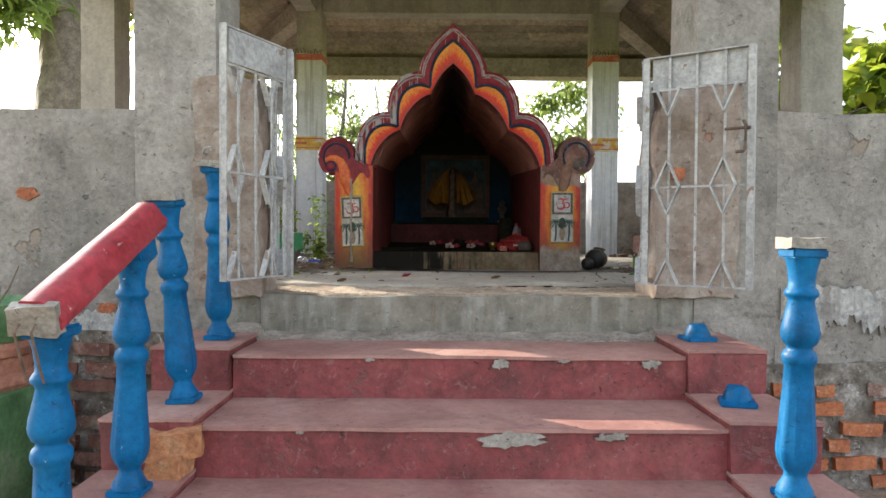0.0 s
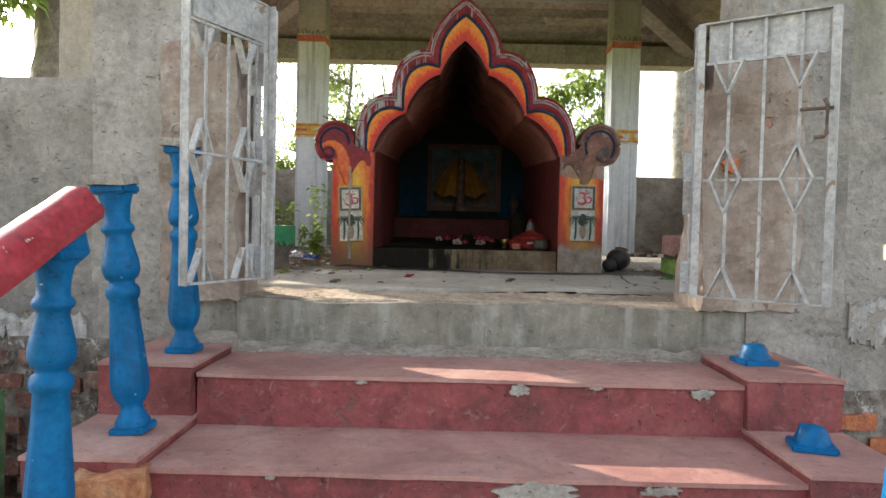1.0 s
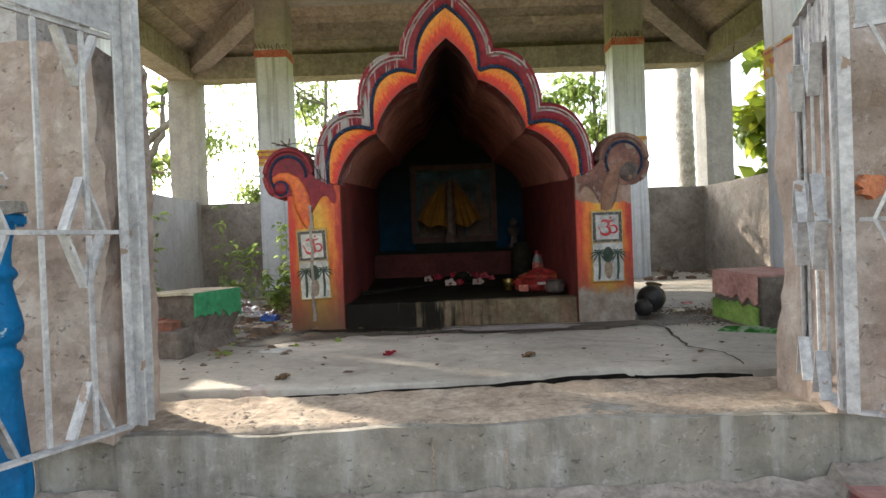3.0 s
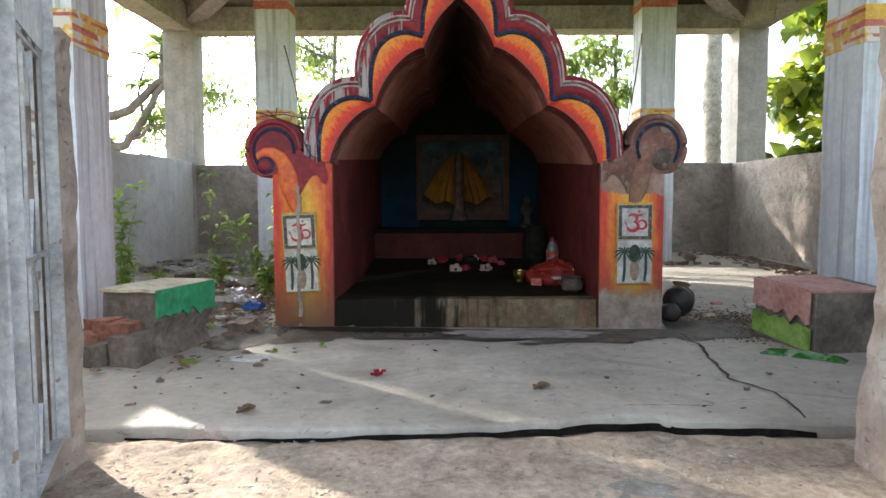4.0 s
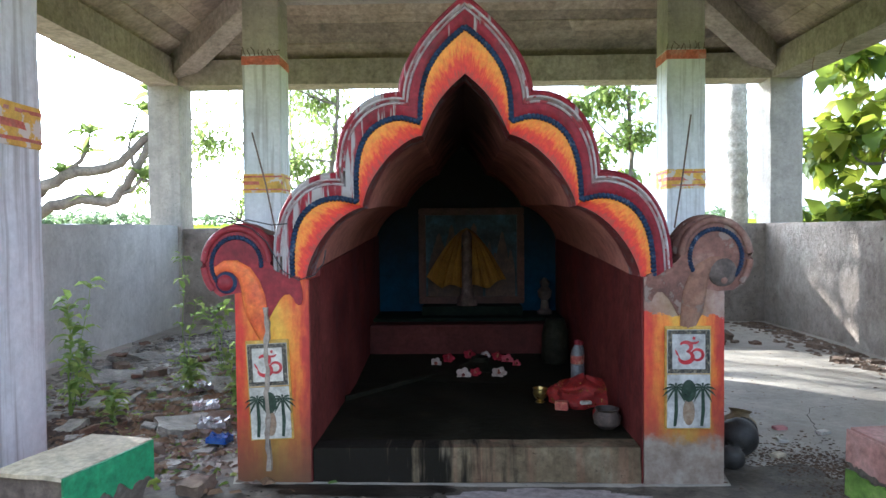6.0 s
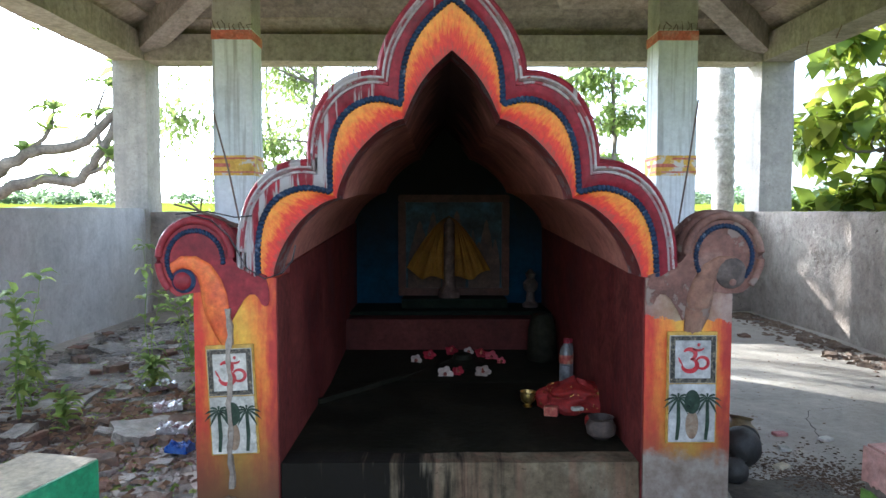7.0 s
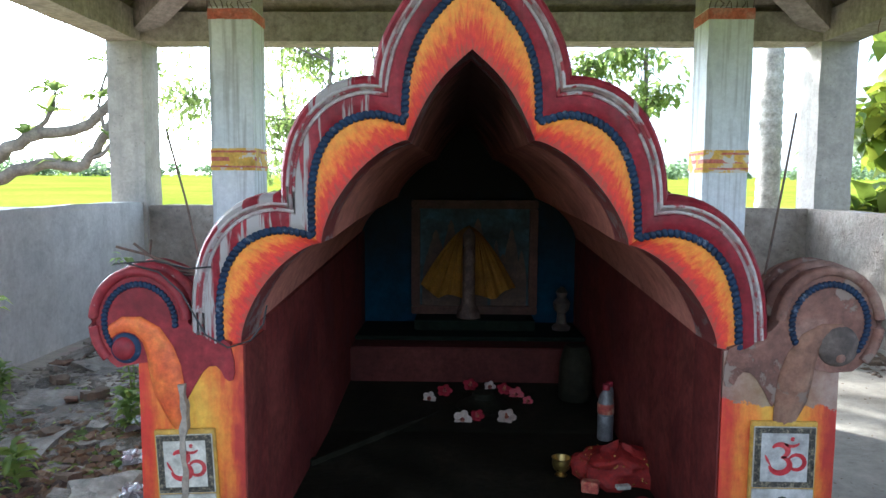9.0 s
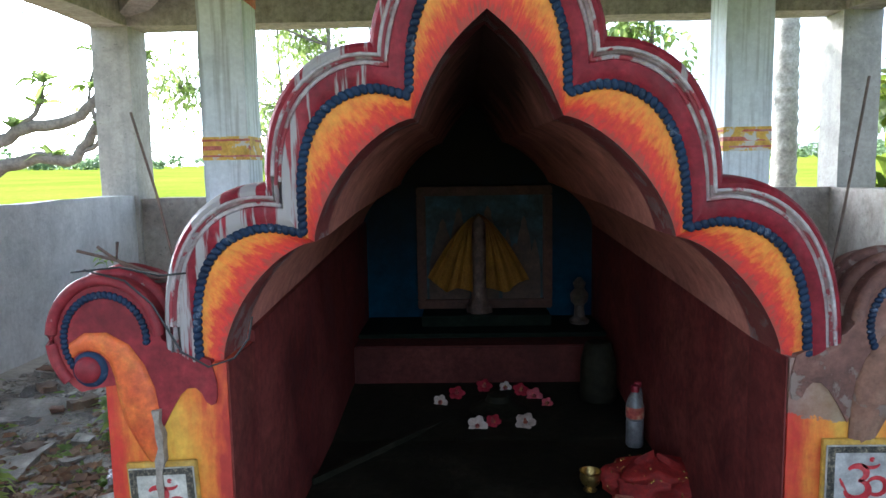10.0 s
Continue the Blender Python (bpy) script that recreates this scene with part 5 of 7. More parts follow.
cloth = thing("draped_cloth", "yellow cloth draped over the small statue", "cloth", pose(0.094, 7.465, 1.52))
for sx in (-1, 1):
    bm = bmesh.new()
    rows = []
    for j in range(27):
        t = (j / 26) ** 1.4
        row = []
        for i in range(33):
            u = i / 32
            gap = 0.036 * min(1.0, max(0.0, (t - 0.035) / 0.1)) ** 0.5
            out = 0.014 + (0.262 if sx < 0 else 0.255) * t ** 0.7
            ax = gap + u * max(0.004, out - gap)
            fold = 0.013 * math.sin(u * 19 + 0.9 * sx + 1.2 * t) * min(1.0, 0.2 + t) + 0.006 * math.sin(u * 43 + sx)
            hem = 0.012 * math.sin(u * 9 + sx) + 0.05 * max(0.0, u - 0.55) / 0.45
            z = 0.425 - 0.40 * t + hem * t - 0.012 * u * (1 - t)
            row.append(bm.verts.new((sx * ax, -0.03 - 0.06 * min(1.0, t * 4) + fold + 0.06 * u * u, z)))
        rows.append(row)
    for a, b in zip(rows, rows[1:]):
        for i in range(32):
            bm.faces.new((a[i], a[i + 1], b[i + 1], b[i]))
    bmesh.ops.solidify(bm, geom=bm.faces[:], thickness=0.003)
    part("cloth_half", bm, CLOTH, cloth, smooth=True, angle=80)

PETAL_W = surface("white_petal", (0.26, 0.18, 0.15), (0.36, 0.28, 0.23), (0.42, 0.35, 0.3), 30, 90, 0.6, 0.1)
PETAL_R = surface("red_petal", (0.18, 0.007, 0.018), (0.28, 0.01, 0.024), (0.34, 0.025, 0.045), 30, 90, 0.6, 0.1)
FLOWER_EYE = surface("flower_eye", (0.15, 0.02, 0.03), (0.25, 0.04, 0.04), (0.4, 0.25, 0.05), 40, 90, 0.7, 0.1)


def flower(x, y, z, r, mt, tilt, turn, label):
    fl = thing("hibiscus_flower", label, "flower", pose(x, y, z, tilt, 0, turn), "offered flowers")
    for k in range(5):
        bm = bmesh.new()
        rows = []
        for j in range(6):
            t = j / 5
            wdt = r * 0.46 * math.sin(math.pi * (0.12 + 0.74 * t))
            zz = 0.012 + r * (0.5 * t - 0.35 * t * t)
            rows.append([bm.verts.new((r * t * 1.0, wdt * s, zz - 0.2 * wdt * abs(s) + 0.06 * r * math.sin(9 * t + 3 * s))) for s in (-1, -0.4, 0.4, 1)])
        for a, b in zip(rows, rows[1:]):
            for i in range(3):
                bm.faces.new((a[i], a[i + 1], b[i + 1], b[i]))
        bm.transform(Matrix.Rotation(2 * math.pi * k / 5, 4, 'Z'))
        part("petal", bm, mt, fl, smooth=True, angle=80)
    bm = bmesh.new()
    lathe(bm, [(0.012, 0.0), (0.014, 0.012), (0.006, 0.02), (0.005, 0.04), (0.002, 0.045)], 8)
    part("flower_heart", bm, FLOWER_EYE, fl, "dark red heart", smooth=True)


ZF = 1.088
for x, y, r, mt, lb in ((0.06, 6.60, 0.05, 0, "white hibiscus flower with dark heart on the black floor"), (0.265, 6.62, 0.052, 0, "white hibiscus flower with dark heart on the black floor"), (-0.10, 6.84, 0.04, 0, "small white flower lying on the black floor"),
                        (0.13, 6.63, 0.04, 1, "wilted red hibiscus flower on the black floor"), (-0.03, 6.92, 0.045, 1, "red hibiscus flower on the black floor"), (0.1, 7.0, 0.045, 1, "red hibiscus flower on the black floor"),
                        (0.2, 7.0, 0.035, 0, "pale flower among red ones"), (0.27, 6.95, 0.045, 1, "red hibiscus flower on the black floor"), (0.33, 6.9, 0.045, 1, "red hibiscus flower on the black floor"), (0.38, 6.82, 0.03, 1, "red hibiscus flower on the black floor")):
    flower(x, y, ZF + 0.012 + 0.1 * max(0.0, y - 6.62), r * 0.88, PETAL_R if mt else PETAL_W, 55 + 20 * math.sin(x * 40), 90 * math.sin(y * 30) * 0.2, lb)
bm = bmesh.new()
lathe(bm, [(0.13, 0.0), (0.14, 0.012), (0.11, 0.02), (0.06, 0.045), (0.05, 0.07), (0.02, 0.08)], 24)
one("stone_emblem", bm, SOOT, "low oiled black stone among the flowers", "stone", pose(0.16, 6.80, ZF + 0.012), smooth=True)
bm = bmesh.new()
rough_wall(bm, -0.012, 0.012, -0.45, 0.45, 0, 0.022, 0.03, 0.005, 2)
one("drain_ridge", bm, SOOT, "low dark cement drain ridge across the floor", "ridge", pose(-0.26, 6.45, ZF - 0.004, 0, 0, -38), kind="structure")

BRASS = surface("tarnished_brass", (0.25, 0.17, 0.05), (0.4, 0.28, 0.09), (0.5, 0.38, 0.15), 14, 60, 0.35, 0.1, metal=0.9)
bm = bmesh.new()
lathe(bm, [(0.018, 0), (0.024, 0.006), (0.014, 0.014), (0.03, 0.03), (0.036, 0.05), (0.034, 0.066), (0.038, 0.072), (0.034, 0.072), (0.03, 0.05), (0.01, 0.025)], 20)
one("brass_cup", bm, BRASS, "small tarnished brass cup on the shrine floor", "cup", pose(0.43, 6.03, ZF - 0.003), smooth=True)

PLASTIC = surface("milky_plastic", (0.12, 0.12, 0.12), (0.18, 0.18, 0.18), (0.24, 0.24, 0.24), 9, 60, 0.35, 0.05)
LABELW = surface("bottle_label", (0.35, 0.05, 0.05), (0.5, 0.12, 0.08), (0.6, 0.5, 0.3), 30, 60, 0.4, 0.05)

def bottle(x, y, s, label):
    bt = thing("plastic_bottle", label, "bottle", pose(x, y, ZF - 0.003), "offered bottles")
    bm = bmesh.new()
    lathe(bm, [(r * s, z * s) for r, z in ((0.03, 0), (0.034, 0.006), (0.033, 0.05), (0.034, 0.1), (0.031, 0.105), (0.034, 0.112), (0.034, 0.16), (0.026, 0.19), (0.014, 0.21), (0.013, 0.225))], 18)
    part("bottle_body", bm, PLASTIC, bt, smooth=True)
    bm = bmesh.new()
    lathe(bm, [(r * s, z * s) for r, z in ((0.0345, 0.115), (0.0352, 0.118), (0.0352, 0.155), (0.0345, 0.158))], 18)
    part("bottle_label", bm, LABELW, bt, "red and cream label", smooth=True)
    bm = bmesh.new()
    lathe(bm, [(r * s, z * s) for r, z in ((0.016, 0.215), (0.0165, 0.218), (0.0165, 0.236), (0.014, 0.239))], 14)
    part("cap", bm, PETAL_R, bt, "red cap", smooth=True)

bottle(0.675, 6.42, 1.02, "tall milky plastic bottle with red cap")
bottle(0.72, 6.56, 0.9, "small milky plastic bottle beside the taller one")

RED_CLOTH = surface("red_tinsel_cloth", (0.1, 0.005, 0.006), (0.26, 0.012, 0.009), (0.36, 0.02, 0.014), 12, 80, 0.7, 0.5)
TINSEL = surface("gold_tinsel", (0.5, 0.3, 0.05), (0.7, 0.45, 0.1), (0.8, 0.6, 0.2), 40, 90, 0.25, 0.2, metal=0.9)
bundle = thing("red_cloth_bundle", "crumpled red cloth with gold tinsel edging", "cloth", pose(0.645, 6.02, ZF - 0.004))
bm = bmesh.new()
n1, n2 = 26, 14
g = [[None] * (n2 + 1) for _ in range(n1)]
for i in range(n1):
    for j in range(n2 + 1):
        a, t = 2 * math.pi * i / n1, j / n2
        r = 0.15 * (1 - 0.95 * t ** 3) * (1 + 0.5 * noise.noise(Vector((math.cos(a) * 2, math.sin(a) * 2, t * 4))))
        g[i][j] = bm.verts.new((r * math.cos(a) * 1.05, r * math.sin(a) * 0.7, 0.13 * t ** 0.7 * (1 + 0.3 * noise.noise(Vector((math.cos(a) * 3, math.sin(a) * 3, 2)))) + 0.001))
for i in range(n1):
    for j in range(n2):
        bm.faces.new((g[i][j], g[(i + 1) % n1][j], g[(i + 1) % n1][j + 1], g[i][j + 1]))
bm.faces.new([g[i][0] for i in range(n1)][::-1])
part("cloth", bm, RED_CLOTH, bundle, smooth=True, angle=70)
bm = bmesh.new()
for k in range(240):
    a, t = random.uniform(0, 6.28), min(0.95, abs(random.choice((0.1, 0.5, 0.62)) + random.gauss(0, 0.05)))
    r = 0.152 * (1 - 0.9 * t ** 3)
    bmesh.ops.create_icosphere(bm, subdivisions=1, radius=random.uniform(0.0015, 0.004), matrix=Matrix.Translation((r * math.cos(a) * 1.05, r * math.sin(a) * 0.72, 0.13 * t ** 0.7 + random.uniform(-0.006, 0.008))))
tagged(part("tinsel", bm, TINSEL, bundle, "glittering gold tinsel"), kind="stuff")
bm = bmesh.new()
lathe(bm, [(0.03, 0), (0.055, 0.02), (0.06, 0.05), (0.045, 0.075), (0.052, 0.085), (0.045, 0.085), (0.03, 0.06)], 20)
one("clay_pot", bm, STONE, "small dark clay pot on the shrine floor", "pot", pose(0.662, 5.60, ZF - 0.004), smooth=True)
bm = bmesh.new()
lathe(bm, [(0.028, 0), (0.035, 0.008), (0.035, 0.035), (0.03, 0.04), (0.012, 0.05)], 16)
one("red_lid_jar", bm, RED_CLOTH, "small red jar beside the clay pot", "jar", pose(0.665, 5.75, ZF - 0.004), smooth=True)
bm = bmesh.new()
box(bm, -0.025, 0.025, -0.012, 0.012, 0, 0.014, 0.002)
one("matchbox", bm, TILE, "small white cardboard matchbox", "matchbox", pose(0.615, 5.83, ZF + 0.04, 0, 0, 10), "scattered boxes")
bm = bmesh.new()
box(bm, -0.03, 0.03, -0.02, 0.02, 0, 0.04, 0.003)
one("incense_box", bm, LABELW, "small red and cream incense box", "box", pose(0.515, 5.90, ZF - 0.003, 0, 0, -15))
bm = bmesh.new()
lathe(bm, [(0.075, 0), (0.085, 0.02), (0.08, 0.18), (0.06, 0.26), (0.05, 0.27)], 18)
one("dark_canister", bm, SOOT, "dark sooty canister against the maroon ledge", "canister", pose(0.62, 6.88, ZF + 0.03), smooth=True)
bm = bmesh.new()
lathe(bm, [(0.05, 0), (0.055, 0.02), (0.03, 0.04), (0.025, 0.1), (0.045, 0.12), (0.05, 0.16), (0.025, 0.19), (0.035, 0.22), (0.01, 0.25)], 16)
one("lamp_stand", bm, STONE, "dim tarnished lamp stand on the upper ledge", "lamp stand", pose(0.63, 7.46, 1.344), smooth=True)

# iron rods left sticking out of the arch
for (xa, za), (xb, zb) in (((-0.70, 1.93), (-0.79, 2.33)), ((0.90, 1.93), (0.965, 2.38))):
    bm = bmesh.new()
    tube(bm, [(xa, FY + 0.14, za), ((xa + xb) / 2 + 0.004, FY + 0.145, (za + zb) / 2), (xb, FY + 0.14, zb)], 0.0034, 8)
    one("iron_rod", bm, RUST, "thin rusty iron rod standing out of the scroll", "rod", None, "reinforcement rods", smooth=True)
bm = bmesh.new()
for k in range(3):
    tube(bm, [(-0.92 + 0.05 * k, FY + 0.09, 2.0 + 0.01 * k), (-0.83, FY + 0.1, 1.975), (-0.75, FY + 0.1, 1.945 - 0.012 * k), (-0.68, FY + 0.12, 1.92)], 0.004, 6)
one("loose_wire", bm, RUST, "loose rusty binding wire lying over the scroll", "wire", smooth=True)


# ---- broken blocks on the floor ----
BLOCK_CEMENT = surface("block_cement", (0.09, 0.075, 0.06), (0.17, 0.14, 0.115), (0.27, 0.235, 0.2), 6, 40, 0.95, 0.6)
GREEN_PAINT = surface("green_wall_paint", (0.03, 0.2, 0.09), (0.05, 0.3, 0.13), (0.1, 0.36, 0.18), 8, 40, 0.55, 0.15)
LIME_PAINT = surface("lime_green_paint", (0.12, 0.22, 0.04), (0.2, 0.34, 0.06), (0.3, 0.4, 0.12), 7, 40, 0.6, 0.2)
CREAM_PAINT = surface("cream_paint", (0.4, 0.35, 0.24), (0.55, 0.49, 0.34), (0.6, 0.54, 0.42), 5, 40, 0.75, 0.3, patch=0.34, patch_col=(0.45, 0.26, 0.2), patch_scale=6)
PINK_PAINT = surface("pink_paint", (0.36, 0.17, 0.15), (0.48, 0.26, 0.22), (0.52, 0.34, 0.3), 5, 40, 0.75, 0.2)

def ragged(x0, x1, zlow, ztop, amp, seed, n=36):
    """An outline whose lower edge has flaked away raggedly."""
    return [(x1, ztop), (x0, ztop)] + [(x0 + (x1 - x0) * i / n, zlow + amp * (noise.noise(Vector((i * 0.22, seed, 0))) * 2 + 0.4 * noise.noise(Vector((i * 0.9, seed, 4))))) for i in range(n + 1)]

R_BRICK0 = surface("crumbled_brick", (0.14, 0.07, 0.05), (0.27, 0.11, 0.07), (0.34, 0.17, 0.11), 9, 50, 0.95, 0.7)
blk = thing("broken_block", "broken masonry block with green and cream paint on the floor", "masonry block", pose(-1.064, 4.797, floor_h(-1.064, 4.797) - 0.008, 0, 0, 76), "broken blocks")
bm = bmesh.new()
rough_wall(bm, -0.19, 0.19, 0.0, 0.235, 0.0, 0.272, 0.04, 0.012, 3)
for v in bm.verts:
    if v.co.x < -0.1:
        v.co.x -= 0.07 * max(0.0, 0.2 - v.co.z)
    if v.co.y < 0.06 and v.co.z < 0.16:
        v.co.y += 0.03 * math.sin(math.pi * v.co.z / 0.16)
part("core", bm, BLOCK_CEMENT, blk)
bm = bmesh.new()
rough_wall(bm, -0.205, 0.192, -0.006, 0.238, 0.268, 0.281, 0.03, 0.005, 5)
part("painted_top", bm, CREAM_PAINT, blk, "cream painted top, flaking")
bm = bmesh.new()
prism(bm, ragged(-0.2, 0.188, 0.165, 0.279, 0.022, 2.6), -0.016, -0.008)
part("green_skirt", bm, GREEN_PAINT, blk, "flaking green painted plaster")
for k, (x, y, z, a, sz) in enumerate(((-0.27, 0.05, 0, 8, (0.14, 0.11, 0.13)), (-0.28, 0.17, 0, -12, (0.16, 0.11, 0.085)), (-0.25, 0.25, 0, 20, (0.12, 0.1, 0.12)), (-0.235, 0.14, 0.085, 5, (0.1, 0.16, 0.07)), (-0.29, 0.29, 0.0, 30, (0.13, 0.09, 0.06)), (-0.22, 0.21, 0.1, -20, (0.1, 0.1, 0.06)))):
    ob = new("broken_brick", rubble_mesh("broken_brick", *sz, R_BRICK0 if k > 1 else BLOCK_CEMENT, k * 3.0, 0.02))
    ob.matrix_basis = pose(x, y, z, 0, 0, a)
    ob.parent = blk

blk = thing("broken_block", "broken brick block with pink and lime green paint on the floor", "masonry block", pose(1.415, 5.13, floor_h(1.6, 5) - 0.004, 0, 2.5, -83), "broken blocks")
bm = bmesh.new()
rough_wall(bm, 0.0, 0.42, 0.0, 0.40, 0.012, 0.262, 0.05, 0.007, 8)
part("core", bm, BLOCK_CEMENT, blk, "brown weathered mortar core")
bm = bmesh.new()
rough_wall(bm, 0.0, 0.40, -0.004, 0.30, 0.264, 0.274, 0.04, 0.003, 5)
part("painted_top", bm, PINK_PAINT, blk, "dusty pink painted top")
bm = bmesh.new()
prism(bm, ragged(0.0, 0.4, 0.15, 0.268, 0.02, 7), -0.017, -0.010)
part("pink_face", bm, PINK_PAINT, blk, "pink painted plaster")
bm = bmesh.new()
prism(bm, [(x, 0.125 - (z - 0.02)) for x, z in ragged(0.0, 0.41, 0.02, 0.115, 0.012, 9)], -0.016, -0.009)
part("green_face", bm, LIME_PAINT, blk, "lime green painted plaster")
for k, (x, y, z, sz) in enumerate(((0.30, 0.44, 0.02, (0.22, 0.11, 0.08)), (0.30, 0.43, 0.11, (0.22, 0.1, 0.08)), (0.33, 0.42, 0.2, (0.16, 0.09, 0.06)))):
    ob = new("broken_brick", rubble_mesh("broken_brick", *sz, BRICK, k * 5.0 + 1, 0.012))
    ob.matrix_basis = pose(x, y, z, 0, 0, k * 3)
    ob.parent = blk

POUCH = surface("glossy_green_pouch", (0.015, 0.07, 0.015), (0.04, 0.16, 0.03), (0.5, 0.52, 0.46), 9, 60, 0.3, 0.2)
bm = bmesh.new()
sheet(bm, 14, 6, lambda u, v: (-0.15 + 0.3 * u, -0.035 + 0.07 * v, 0.004 + 0.022 * math.sin(math.pi * min(1, max(0, v))) * math.sin(math.pi * u) ** 0.3 + 0.004 * noise.noise(Vector((u * 8, v * 5, 0)))), 0.0)
one("crumpled_pouch", bm, POUCH, "crumpled glossy green and white pouch on the floor", "pouch", pose(1.40, 4.66, floor_h(1.4, 4.66), 0, 0, -38), smooth=True)

# clay pots by the shrine's foot
CLAYP = surface("dark_clay", (0.015, 0.015, 0.014), (0.03, 0.029, 0.027), (0.07, 0.06, 0.05), 6, 40, 0.6, 0.3)
OLIVE = surface("olive_brass", (0.1, 0.08, 0.04), (0.18, 0.13, 0.06), (0.26, 0.2, 0.1), 6, 40, 0.5, 0.3)
for x, y, s, tilt, mt, lb in ((1.19, 5.6, 0.78, 75, CLAYP, "dark round clay pot lying on its side"), (1.27, 5.76, 0.78, 20, OLIVE, "brown clay pot leaning behind a dark one"), (1.12, 5.46, 0.5, 40, CLAYP, "small dark clay pot against the shrine")):
    bm = bmesh.new()
    lathe(bm, [(0.02, 0), (0.06, 0.01), (0.1, 0.06), (0.105, 0.1), (0.09, 0.145), (0.055, 0.17), (0.05, 0.185), (0.065, 0.2), (0.055, 0.2), (0.04, 0.17), (0.02, 0.1)], 22)
    bm.transform(Matrix.Scale(s, 4))
    bm.transform(Matrix.Rotation(radians(tilt), 4, 'Y'))
    low = min(v.co.z for v in bm.verts)
    one("clay_pot", bm, mt, lb, "pot", pose(x, y, floor_h(x, y) - low - 0.004, 0, 0, 40 * x), "pots beside the shrine", smooth=True)
for x, y, a, mt, lb in ((1.39, 5.62, 30, CREAM_PAINT, "flattened yellow matchbox on the floor"), (1.5, 5.82, 80, TILE, "white crushed paper box on the floor"), (1.58, 6.02, 10, POT_PINK, "small pink paper box on the floor"), (1.75, 5.95, 20, TILE, "white paper scrap box on the floor")):
    bm = bmesh.new()
    box(bm, -0.03, 0.03, -0.02, 0.02, 0, 0.016, 0.002)
    one("matchbox", bm, mt, lb, "matchbox", pose(x, y, floor_h(x, y) - 0.002, 0, 0, a), "scattered boxes")

# cracks in the floor
CRACKM = surface("crack_shadow_dirt", (0.03, 0.025, 0.02), (0.05, 0.04, 0.035), (0.09, 0.075, 0.06), 20, 60, 1.0, 0.5)
def crack(pts, w, seed):
    fine = []
    for p, q in zip(pts, pts[1:]):
        for k in range(10):
            t = k / 10
            x, y = p[0] + (q[0] - p[0]) * t, p[1] + (q[1] - p[1]) * t
            fine.append((x + 0.02 * noise.noise(Vector((x * 14, y * 14, seed))), y + 0.02 * noise.noise(Vector((x * 14, y * 14, seed + 5)))))
    bm = bmesh.new()
    L0, R0 = [], []
    for i, (x, y) in enumerate(fine):
        ww = w * (0.35 + 0.9 * abs(noise.noise(Vector((i * 0.35, seed, 2)))))
        L0.append(bm.verts.new((x - ww, y - ww * 0.5, floor_h(x, y) + 0.0045)))
        R0.append(bm.verts.new((x + ww, y + ww * 0.5, floor_h(x, y) + 0.0045)))
    for i in range(len(fine) - 1):
        bm.faces.new((L0[i], L0[i + 1], R0[i + 1], R0[i]))
    setting("floor_crack", bm, CRACKM, "dark dirt-filled crack in the cement floor")

# black strip that draws in the shade under the broken floor edge
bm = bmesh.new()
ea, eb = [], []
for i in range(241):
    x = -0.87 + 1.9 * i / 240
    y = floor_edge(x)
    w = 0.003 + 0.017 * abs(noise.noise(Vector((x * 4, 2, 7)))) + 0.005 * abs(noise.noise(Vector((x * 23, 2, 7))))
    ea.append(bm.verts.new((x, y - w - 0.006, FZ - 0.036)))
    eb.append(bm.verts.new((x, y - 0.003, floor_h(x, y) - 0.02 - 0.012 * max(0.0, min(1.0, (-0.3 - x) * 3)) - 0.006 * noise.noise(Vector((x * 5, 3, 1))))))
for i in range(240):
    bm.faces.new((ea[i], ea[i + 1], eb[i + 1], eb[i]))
GAP = surface("black_gap_shade", (0.008, 0.007, 0.006), (0.013, 0.011, 0.009), (0.03, 0.025, 0.02), 20, 60, 1.0, 0.5, shine=0.05)
setting("floor_crack", bm, GAP, "dark strip drawn as the undercut's shade along the broken floor edge")
crack([(1.08, 5.15), (1.07, 4.85), (0.985, 4.34), (1.06, 4.17), (1.02, 3.86)], 0.0085, 1)
crack([(0.4, 3.93), (0.55, 4.0), (0.8, 4.02), (1.02, 4.12)], 0.007, 2)
crack([(1.06, 4.17), (1.25, 4.1), (1.5, 4.08)], 0.004, 3)
crack([(-1.0, 4.35), (-0.9, 4.7), (-0.8, 5.1)], 0.004, 4)
crack([(1.7, 5.9), (1.9, 6.4), (2.3, 6.5)], 0.006, 5)

# wilted flowers and leaves on the floor
DRY = surface("dry_leaf", (0.1, 0.06, 0.035), (0.18, 0.11, 0.06), (0.26, 0.18, 0.1), 20, 60, 0.8, 0.3)
def fallen_leaf(x, y, s, a, mt=DRY, lb="curled dry brown leaf on the floor"):
    bm = bmesh.new()
    for k in range(3):
        g = [[bm.verts.new(((u - 0.5) * s, (v - 0.5) * s * 0.5 * math.sin(math.pi * min(0.95, max(0.05, u))), 0.004 + s * 0.3 * abs(v - 0.5) + s * 0.12 * math.sin(u * 5 + k))) for v in (0, 0.5, 1)] for u in (0, 0.2, 0.5, 0.8, 1)]
        for i in range(4):
            for j in range(2):
                bm.faces.new((g[i][j], g[i + 1][j], g[i + 1][j + 1], g[i][j + 1]))
        bm.transform(Matrix.Rotation(1.1, 4, 'Z'))
    one("fallen_leaf", bm, mt, lb, "leaf", pose(x, y, floor_h(x, y), 0, 0, a), "fallen leaves")

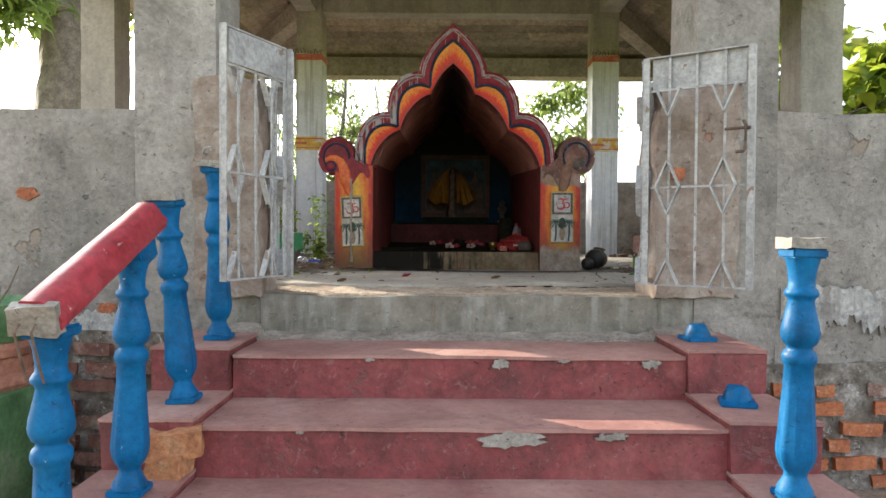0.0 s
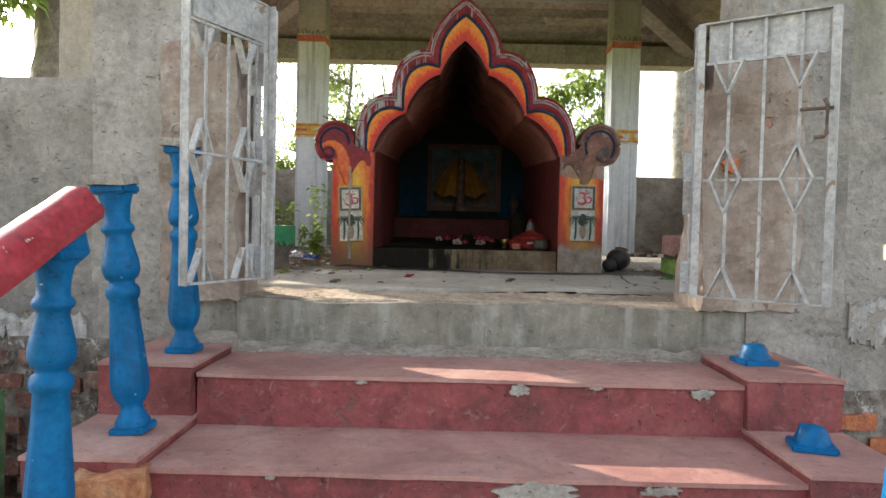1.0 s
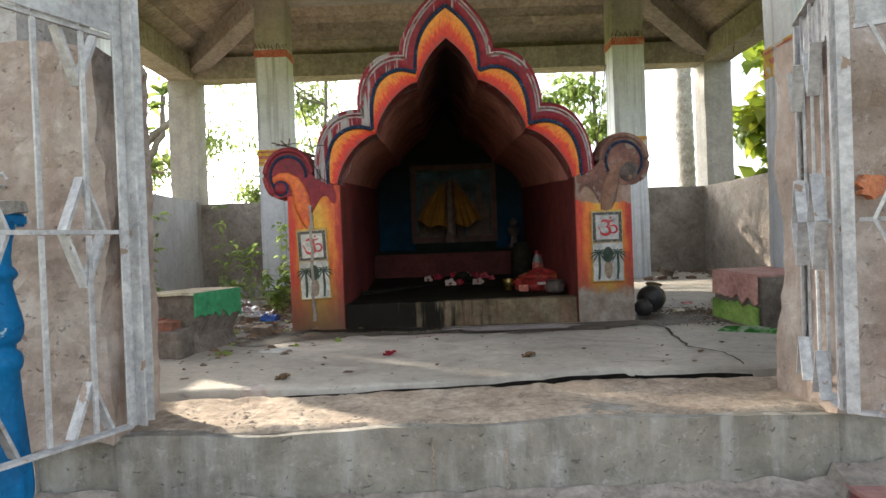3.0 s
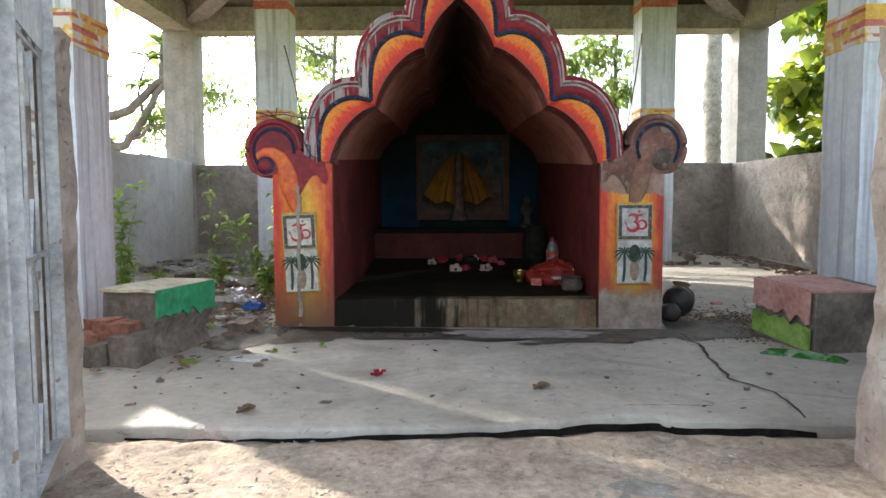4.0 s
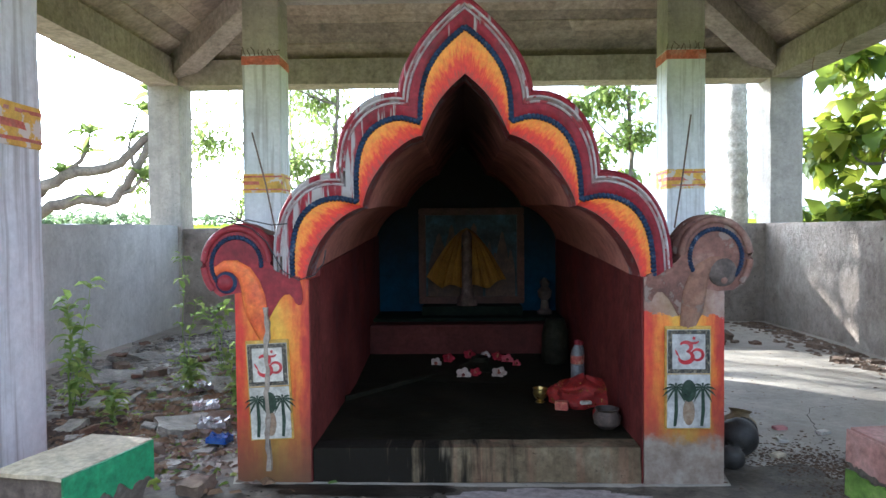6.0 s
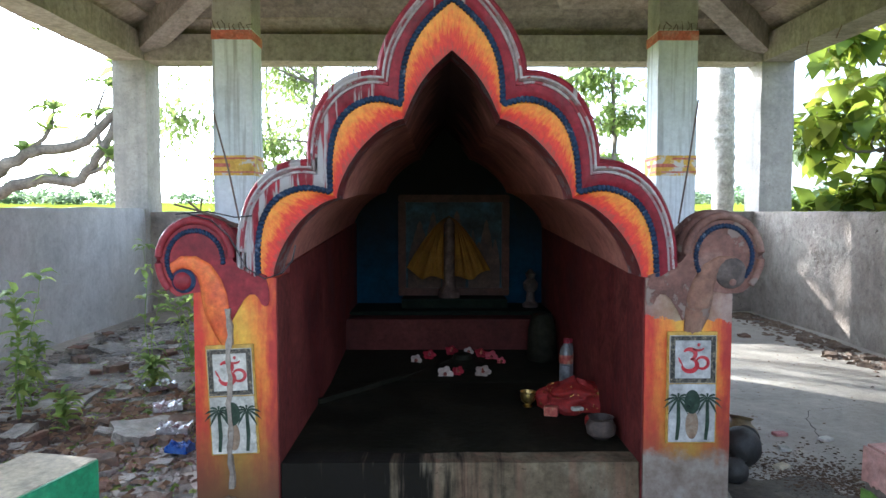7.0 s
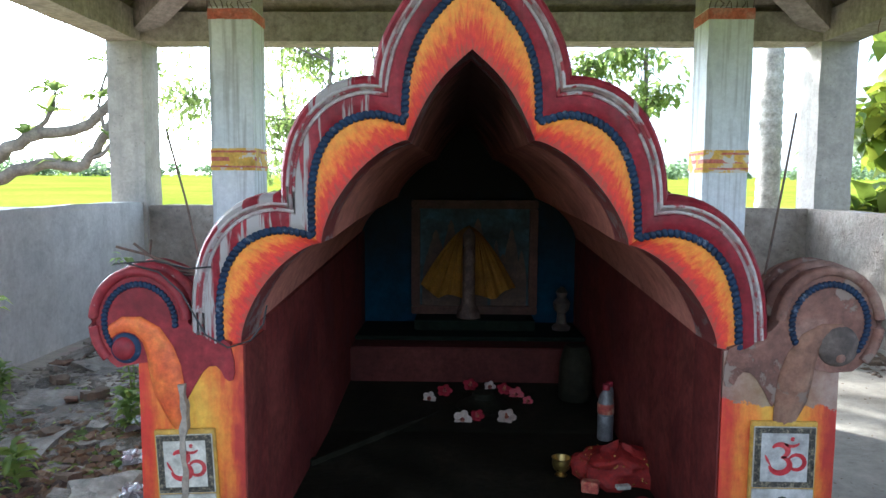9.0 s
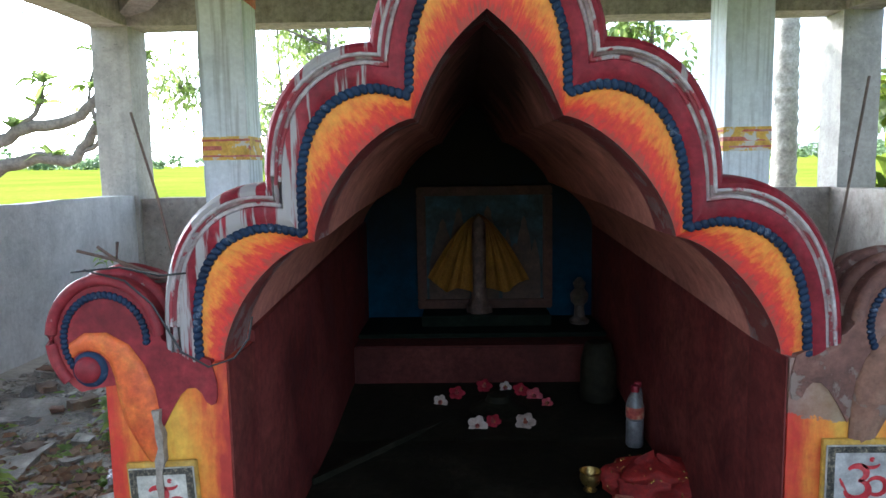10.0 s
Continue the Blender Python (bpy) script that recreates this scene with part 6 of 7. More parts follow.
for k in range(14):
    x, y = random.uniform(-0.9, 1.6), random.uniform(3.95, 5.2)
    fallen_leaf(x, y, random.uniform(0.012, 0.024), random.uniform(0, 360))
fallen_leaf(0.32, 4.2, 0.06, 20)
fallen_leaf(-0.23, 4.38, 0.055, 70, PETAL_R, "wilted dark red flower on the floor")
fallen_leaf(-0.58, 3.98, 0.06, 30)
WHITE_SPILL = surface("white_lime_spill", (0.5, 0.5, 0.48), (0.6, 0.6, 0.58), (0.66, 0.66, 0.64), 20, 60, 0.7, 0.2)
bm = bmesh.new()
cv = [bm.verts.new((0.085 * math.cos(a) * (1 + 0.25 * noise.noise(Vector((math.cos(a) * 2, math.sin(a) * 2, 1)))), 0.06 * math.sin(a) * (1 + 0.3 * noise.noise(Vector((math.cos(a) * 3, math.sin(a) * 3, 5)))), 0.0)) for a in [i * math.pi / 24 for i in range(48)]]
bm.faces.new(cv)
ext = bmesh.ops.extrude_face_region(bm, geom=bm.faces[:])
for q in ext["geom"]:
    if isinstance(q, bmesh.types.BMVert):
        q.co.z += 0.005
        q.co.x *= 0.85
        q.co.y *= 0.85
one("lime_spill", bm, WHITE_SPILL, "white lime powder spilt on the floor", "spill", pose(-0.76, 4.66, floor_h(-0.76, 4.66) + 0.001))

# ---- rubble, litter and weeds ----
R_GREY = surface("rubble_grey", (0.08, 0.07, 0.058), (0.25, 0.225, 0.19), (0.48, 0.45, 0.4), 9, 40, 0.4, 0.8, mott=0.5, mott_scale=14)
R_BROWN = surface("rubble_brown", (0.09, 0.065, 0.045), (0.17, 0.12, 0.085), (0.26, 0.2, 0.15), 6, 40, 0.8, 0.6)
R_BRICK = surface("dirty_brick", (0.1, 0.06, 0.042), (0.19, 0.11, 0.075), (0.27, 0.19, 0.14), 7, 50, 0.95, 0.6)
kinds = [rubble_mesh("rubble_piece", 0.16, 0.11, 0.05, R_GREY, 1, 0.028), rubble_mesh("rubble_piece", 0.15, 0.12, 0.07, R_BROWN, 2, 0.04), rubble_mesh("rubble_piece", 0.12, 0.1, 0.055, R_BRICK, 3, 0.035),
         rubble_mesh("rubble_piece", 0.24, 0.17, 0.03, R_GREY, 4, 0.028), rubble_mesh("rubble_piece", 0.09, 0.07, 0.045, R_GREY, 5, 0.03)]
words = ["grey slab of broken cement among rubble", "brown lump of old masonry among rubble", "broken red brick among rubble", "flat slab of broken cement among rubble", "small grey stone among rubble"]

def lay_rubble(x, y, k, a, tilt=0.0, z=0.0, size=1.0):
    ob = new("rubble_piece", kinds[k])
    s = (0.4 + 0.5 * abs(math.sin(x * 37 + y * 19))) * size
    ob.matrix_basis = pose(x, y, floor_h(x, y) - 0.012 + z, tilt, tilt * 0.6, a) @ Matrix.Diagonal((s, s * 1.1, s * 0.8, 1))
    tagged(ob, words[k], "rubble", "rubble heap")

rnd = random.Random(7)
EARTH_WET = surface("damp_earth", (0.035, 0.028, 0.02), (0.11, 0.09, 0.068), (0.32, 0.29, 0.25), 5.5, 30, 0.3, 1.0, mott=0.6, mott_scale=13, pits=0.6)
bm = bmesh.new()
sheet(bm, 60, 90, lambda u, v: (-2.88 + 1.95 * u, 5.35 + 4.4 * v, floor_h(-2.88 + 1.95 * u, 5.35 + 4.4 * v) - 0.012 + 0.05 * max(0.0, noise.noise(Vector((u * 5, v * 9, 2))) * 0.7 + noise.noise(Vector((u * 17, v * 30, 5))) * 0.3 + 0.25) * min(1.0, 6 * u, 6 * (1 - u) + 0.2, 5 * v, 6 * (1 - v))), FZ - 0.05)
one("earth_mound", bm, EARTH_WET, "damp brown earth and crumbled cement over the floor", "earth", kind="stuff", smooth=True)
for _ in range(64):
    x, y = rnd.uniform(-2.7, -0.98), rnd.uniform(5.75, 8.9)
    if x > -1.15 and y < 6.0:
        continue
    lay_rubble(x, y, rnd.choice((0, 0, 1, 1, 3, 3, 4, 4, 4, 2)), rnd.uniform(0, 360), rnd.uniform(-14, 14), rnd.uniform(0.0, 0.02))
for _ in range(16):
    lay_rubble(rnd.uniform(-1.5, -0.95), rnd.uniform(5.2, 5.9), rnd.choice((1, 2, 4, 4)), rnd.uniform(0, 360), rnd.uniform(-10, 10))
for x, y, a, t in ((-2.2, 7.2, 15, 6), (-1.75, 7.7, 40, -5), (-2.35, 8.0, 70, 4), (-1.45, 7.0, 20, 8), (-1.95, 6.55, 100, -4), (-1.3, 6.1, 35, 3), (-1.6, 5.75, 60, 2)):
    lay_rubble(x, y, 3, a, t, 0.006, 1.6)
for x, y, k, a in ((2.2, 8.5, 2, 10), (2.38, 8.6, 1, 50), (2.05, 8.45, 2, 80), (2.25, 8.7, 0, 30), (2.5, 8.5, 2, 100)):
    lay_rubble(x, y, k, a)
lay_rubble(2.27, 8.58, 1, 30, 20, 0.06)
for _ in range(30):
    y = rnd.uniform(6.0, 9.6)
    lay_rubble(3.05 - abs(rnd.gauss(0, 0.1)), y, rnd.choice((1, 4, 4, 1)), rnd.uniform(0, 360), rnd.uniform(-15, 15), 0.0, 0.75)

def leaf_material(name, a, b, c, through_col):
    m, n, l, bs = nodes_of(name)
    geo = n.new("ShaderNodeNewGeometry")
    r = ramp_node(n, [(0.0, a), (0.5, b), (1.0, c)])
    l.new(geo.outputs["Random Per Island"], r.inputs[0])
    l.new(r.outputs[0], bs.inputs["Base Color"])
    bs.inputs["Roughness"].default_value = 0.5
    tr = n.new("ShaderNodeBsdfTranslucent")
    k = mix_node(n, l, 0.5, r.outputs[0], through_col)
    l.new(k, tr.inputs["Color"])
    mx = n.new("ShaderNodeMixShader")
    mx.inputs[0].default_value = 0.6
    l.new(bs.outputs[0], mx.inputs[1])
    l.new(tr.outputs[0], mx.inputs[2])
    l.new(mx.outputs[0], n["Material Output"].inputs["Surface"])
    return m


WEED = leaf_material("weed_leaf", (0.1, 0.18, 0.045), (0.19, 0.3, 0.07), (0.4, 0.46, 0.12), (0.55, 0.7, 0.2))


CLOD = surface("dark_clod", (0.03, 0.02, 0.014), (0.07, 0.045, 0.032), (0.13, 0.09, 0.065), 12, 50, 0.9, 0.7)
CHAFF = surface("brown_chaff", (0.06, 0.04, 0.025), (0.12, 0.08, 0.05), (0.2, 0.14, 0.09), 20, 60, 0.9, 0.3)
R_SAND = surface("sandy_crumbs", (0.22, 0.18, 0.14), (0.33, 0.28, 0.23), (0.4, 0.35, 0.3), 6, 40, 0.95, 0.6)


def litter(name, n, area, size, mt, label, seed, lift=0.0):
    """Countless small chips, twigs and leaves strewn over a stretch of floor."""
    r = random.Random(seed)
    verts, faces = [], []
    for _ in range(n):
        x, y = area(r)
        z = (floor_h(x, y) if lift > -0.1 else FZ) + lift + 0.001
        s, a = r.uniform(*size), r.uniform(0, 6.28)
        el, th = r.uniform(0.3, 1.0), r.uniform(0.2, 0.6) * s
        i = len(verts)
        for dx, dy, dz in ((-1, -el, 0), (1, -el, 0), (1, el, 0), (-1, el, 0), (-0.6, 0, th / s), (0.7, 0.1, th / s)):
            verts.append((x + s * (dx * math.cos(a) - dy * math.sin(a)), y + s * (dx * math.sin(a) + dy * math.cos(a)), z + s * dz))
        faces += [(i, i + 1, i + 5, i + 4), (i + 2, i + 3, i + 4, i + 5), (i + 1, i + 2, i + 5), (i + 3, i, i + 4)]
    me = bpy.data.meshes.new(name)
    me.from_pydata(verts, [], faces)
    me.materials.append(mt)
    tagged(new(name, me), label, name.replace("_", " "), kind="stuff")


litter("gravel", 5200, lambda r: (r.uniform(-2.75, -0.95), r.uniform(5.3, 9.2)), (0.006, 0.03), R_GREY, "loose grey gravel and cement chips on the floor", 1)
litter("dirt", 5200, lambda r: (r.gauss(-1.5, 0.4), r.gauss(6.4, 0.8)), (0.006, 0.022), R_BROWN, "brown dirt and brick chips on the floor", 2)
litter("clods", 420, lambda r: (r.gauss(-1.95, 0.16), r.gauss(5.95, 0.18)), (0.012, 0.034), CLOD, "dark brown clods of earth on the floor", 12, 0.012)
litter("dry_leaves", 900, lambda r: (r.gauss(-1.45, 0.35), r.gauss(6.1, 0.6)), (0.012, 0.032), DRY, "dry brown leaves and twigs over the rubble", 13, 0.012)
litter("leaf_litter", 3200, lambda r: (r.gauss(1.47, 0.16), r.gauss(5.4, 0.2)), (0.002, 0.008), CHAFF, "dry leaf litter and twigs beside the shrine", 3)
litter("wall_debris", 1600, lambda r: (3.12 - abs(r.gauss(0, 0.16)), r.uniform(5.2, 9.8)), (0.006, 0.03), R_BROWN, "crumbled plaster and leaves along the wall", 4)
litter("green_scraps", 1500, lambda r: (r.gauss(-1.45, 0.45), r.gauss(6.7, 0.7)), (0.012, 0.035), WEED, "green leaf scraps strewn over the rubble", 7)
litter("sill_crumbs", 700, lambda r: (r.uniform(-0.85, 1.02), 3.76 - abs(r.gauss(0, 0.05))), (0.004, 0.016), R_SAND, "crumbled sandy cement along the broken floor edge", 8, -0.03)
litter("sill_grit", 900, lambda r: (r.uniform(-0.86, 1.02), r.uniform(3.38, 3.8)), (0.002, 0.008), R_SAND, "sandy grit on the sill", 9, -0.024)
litter("step_dust", 500, lambda r: (r.uniform(-0.85, 1.0), 3.34 - abs(r.gauss(0, 0.05))), (0.003, 0.011), R_SAND, "crumbled cement lying on the top step", 10, NOSE[0][1] - FZ)
litter("floor_grit", 800, lambda r: (r.uniform(-1.4, 3.0), r.uniform(3.95, 9.5)), (0.002, 0.007), DRY, "grit and bits strewn over the floor", 5)
litter("dark_crumbs", 500, lambda r: (r.uniform(-0.75, 1.2), 5.22 - abs(r.gauss(0, 0.07))), (0.002, 0.007), SOOT, "black oily crumbs along the foot of the shrine", 6)

# shiny wrappers
FOIL = surface("foil_wrapper", (0.4, 0.4, 0.42), (0.6, 0.6, 0.62), (0.7, 0.7, 0.72), 14, 40, 0.25, 0.5, metal=0.7)
BLUE_FOIL = surface("blue_wrapper", (0.02, 0.05, 0.2), (0.03, 0.1, 0.4), (0.1, 0.2, 0.5), 14, 40, 0.3, 0.5)
for x, y, s, mt, lb in ((-1.18, 6.05, 0.07, FOIL, "crumpled silver wrapper among rubble"), (-1.35, 6.4, 0.07, FOIL, "torn plastic sheet scrap among rubble"), (-1.06, 5.78, 0.05, BLUE_FOIL, "crumpled blue wrapper beside the shrine"), (-1.55, 6.8, 0.08, FOIL, "crumpled silver wrapper among rubble")):
    bm = bmesh.new()
    sheet(bm, 8, 8, lambda u, v: (s * (u - 0.5) * 2, s * (v - 0.5) * 1.4, 0.03 + 0.03 * noise.noise(Vector((u * 5 + x * 9, v * 5, y)))), 0.0)
    one("wrapper", bm, mt, lb, "wrapper", pose(x, y, floor_h(x, y) + 0.02, 0, 0, 60 * y), "litter wrappers")


TEAK = leaf_material("broad_leaf", (0.035, 0.08, 0.02), (0.1, 0.17, 0.022), (0.3, 0.28, 0.035), (0.42, 0.5, 0.05))
SMALL = leaf_material("small_leaf", (0.07, 0.12, 0.035), (0.12, 0.19, 0.045), (0.22, 0.28, 0.07), (0.42, 0.5, 0.16))
BARK = surface("grey_bark", (0.1, 0.08, 0.065), (0.17, 0.145, 0.12), (0.25, 0.22, 0.19), 5, 30, 0.95, 0.8)


def leaves(name, spots, size, mt, parent, label="", wide=0.4, seed=1, droop=0.3):
    """Many small leaves, each bent along its midrib, at given spots."""
    r = random.Random(seed)
    verts, faces = [], []
    for p, d in spots:
        s = r.uniform(*size)
        d = (Vector(d) + Vector((r.uniform(-.6, .6), r.uniform(-.6, .6), r.uniform(-.6, .5)))).normalized()
        side = d.cross(Vector((r.uniform(-.4, .4), r.uniform(-.4, .4), 1))).normalized()
        up = side.cross(d)
        i = len(verts)
        for t, w, lift in ((0, 0.05, 0), (0.3, 0.9, 0.05), (0.65, 0.8, 0.02), (1.0, 0.04, -droop)):
            c = Vector(p) + d * s * t + up * s * lift
            verts += [c - side * s * wide * w * 0.5 + up * s * 0.08 * w, c, c + side * s * wide * w * 0.5 + up * s * 0.08 * w]
        for k in range(3):
            for j in range(2):
                a = i + k * 3 + j
                faces.append((a, a + 1, a + 4, a + 3))
    me = bpy.data.meshes.new(name)
    me.from_pydata(verts, [], faces)
    me.materials.append(mt)
    me.shade_smooth()
    ob = new(name, me)
    ob.parent = parent
    if label:
        ob["label"] = label
    return ob


def weed(x, y, h, n, seed, label="leggy green weed growing out of the rubble"):
    r = random.Random(seed)
    w = thing("weed", label, "weed", pose(x, y, floor_h(x, y) - 0.01), "weeds in the rubble")
    spots = []
    for k in range(n):
        a, lean = r.uniform(0, 6.28), r.uniform(0.02, 0.18)
        hh = h * r.uniform(0.6, 1.0)
        pts = [Vector((lean * hh * t * math.cos(a) + 0.01 * math.sin(t * 9 + k), lean * hh * t * math.sin(a), hh * t)) for t in [i / 7 for i in range(8)]]
        bm = bmesh.new()
        tube(bm, pts, [0.004 * (1 - 0.7 * i / 7) for i in range(8)], 5)
        part("stem", bm, WEED, w)
        for i in range(2, 8):
            for q in range(2 + (i > 4) if i < 7 else 7):
                b = r.uniform(0, 6.28)
                spots.append((pts[i] + Vector((0, 0, r.uniform(-0.03, 0.03))), (math.cos(b), math.sin(b), 0.3)))
    leaves("leaves", spots, (0.045, 0.11), WEED, w, seed=seed, wide=0.5)


weed(-2.02, 6.26, 0.78, 4, 1)
weed(-1.8, 7.25, 0.82, 2, 2)
weed(-1.62, 7.45, 0.6, 3, 3)
weed(-1.42, 7.9, 0.85, 3, 4)
weed(-1.35, 6.9, 0.28, 2, 5, "low green weed spreading over the rubble")
weed(-1.55, 6.75, 0.2, 3, 6, "low green weed spreading over the rubble")
weed(-2.3, 6.9, 0.3, 2, 7, "low green weed spreading over the rubble")
weed(-1.7, 6.1, 0.25, 2, 9, "low green weed spreading over the rubble")
weed(-2.1, 6.5, 0.35, 2, 10, "low green weed spreading over the rubble")
weed(-1.3, 7.3, 0.3, 3, 11, "low green weed spreading over the rubble")
weed(-1.15, 6.4, 0.22, 3, 8, "low green weed spreading over the rubble")


# ---- trees outside ----
def limb(bm, a, b, r0, r1, bend, seed, n=8):
    pts = []
    for i in range(n + 1):
        t = i / n
        p = Vector(a).lerp(Vector(b), t) + noise.noise_vector(Vector((t * 2.2 + seed, seed, 0))) * bend * math.sin(math.pi * min(1, t * 1.0 + 0.0))
        pts.append(p)
    tube(bm, pts, [r0 + (r1 - r0) * i / n for i in range(n + 1)], 8)
    return pts


def tree(x, y, h, seed, r0, crown, size, mt, label, wide=0.45, count=14):
    """Trunk, limbs and a crown of separate leaves along twigs. crown: rows of (dx, dy, z, radius, leaves)."""
    r = random.Random(seed)
    tr = thing("tree", label, "tree", pose(x, y, -0.01), "trees behind the pavilion")
    bm = bmesh.new()
    trunk = limb(bm, (0, 0, -0.1), (0.3 * math.sin(seed), 0.2 * math.cos(seed), h), r0, r0 * 0.35, h * 0.06, seed, 12)
    spots = []
    for dx, dy, z, rad, n in crown:
        root = min(trunk, key=lambda p: abs(p.z - z * 0.85))
        tip = Vector((dx, dy, z))
        limb(bm, root, tip, r0 * 0.3, r0 * 0.08, 0.25, seed + z)
        for k in range(max(2, n // count)):
            d = Vector((r.gauss(0, 1), r.gauss(0, 1), r.gauss(0, 0.7))).normalized()
            end = tip + d * rad * r.uniform(0.4, 1.0)
            line = limb(bm, tip, end, r0 * 0.07, r0 * 0.02, rad * 0.2, k + seed, 5)
            for q in range(count):
                p = line[r.randrange(1, 6)]
                spots.append((p + Vector((r.gauss(0, 1), r.gauss(0, 1), r.gauss(0, 1))) * rad * 0.12, (r.uniform(-1, 1), r.uniform(-1, 1), r.uniform(-0.8, 0.3))))
    part("trunk", bm, BARK, tr, smooth=True, angle=60)
    leaves("crown", spots, size, mt, tr, seed=seed, wide=wide)
    return tr


# its highest leaf clusters are added to break up sun on the right wall
tree(-2.6, 16.2, 6.5, 1.0, 0.07, [(-0.6, 0, 3.2, 1.0, 720), (0.5, 0.2, 3.6, 1.0, 720), (-0.2, 0.3, 4.6, 1.3, 720), (-2.0, -0.8, 3.6, 1.1, 560), (-3.0, -1.0, 3.0, 0.8, 420), (0.2, -0.3, 2.4, 0.8, 420), (1.0, 0.0, 2.9, 0.8, 420), (-1.2, 0.0, 2.5, 0.8, 560), (-0.9, 0, 5.8, 1.4, 300), (1.2, 0, 5.6, 1.2, 560), (-2.2, -1.2, 5.4, 1.3, 320), (-1.1, -0.4, 5.4, 1.2, 900), (-1.9, 0.2, 5.7, 1.1, 600), (-0.6, -0.6, 6.2, 1.4, 360)],
     (0.09, 0.17), SMALL, "slender tree with sparse small leaves behind the wall")
for k, (x, y, h) in enumerate(((-1.5, 17.5, 5.0), (-3.4, 18.2, 5.5))):
    tree(x, y, h, 4.0 + k, 0.05, [(-0.4, 0, 2.6, 0.6, 130), (0.4, 0, 3.3, 0.7, 150), (-0.3, 0.1, 4.0, 0.8, 170), (0.3, 0, 4.7, 0.8, 160)], (0.09, 0.17), SMALL, "thin young tree with light leaves behind the wall")
tree(3.4, 17.0, 6.0, 2.3, 0.09, [(-0.6, 0, 3.4, 0.8, 300), (0.3, 0, 3.8, 0.9, 320), (-0.2, 0, 4.7, 1.0, 420), (0.1, 0.2, 2.9, 0.6, 160), (0.3, 0, 5.8, 1.0, 260), (-1.0, 0, 4.4, 0.8, 280)], (0.12, 0.22), SMALL, "young tree with rounded leaves behind the wall", 0.6)
tree(4.75, 10.3, 4.6, 3.1, 0.07, [(-0.7, -0.3, 2.0, 0.55, 150), (-0.2, -0.5, 2.3, 0.6, 165), (-0.6, 0.1, 2.9, 0.6, 170), (0.1, -0.3, 3.3, 0.6, 165), (0.5, -0.8, 2.1, 0.6, 150), (0.7, -1.0, 2.9, 0.7, 165), (-0.5, 0.0, 3.8, 0.6, 150), (0.5, -1.6, 2.5, 0.6, 150), (0.6, -1.8, 3.4, 0.7, 150), (0.1, 0.5, 2.1, 0.6, 150), (0.2, 0.6, 3.0, 0.7, 165), (0.8, -2.6, 2.2, 0.7, 150), (0.9, -3.0, 3.1, 0.7, 150), (0.3, -0.2, 4.4, 0.8, 165)],
     (0.17, 0.32), TEAK, "broad-leaved sapling with yellow green leaves beside the wall", 0.78, 11)

# old tree with bare crooked branches
old = thing("tree", "old tree with thick trunk, crooked bare branches and added unseen crown", "tree", pose(-7.7, 13.6, -0.01), "trees behind the pavilion")
bm = bmesh.new()
r = random.Random(5)
spots = []
limb(bm, (0, 0, -0.2), (0.2, 0.3, 7.0), 0.5, 0.4, 0.15, 2, 12)
for pts, r0 in (([(0.1, -0.1, 1.6), (0.8, -0.7, 2.05), (1.53, -1, 2.2), (2.2, -1, 2.42), (2.8, -1, 2.42), (3.08, -1, 2.85), (3.35, -1, 3.3), (3.4, -1, 3.9)], 0.11),
                ([(0.1, -0.1, 1.9), (0.9, -0.7, 2.3), (1.53, -1, 2.45), (2.05, -1, 2.78), (2.85, -1, 2.95), (3.35, -1, 3.4), (3.7, -1, 3.6)], 0.12),
                ([(2.05, -1, 2.78), (2.4, -1.05, 3.1), (2.5, -1.1, 3.35)], 0.04), ([(2.8, -1, 2.42), (3.2, -1.05, 2.7), (3.5, -1.1, 2.75)], 0.035), ([(3.08, -1, 2.85), (3.0, -1, 3.3), (3.2, -1, 3.7)], 0.03)):
    fine = []
    for p, q in zip(pts, pts[1:]):
        for k in range(4):
            fine.append(Vector(p).lerp(Vector(q), k / 4) + noise.noise_vector(Vector(p) + Vector((k, 0, 0))) * 0.07)
    fine.append(Vector(pts[-1]))
    tube(bm, fine, [r0 * (1 - 0.65 * i / len(fine)) for i in range(len(fine))], 8)
    for _ in range(12):
        a = r.uniform(0, 6.28)
        spots.append((fine[-1], (math.cos(a), math.sin(a), 0.5)))
    for _ in range(10):
        a = r.uniform(0, 6.28)
        spots.append((fine[len(fine) // 2], (math.cos(a), math.sin(a), 0.6)))
# leaf clusters out of view, added to keep the sun off the floor
for cx, cy, cz, rad, n in ((-0.8, -0.9, 6.5, 0.9, 500), (-1.7, -0.1, 6.9, 0.9, 400), (-0.8, -0.9, 5.5, 0.9, 650), (-1.7, -0.1, 5.9, 0.9, 600), (0.1, -1.6, 5.3, 0.85, 600), (-2.6, 0.7, 6.3, 0.9, 550), (-0.4, 0.2, 6.3, 1.5, 700), (0.6, 0.9, 6.5, 1.6, 650), (-1.7, 1.2, 6.6, 1.5, 550), (1.7, 1.7, 6.4, 1.6, 650), (2.6, 2.8, 6.6, 1.6, 550)):
    limb(bm, (0.4, 0.2, 5.6), (cx, cy, cz), 0.14, 0.04, 0.3, cz)
    for _ in range(n):
        d = Vector((r.gauss(0, 1), r.gauss(0, 1), r.gauss(0, 0.6)))
        spots.append((Vector((cx, cy, cz)) + d.normalized() * rad * r.uniform(0.2, 1.0), (r.uniform(-1, 1), r.uniform(-1, 1), 0)))
part("trunk", bm, BARK, old, smooth=True, angle=60)
leaves("crown", spots, (0.2, 0.38), SMALL, old, seed=9, wide=0.4)

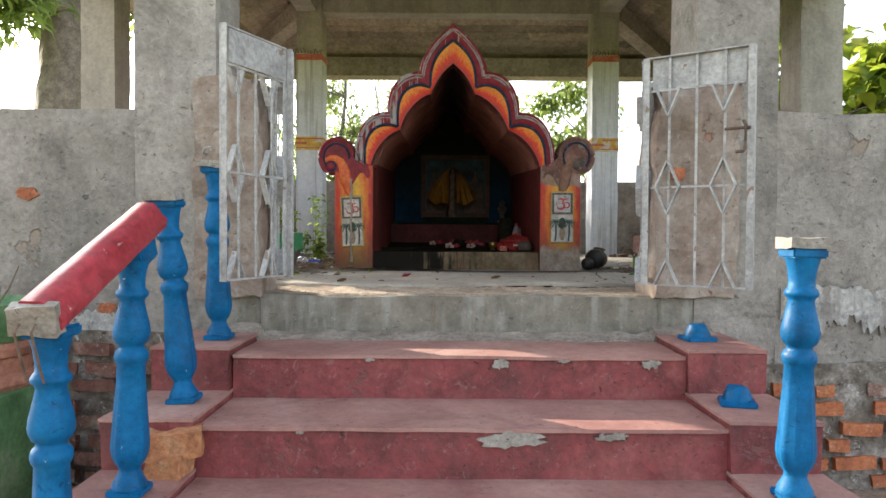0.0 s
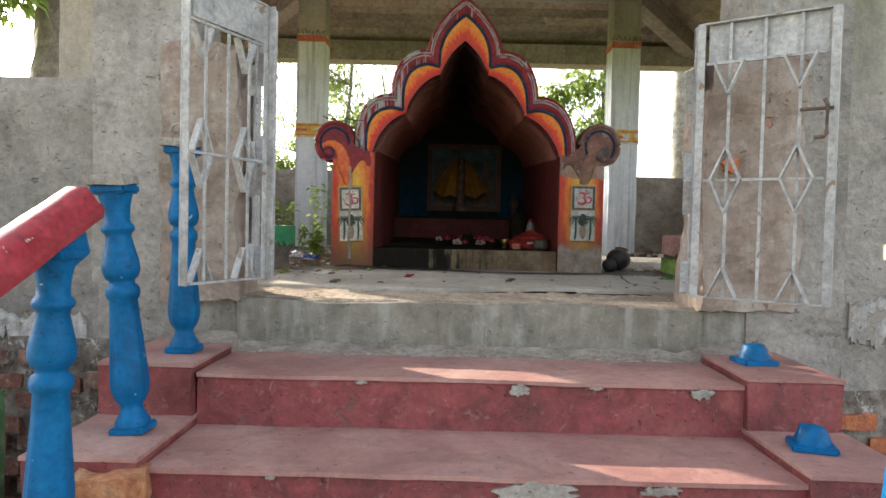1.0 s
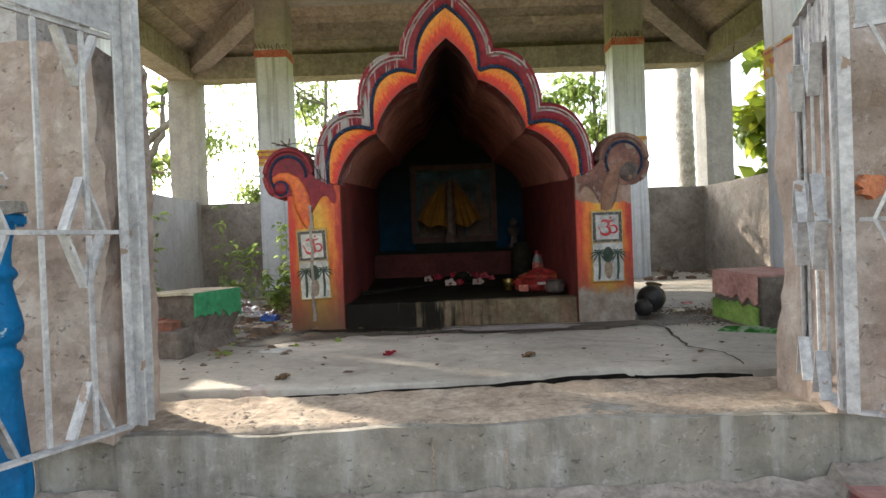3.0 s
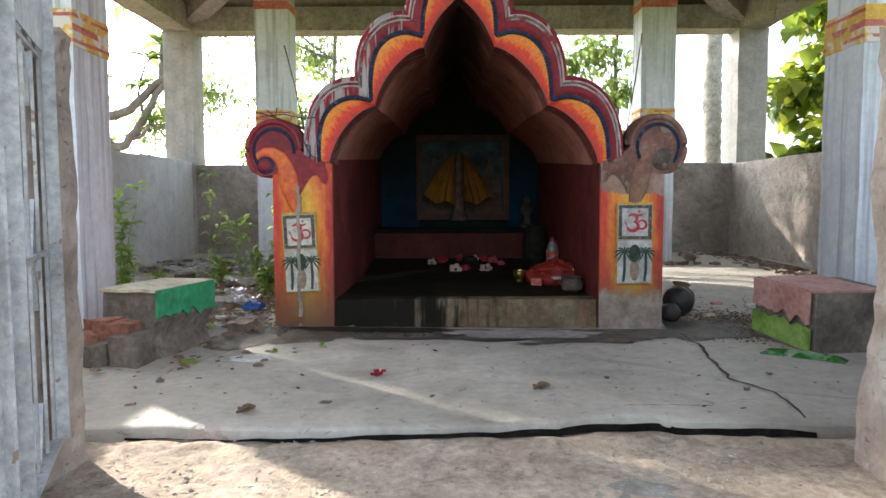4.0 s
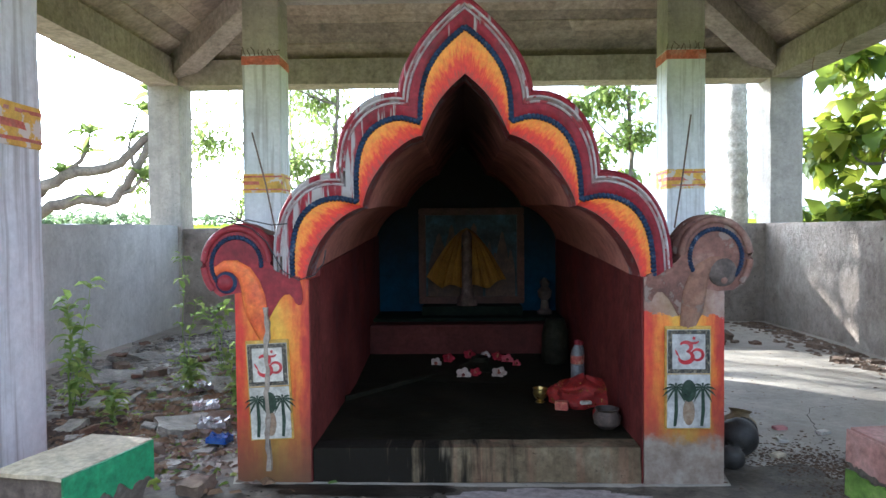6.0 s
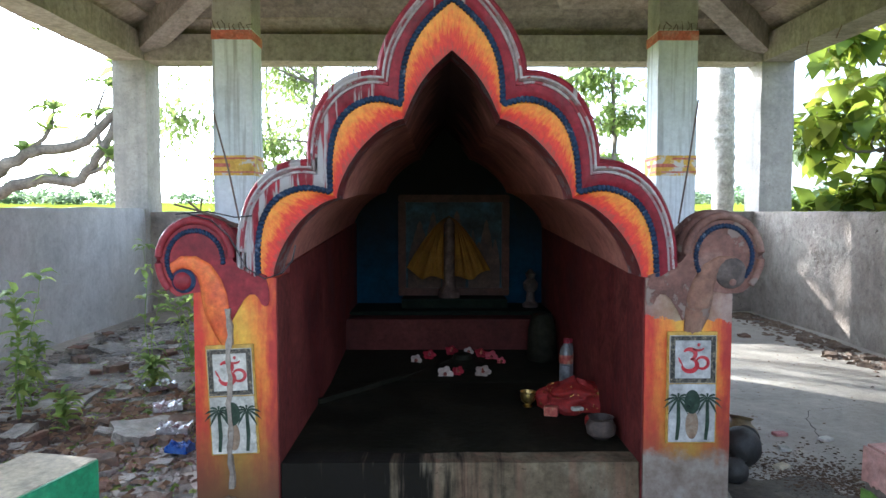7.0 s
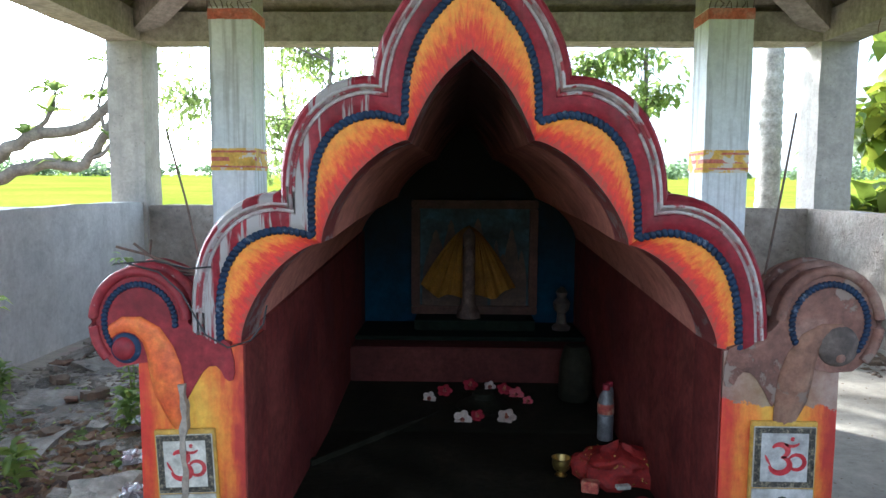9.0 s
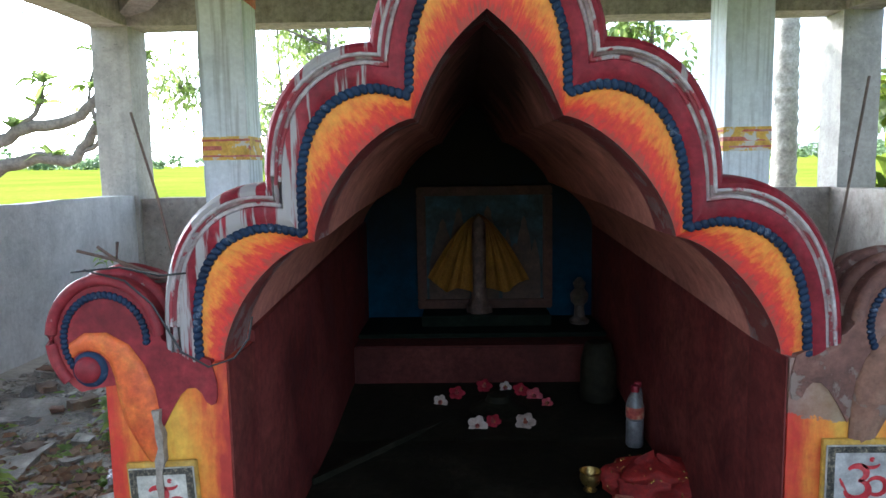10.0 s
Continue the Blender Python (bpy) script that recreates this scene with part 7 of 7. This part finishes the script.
# palm trunk behind the back wall
PALM = surface("palm_bark", (0.22, 0.2, 0.17), (0.36, 0.34, 0.3), (0.46, 0.44, 0.4), 6, 30, 0.95, 0.7)
palm = thing("palm_tree", "ringed grey palm trunk behind the wall", "palm", pose(3.72, 12.0, -0.01))
bm = bmesh.new()
rows = []
z = -0.1
while z < 7.0:
    k = 0.15 - 0.006 * z
    rows += [(k * 1.05, z), (k * 0.97, z + 0.045), (k * 0.96, z + 0.09)]
    z += random.uniform(0.11, 0.15)
lathe(bm, rows, 18)
for v in bm.verts:
    v.co += noise.noise_vector(v.co * 12) * 0.012 + Vector((0.03 * math.sin(v.co.z * 0.7), 0, 0))
part("trunk", bm, PALM, palm, smooth=True, angle=50)
fr = []
for k in range(14):
    a = k * 2.4
    for i in range(24):
        t = i / 24
        p = Vector((math.cos(a) * 2.2 * t, math.sin(a) * 2.2 * t, 7.0 + 1.2 * t - 2.4 * t * t))
        for s in (-1, 1):
            fr.append((p, (-math.sin(a) * s + math.cos(a) * 0.5, math.cos(a) * s + math.sin(a) * 0.5, -0.4)))
leaves("crown", fr, (0.5, 0.7), SMALL, palm, "drooping palm fronds", 0.08, 3)

# strands that hang from the side beam
bm = bmesh.new()
for k in range(46):
    y = random.uniform(4.4, 9.6)
    z = BZ + 0.004
    ln = random.uniform(0.05, 0.2)
    xx = OX0 + 0.02 if k % 4 else OX1 - 0.3
    tube(bm, [(xx, y, z), (xx + random.uniform(-0.03, 0.03), y + 0.02, z - ln * 0.5), (xx + random.uniform(-0.05, 0.05), y, z - ln)], 0.004, 5)
one("hanging_roots", bm, DRY, "dry root strands hanging from the roof beam", "roots", kind="stuff")

for px, py in ((-1.70, 8.98), (2.04, 8.98)):
    bm = bmesh.new()
    rw = random.Random(int(px * 100))
    for k in range(9):
        x = px - 0.17 + 0.04 * k
        z = FZ + 2.55
        tube(bm, [(x, py - 0.172, z - 0.02), (x + rw.uniform(-.02, .02), py - 0.2, z + rw.uniform(0.0, 0.03)), (x + rw.uniform(-.03, .03), py - 0.185, z + rw.uniform(0.02, 0.06))], 0.004, 5)
    one("binding_wire", bm, RUST, "rusty wire ends standing out of the post", "wire", None, "reinforcement rods", "stuff")

WIRE = surface("black_wire", (0.01, 0.01, 0.01), (0.02, 0.02, 0.02), (0.03, 0.03, 0.03), 20, 60, 0.5, 0.1)
for pts in ([(-0.93, 1.97), (-0.84, 1.945), (-0.78, 1.89), (-0.72, 1.78), (-0.66, 1.745), (-0.60, 1.765), (-0.565, 1.81), (-0.555, 1.86)], [(-0.96, 1.965), (-0.85, 1.975), (-0.76, 1.955), (-0.70, 1.96)]):
    bm = bmesh.new()
    tube(bm, [(CX + x, FY - 0.03, z) for x, z in pts], 0.0025, 6)
    one("loose_wire", bm, WIRE, "thin black wire looped over the arch's foot", "wire", None, "loose wires", smooth=True)


# ---- ground and distance ----
FIELD = surface("paddy_field", (0.15, 0.19, 0.02), (0.22, 0.27, 0.03), (0.27, 0.32, 0.04), 0.05, 1.5, 0.95, 0.6, shine=0.0)
bm = bmesh.new()
bmesh.ops.create_grid(bm, x_segments=40, y_segments=40, size=900)
for v in bm.verts:
    v.co.z = -0.005 + 0.014 * max(0.0, math.hypot(v.co.x, v.co.y) - 70)
setting("ground", bm, FIELD, "flat bright green paddy field reaching the horizon")
bm = bmesh.new()
rough_wall(bm, -9, 9, -6, 14, -0.3, 0.004, 0.5, 0.01, 2)
setting("yard", bm, EARTH, "bare trodden earth round the pavilion")


# ---- bare bricks where the plaster has come off the foot of the front wall ----
LIMED = surface("limed_brick", (0.12, 0.065, 0.05), (0.22, 0.13, 0.1), (0.42, 0.38, 0.35), 11, 45, 0.95, 0.8, pits=0.5, fleck=0.5)
DULL_BRICK = surface("dull_brick", (0.12, 0.055, 0.042), (0.22, 0.1, 0.075), (0.36, 0.25, 0.21), 8, 50, 0.95, 0.7, pits=0.6, fleck=0.4)
brick_meshes = []
for k in range(4):
    bm = bmesh.new()
    rough_wall(bm, -0.1, 0.1, -0.03, 0.03, -0.034, 0.034, 0.035, 0.014, k * 2.0)
    brick_meshes.append(mesh_of("brick", bm, (BRICK, BRICK, LIMED, BRICK)[k]))
half_meshes = []
for k in range(3):
    bm = bmesh.new()
    rough_wall(bm, -0.052, 0.052, -0.03, 0.03, -0.034, 0.034, 0.035, 0.014, k * 3.0)
    half_meshes.append(mesh_of("brick", bm, (BRICK, LIMED, BRICK)[k]))
dull_meshes = []
for k in range(4):
    bm = bmesh.new()
    rough_wall(bm, -0.1, 0.1, -0.03, 0.03, -0.034, 0.034, 0.035, 0.016, k * 2.7)
    dull_meshes.append(mesh_of("brick", bm, (DULL_BRICK, LIMED, DULL_BRICK, DULL_BRICK)[k]))
rb = random.Random(11)
for wall, xa, xb, top in (("wall_front_left", -2.5, -1.22, 0.74), ("wall_front_right", 1.38, 2.5, 0.6)):
    wob = bpy.data.objects[wall]
    bm = bmesh.new()
    rough_wall(bm, xa, xb, Y0 - 0.022, Y0 + 0.02, -0.01, top + 0.02, 0.05, 0.02, xa)
    part("mortar_bed", bm, MORTAR, wob, "crumbling pale mortar", smooth=True)
    z, row = 0.045, 0
    while z < top:
        x = xa + (0.06 if row % 2 else 0.12)
        while x < xb - 0.1:
            half = rb.random() < 0.45
            w = 0.104 if half and "right" in wall else 0.2
            if rb.random() < 0.8 - 0.35 * z / top:
                b = new("brick", rb.choice(half_meshes if half else brick_meshes) if "right" in wall else rb.choice(dull_meshes))
                b.matrix_basis = pose(x + w / 2, Y0 - 0.012 + rb.uniform(-0.012, 0.012), z + rb.uniform(-0.006, 0.006), rb.uniform(-4, 4), rb.uniform(-4, 4), rb.uniform(-6, 6)) @ Matrix.Diagonal((rb.uniform(0.8, 1.02), 1, rb.uniform(0.78, 1.02), 1))
                b.parent = wob
            x += w + 0.022
        z += 0.088
        row += 1
# loose bricks beside the broken step
for x, y, z, a, sz in ((-0.92, 2.385, 0.46, 14, (0.21, 0.11, 0.085)), (-0.93, 2.37, 0.394, -8, (0.13, 0.1, 0.07))):
    ob = new("loose_brick", rubble_mesh("loose_brick", *sz, LOOSE_BRICK, x * 9, 0.03))
    ob.matrix_basis = pose(x, y, z, 0, 0, a)
    tagged(ob, "worn orange brick lying loose on the step's side block", "brick", "loose bricks")

# far trees along the field's edge
FAR = leaf_material("far_leaf", (0.1, 0.16, 0.08), (0.14, 0.2, 0.1), (0.18, 0.24, 0.12), (0.3, 0.4, 0.2))
rf = random.Random(3)
spots = []
for k in range(260):
    a = radians(rf.uniform(20, 160))
    d = rf.uniform(430, 640)
    cx, cy, rad, hh = d * math.cos(a), d * math.sin(a), rf.uniform(4, 10), rf.uniform(4.0, 14.0)
    for _ in range(60):
        v = Vector((rf.gauss(0, 1), rf.gauss(0, 1), rf.gauss(0, 1))).normalized() * rf.uniform(0.5, 1.0)
        spots.append((Vector((cx + v.x * rad, cy + v.y * rad, 0.014 * (d - 70) + max(0.0, hh * 0.5 + v.z * hh * 0.5))), (v.x, v.y, 0.2)))
far = leaves("far_woods", spots, (2.5, 4.5), FAR, None, seed=4, wide=0.8)
tagged(far, "far belt of trees beyond the paddy field", "woods", kind="stuff")

# white lime crust along the right wall above the bare bricks
LIME = surface("lime_crust", (0.26, 0.25, 0.24), (0.4, 0.395, 0.385), (0.5, 0.495, 0.485), 5, 40, 0.95, 0.6, drip=0.9, drip_col=(0.2, 0.18, 0.16), mott=0.5, mott_scale=11, pits=0.6, patch=0.42, patch_col=(0.26, 0.23, 0.2), patch_scale=7)
for wall, x0, x1, za, zb in (("wall_front_right", 1.63, 2.9, 0.80, 0.975), ("wall_front_left", -2.6, -1.5, 0.72, 0.84)):
    bm = bmesh.new()
    n = 170
    up = [(x0 + (x1 - x0) * i / n, zb + 0.03 * noise.noise(Vector((i * 0.1, x0, 1))) + 0.02 * noise.noise(Vector((i * 0.4, x0, 2)))) for i in range(n + 1)]
    dn = [(x0 + (x1 - x0) * i / n, za + 0.09 * noise.noise(Vector((i * 0.13, x0, 6))) + 0.05 * noise.noise(Vector((i * 0.45, x0, 3))) + 0.03 * noise.noise(Vector((i * 0.9, x0, 8)))) for i in range(n + 1)]
    prism(bm, dn + up[::-1], Y0 - 0.015, Y0 + 0.02)
    part("lime_crust", bm, LIME, bpy.data.objects[wall], "white lime crust with dark runs")

# spots where the plaster of the front wall has flaked to the red brick
for wall, cx, cz, rx, rz in (("wall_front_left", -2.0, 1.41, 0.055, 0.03), ("wall_front_left", -1.62, 0.86, 0.05, 0.025), ("wall_gate_right", 1.12, 1.52, 0.035, 0.03)):
    bm = bmesh.new()
    prism(bm, [(cx + rx * math.cos(a) * (1 + 0.5 * noise.noise(Vector((math.cos(a) * 2, math.sin(a) * 2, cx)))), cz + rz * math.sin(a) * (1 + 0.5 * noise.noise(Vector((math.cos(a) * 2, math.sin(a) * 2, cz))))) for a in [i * math.pi / 14 for i in range(28)]], Y0 - (0.016 if "front" in wall else 0.045), Y0 + 0.03)
    part("bare_brick", bm, BRICK, bpy.data.objects[wall], "bare red brick where plaster has flaked")
bm = bmesh.new()
tube(bm, [(-1.13, Y0 - 0.03, 1.60), (-1.135, Y0 - 0.07, 1.605), (-1.12, Y0 - 0.085, 1.625), (-1.10, Y0 - 0.08, 1.63), (-1.095, Y0 - 0.075, 1.615)], 0.005, 8)
one("wall_hook", bm, STEEL, "small bent steel hook in the pillar", "hook", smooth=True)
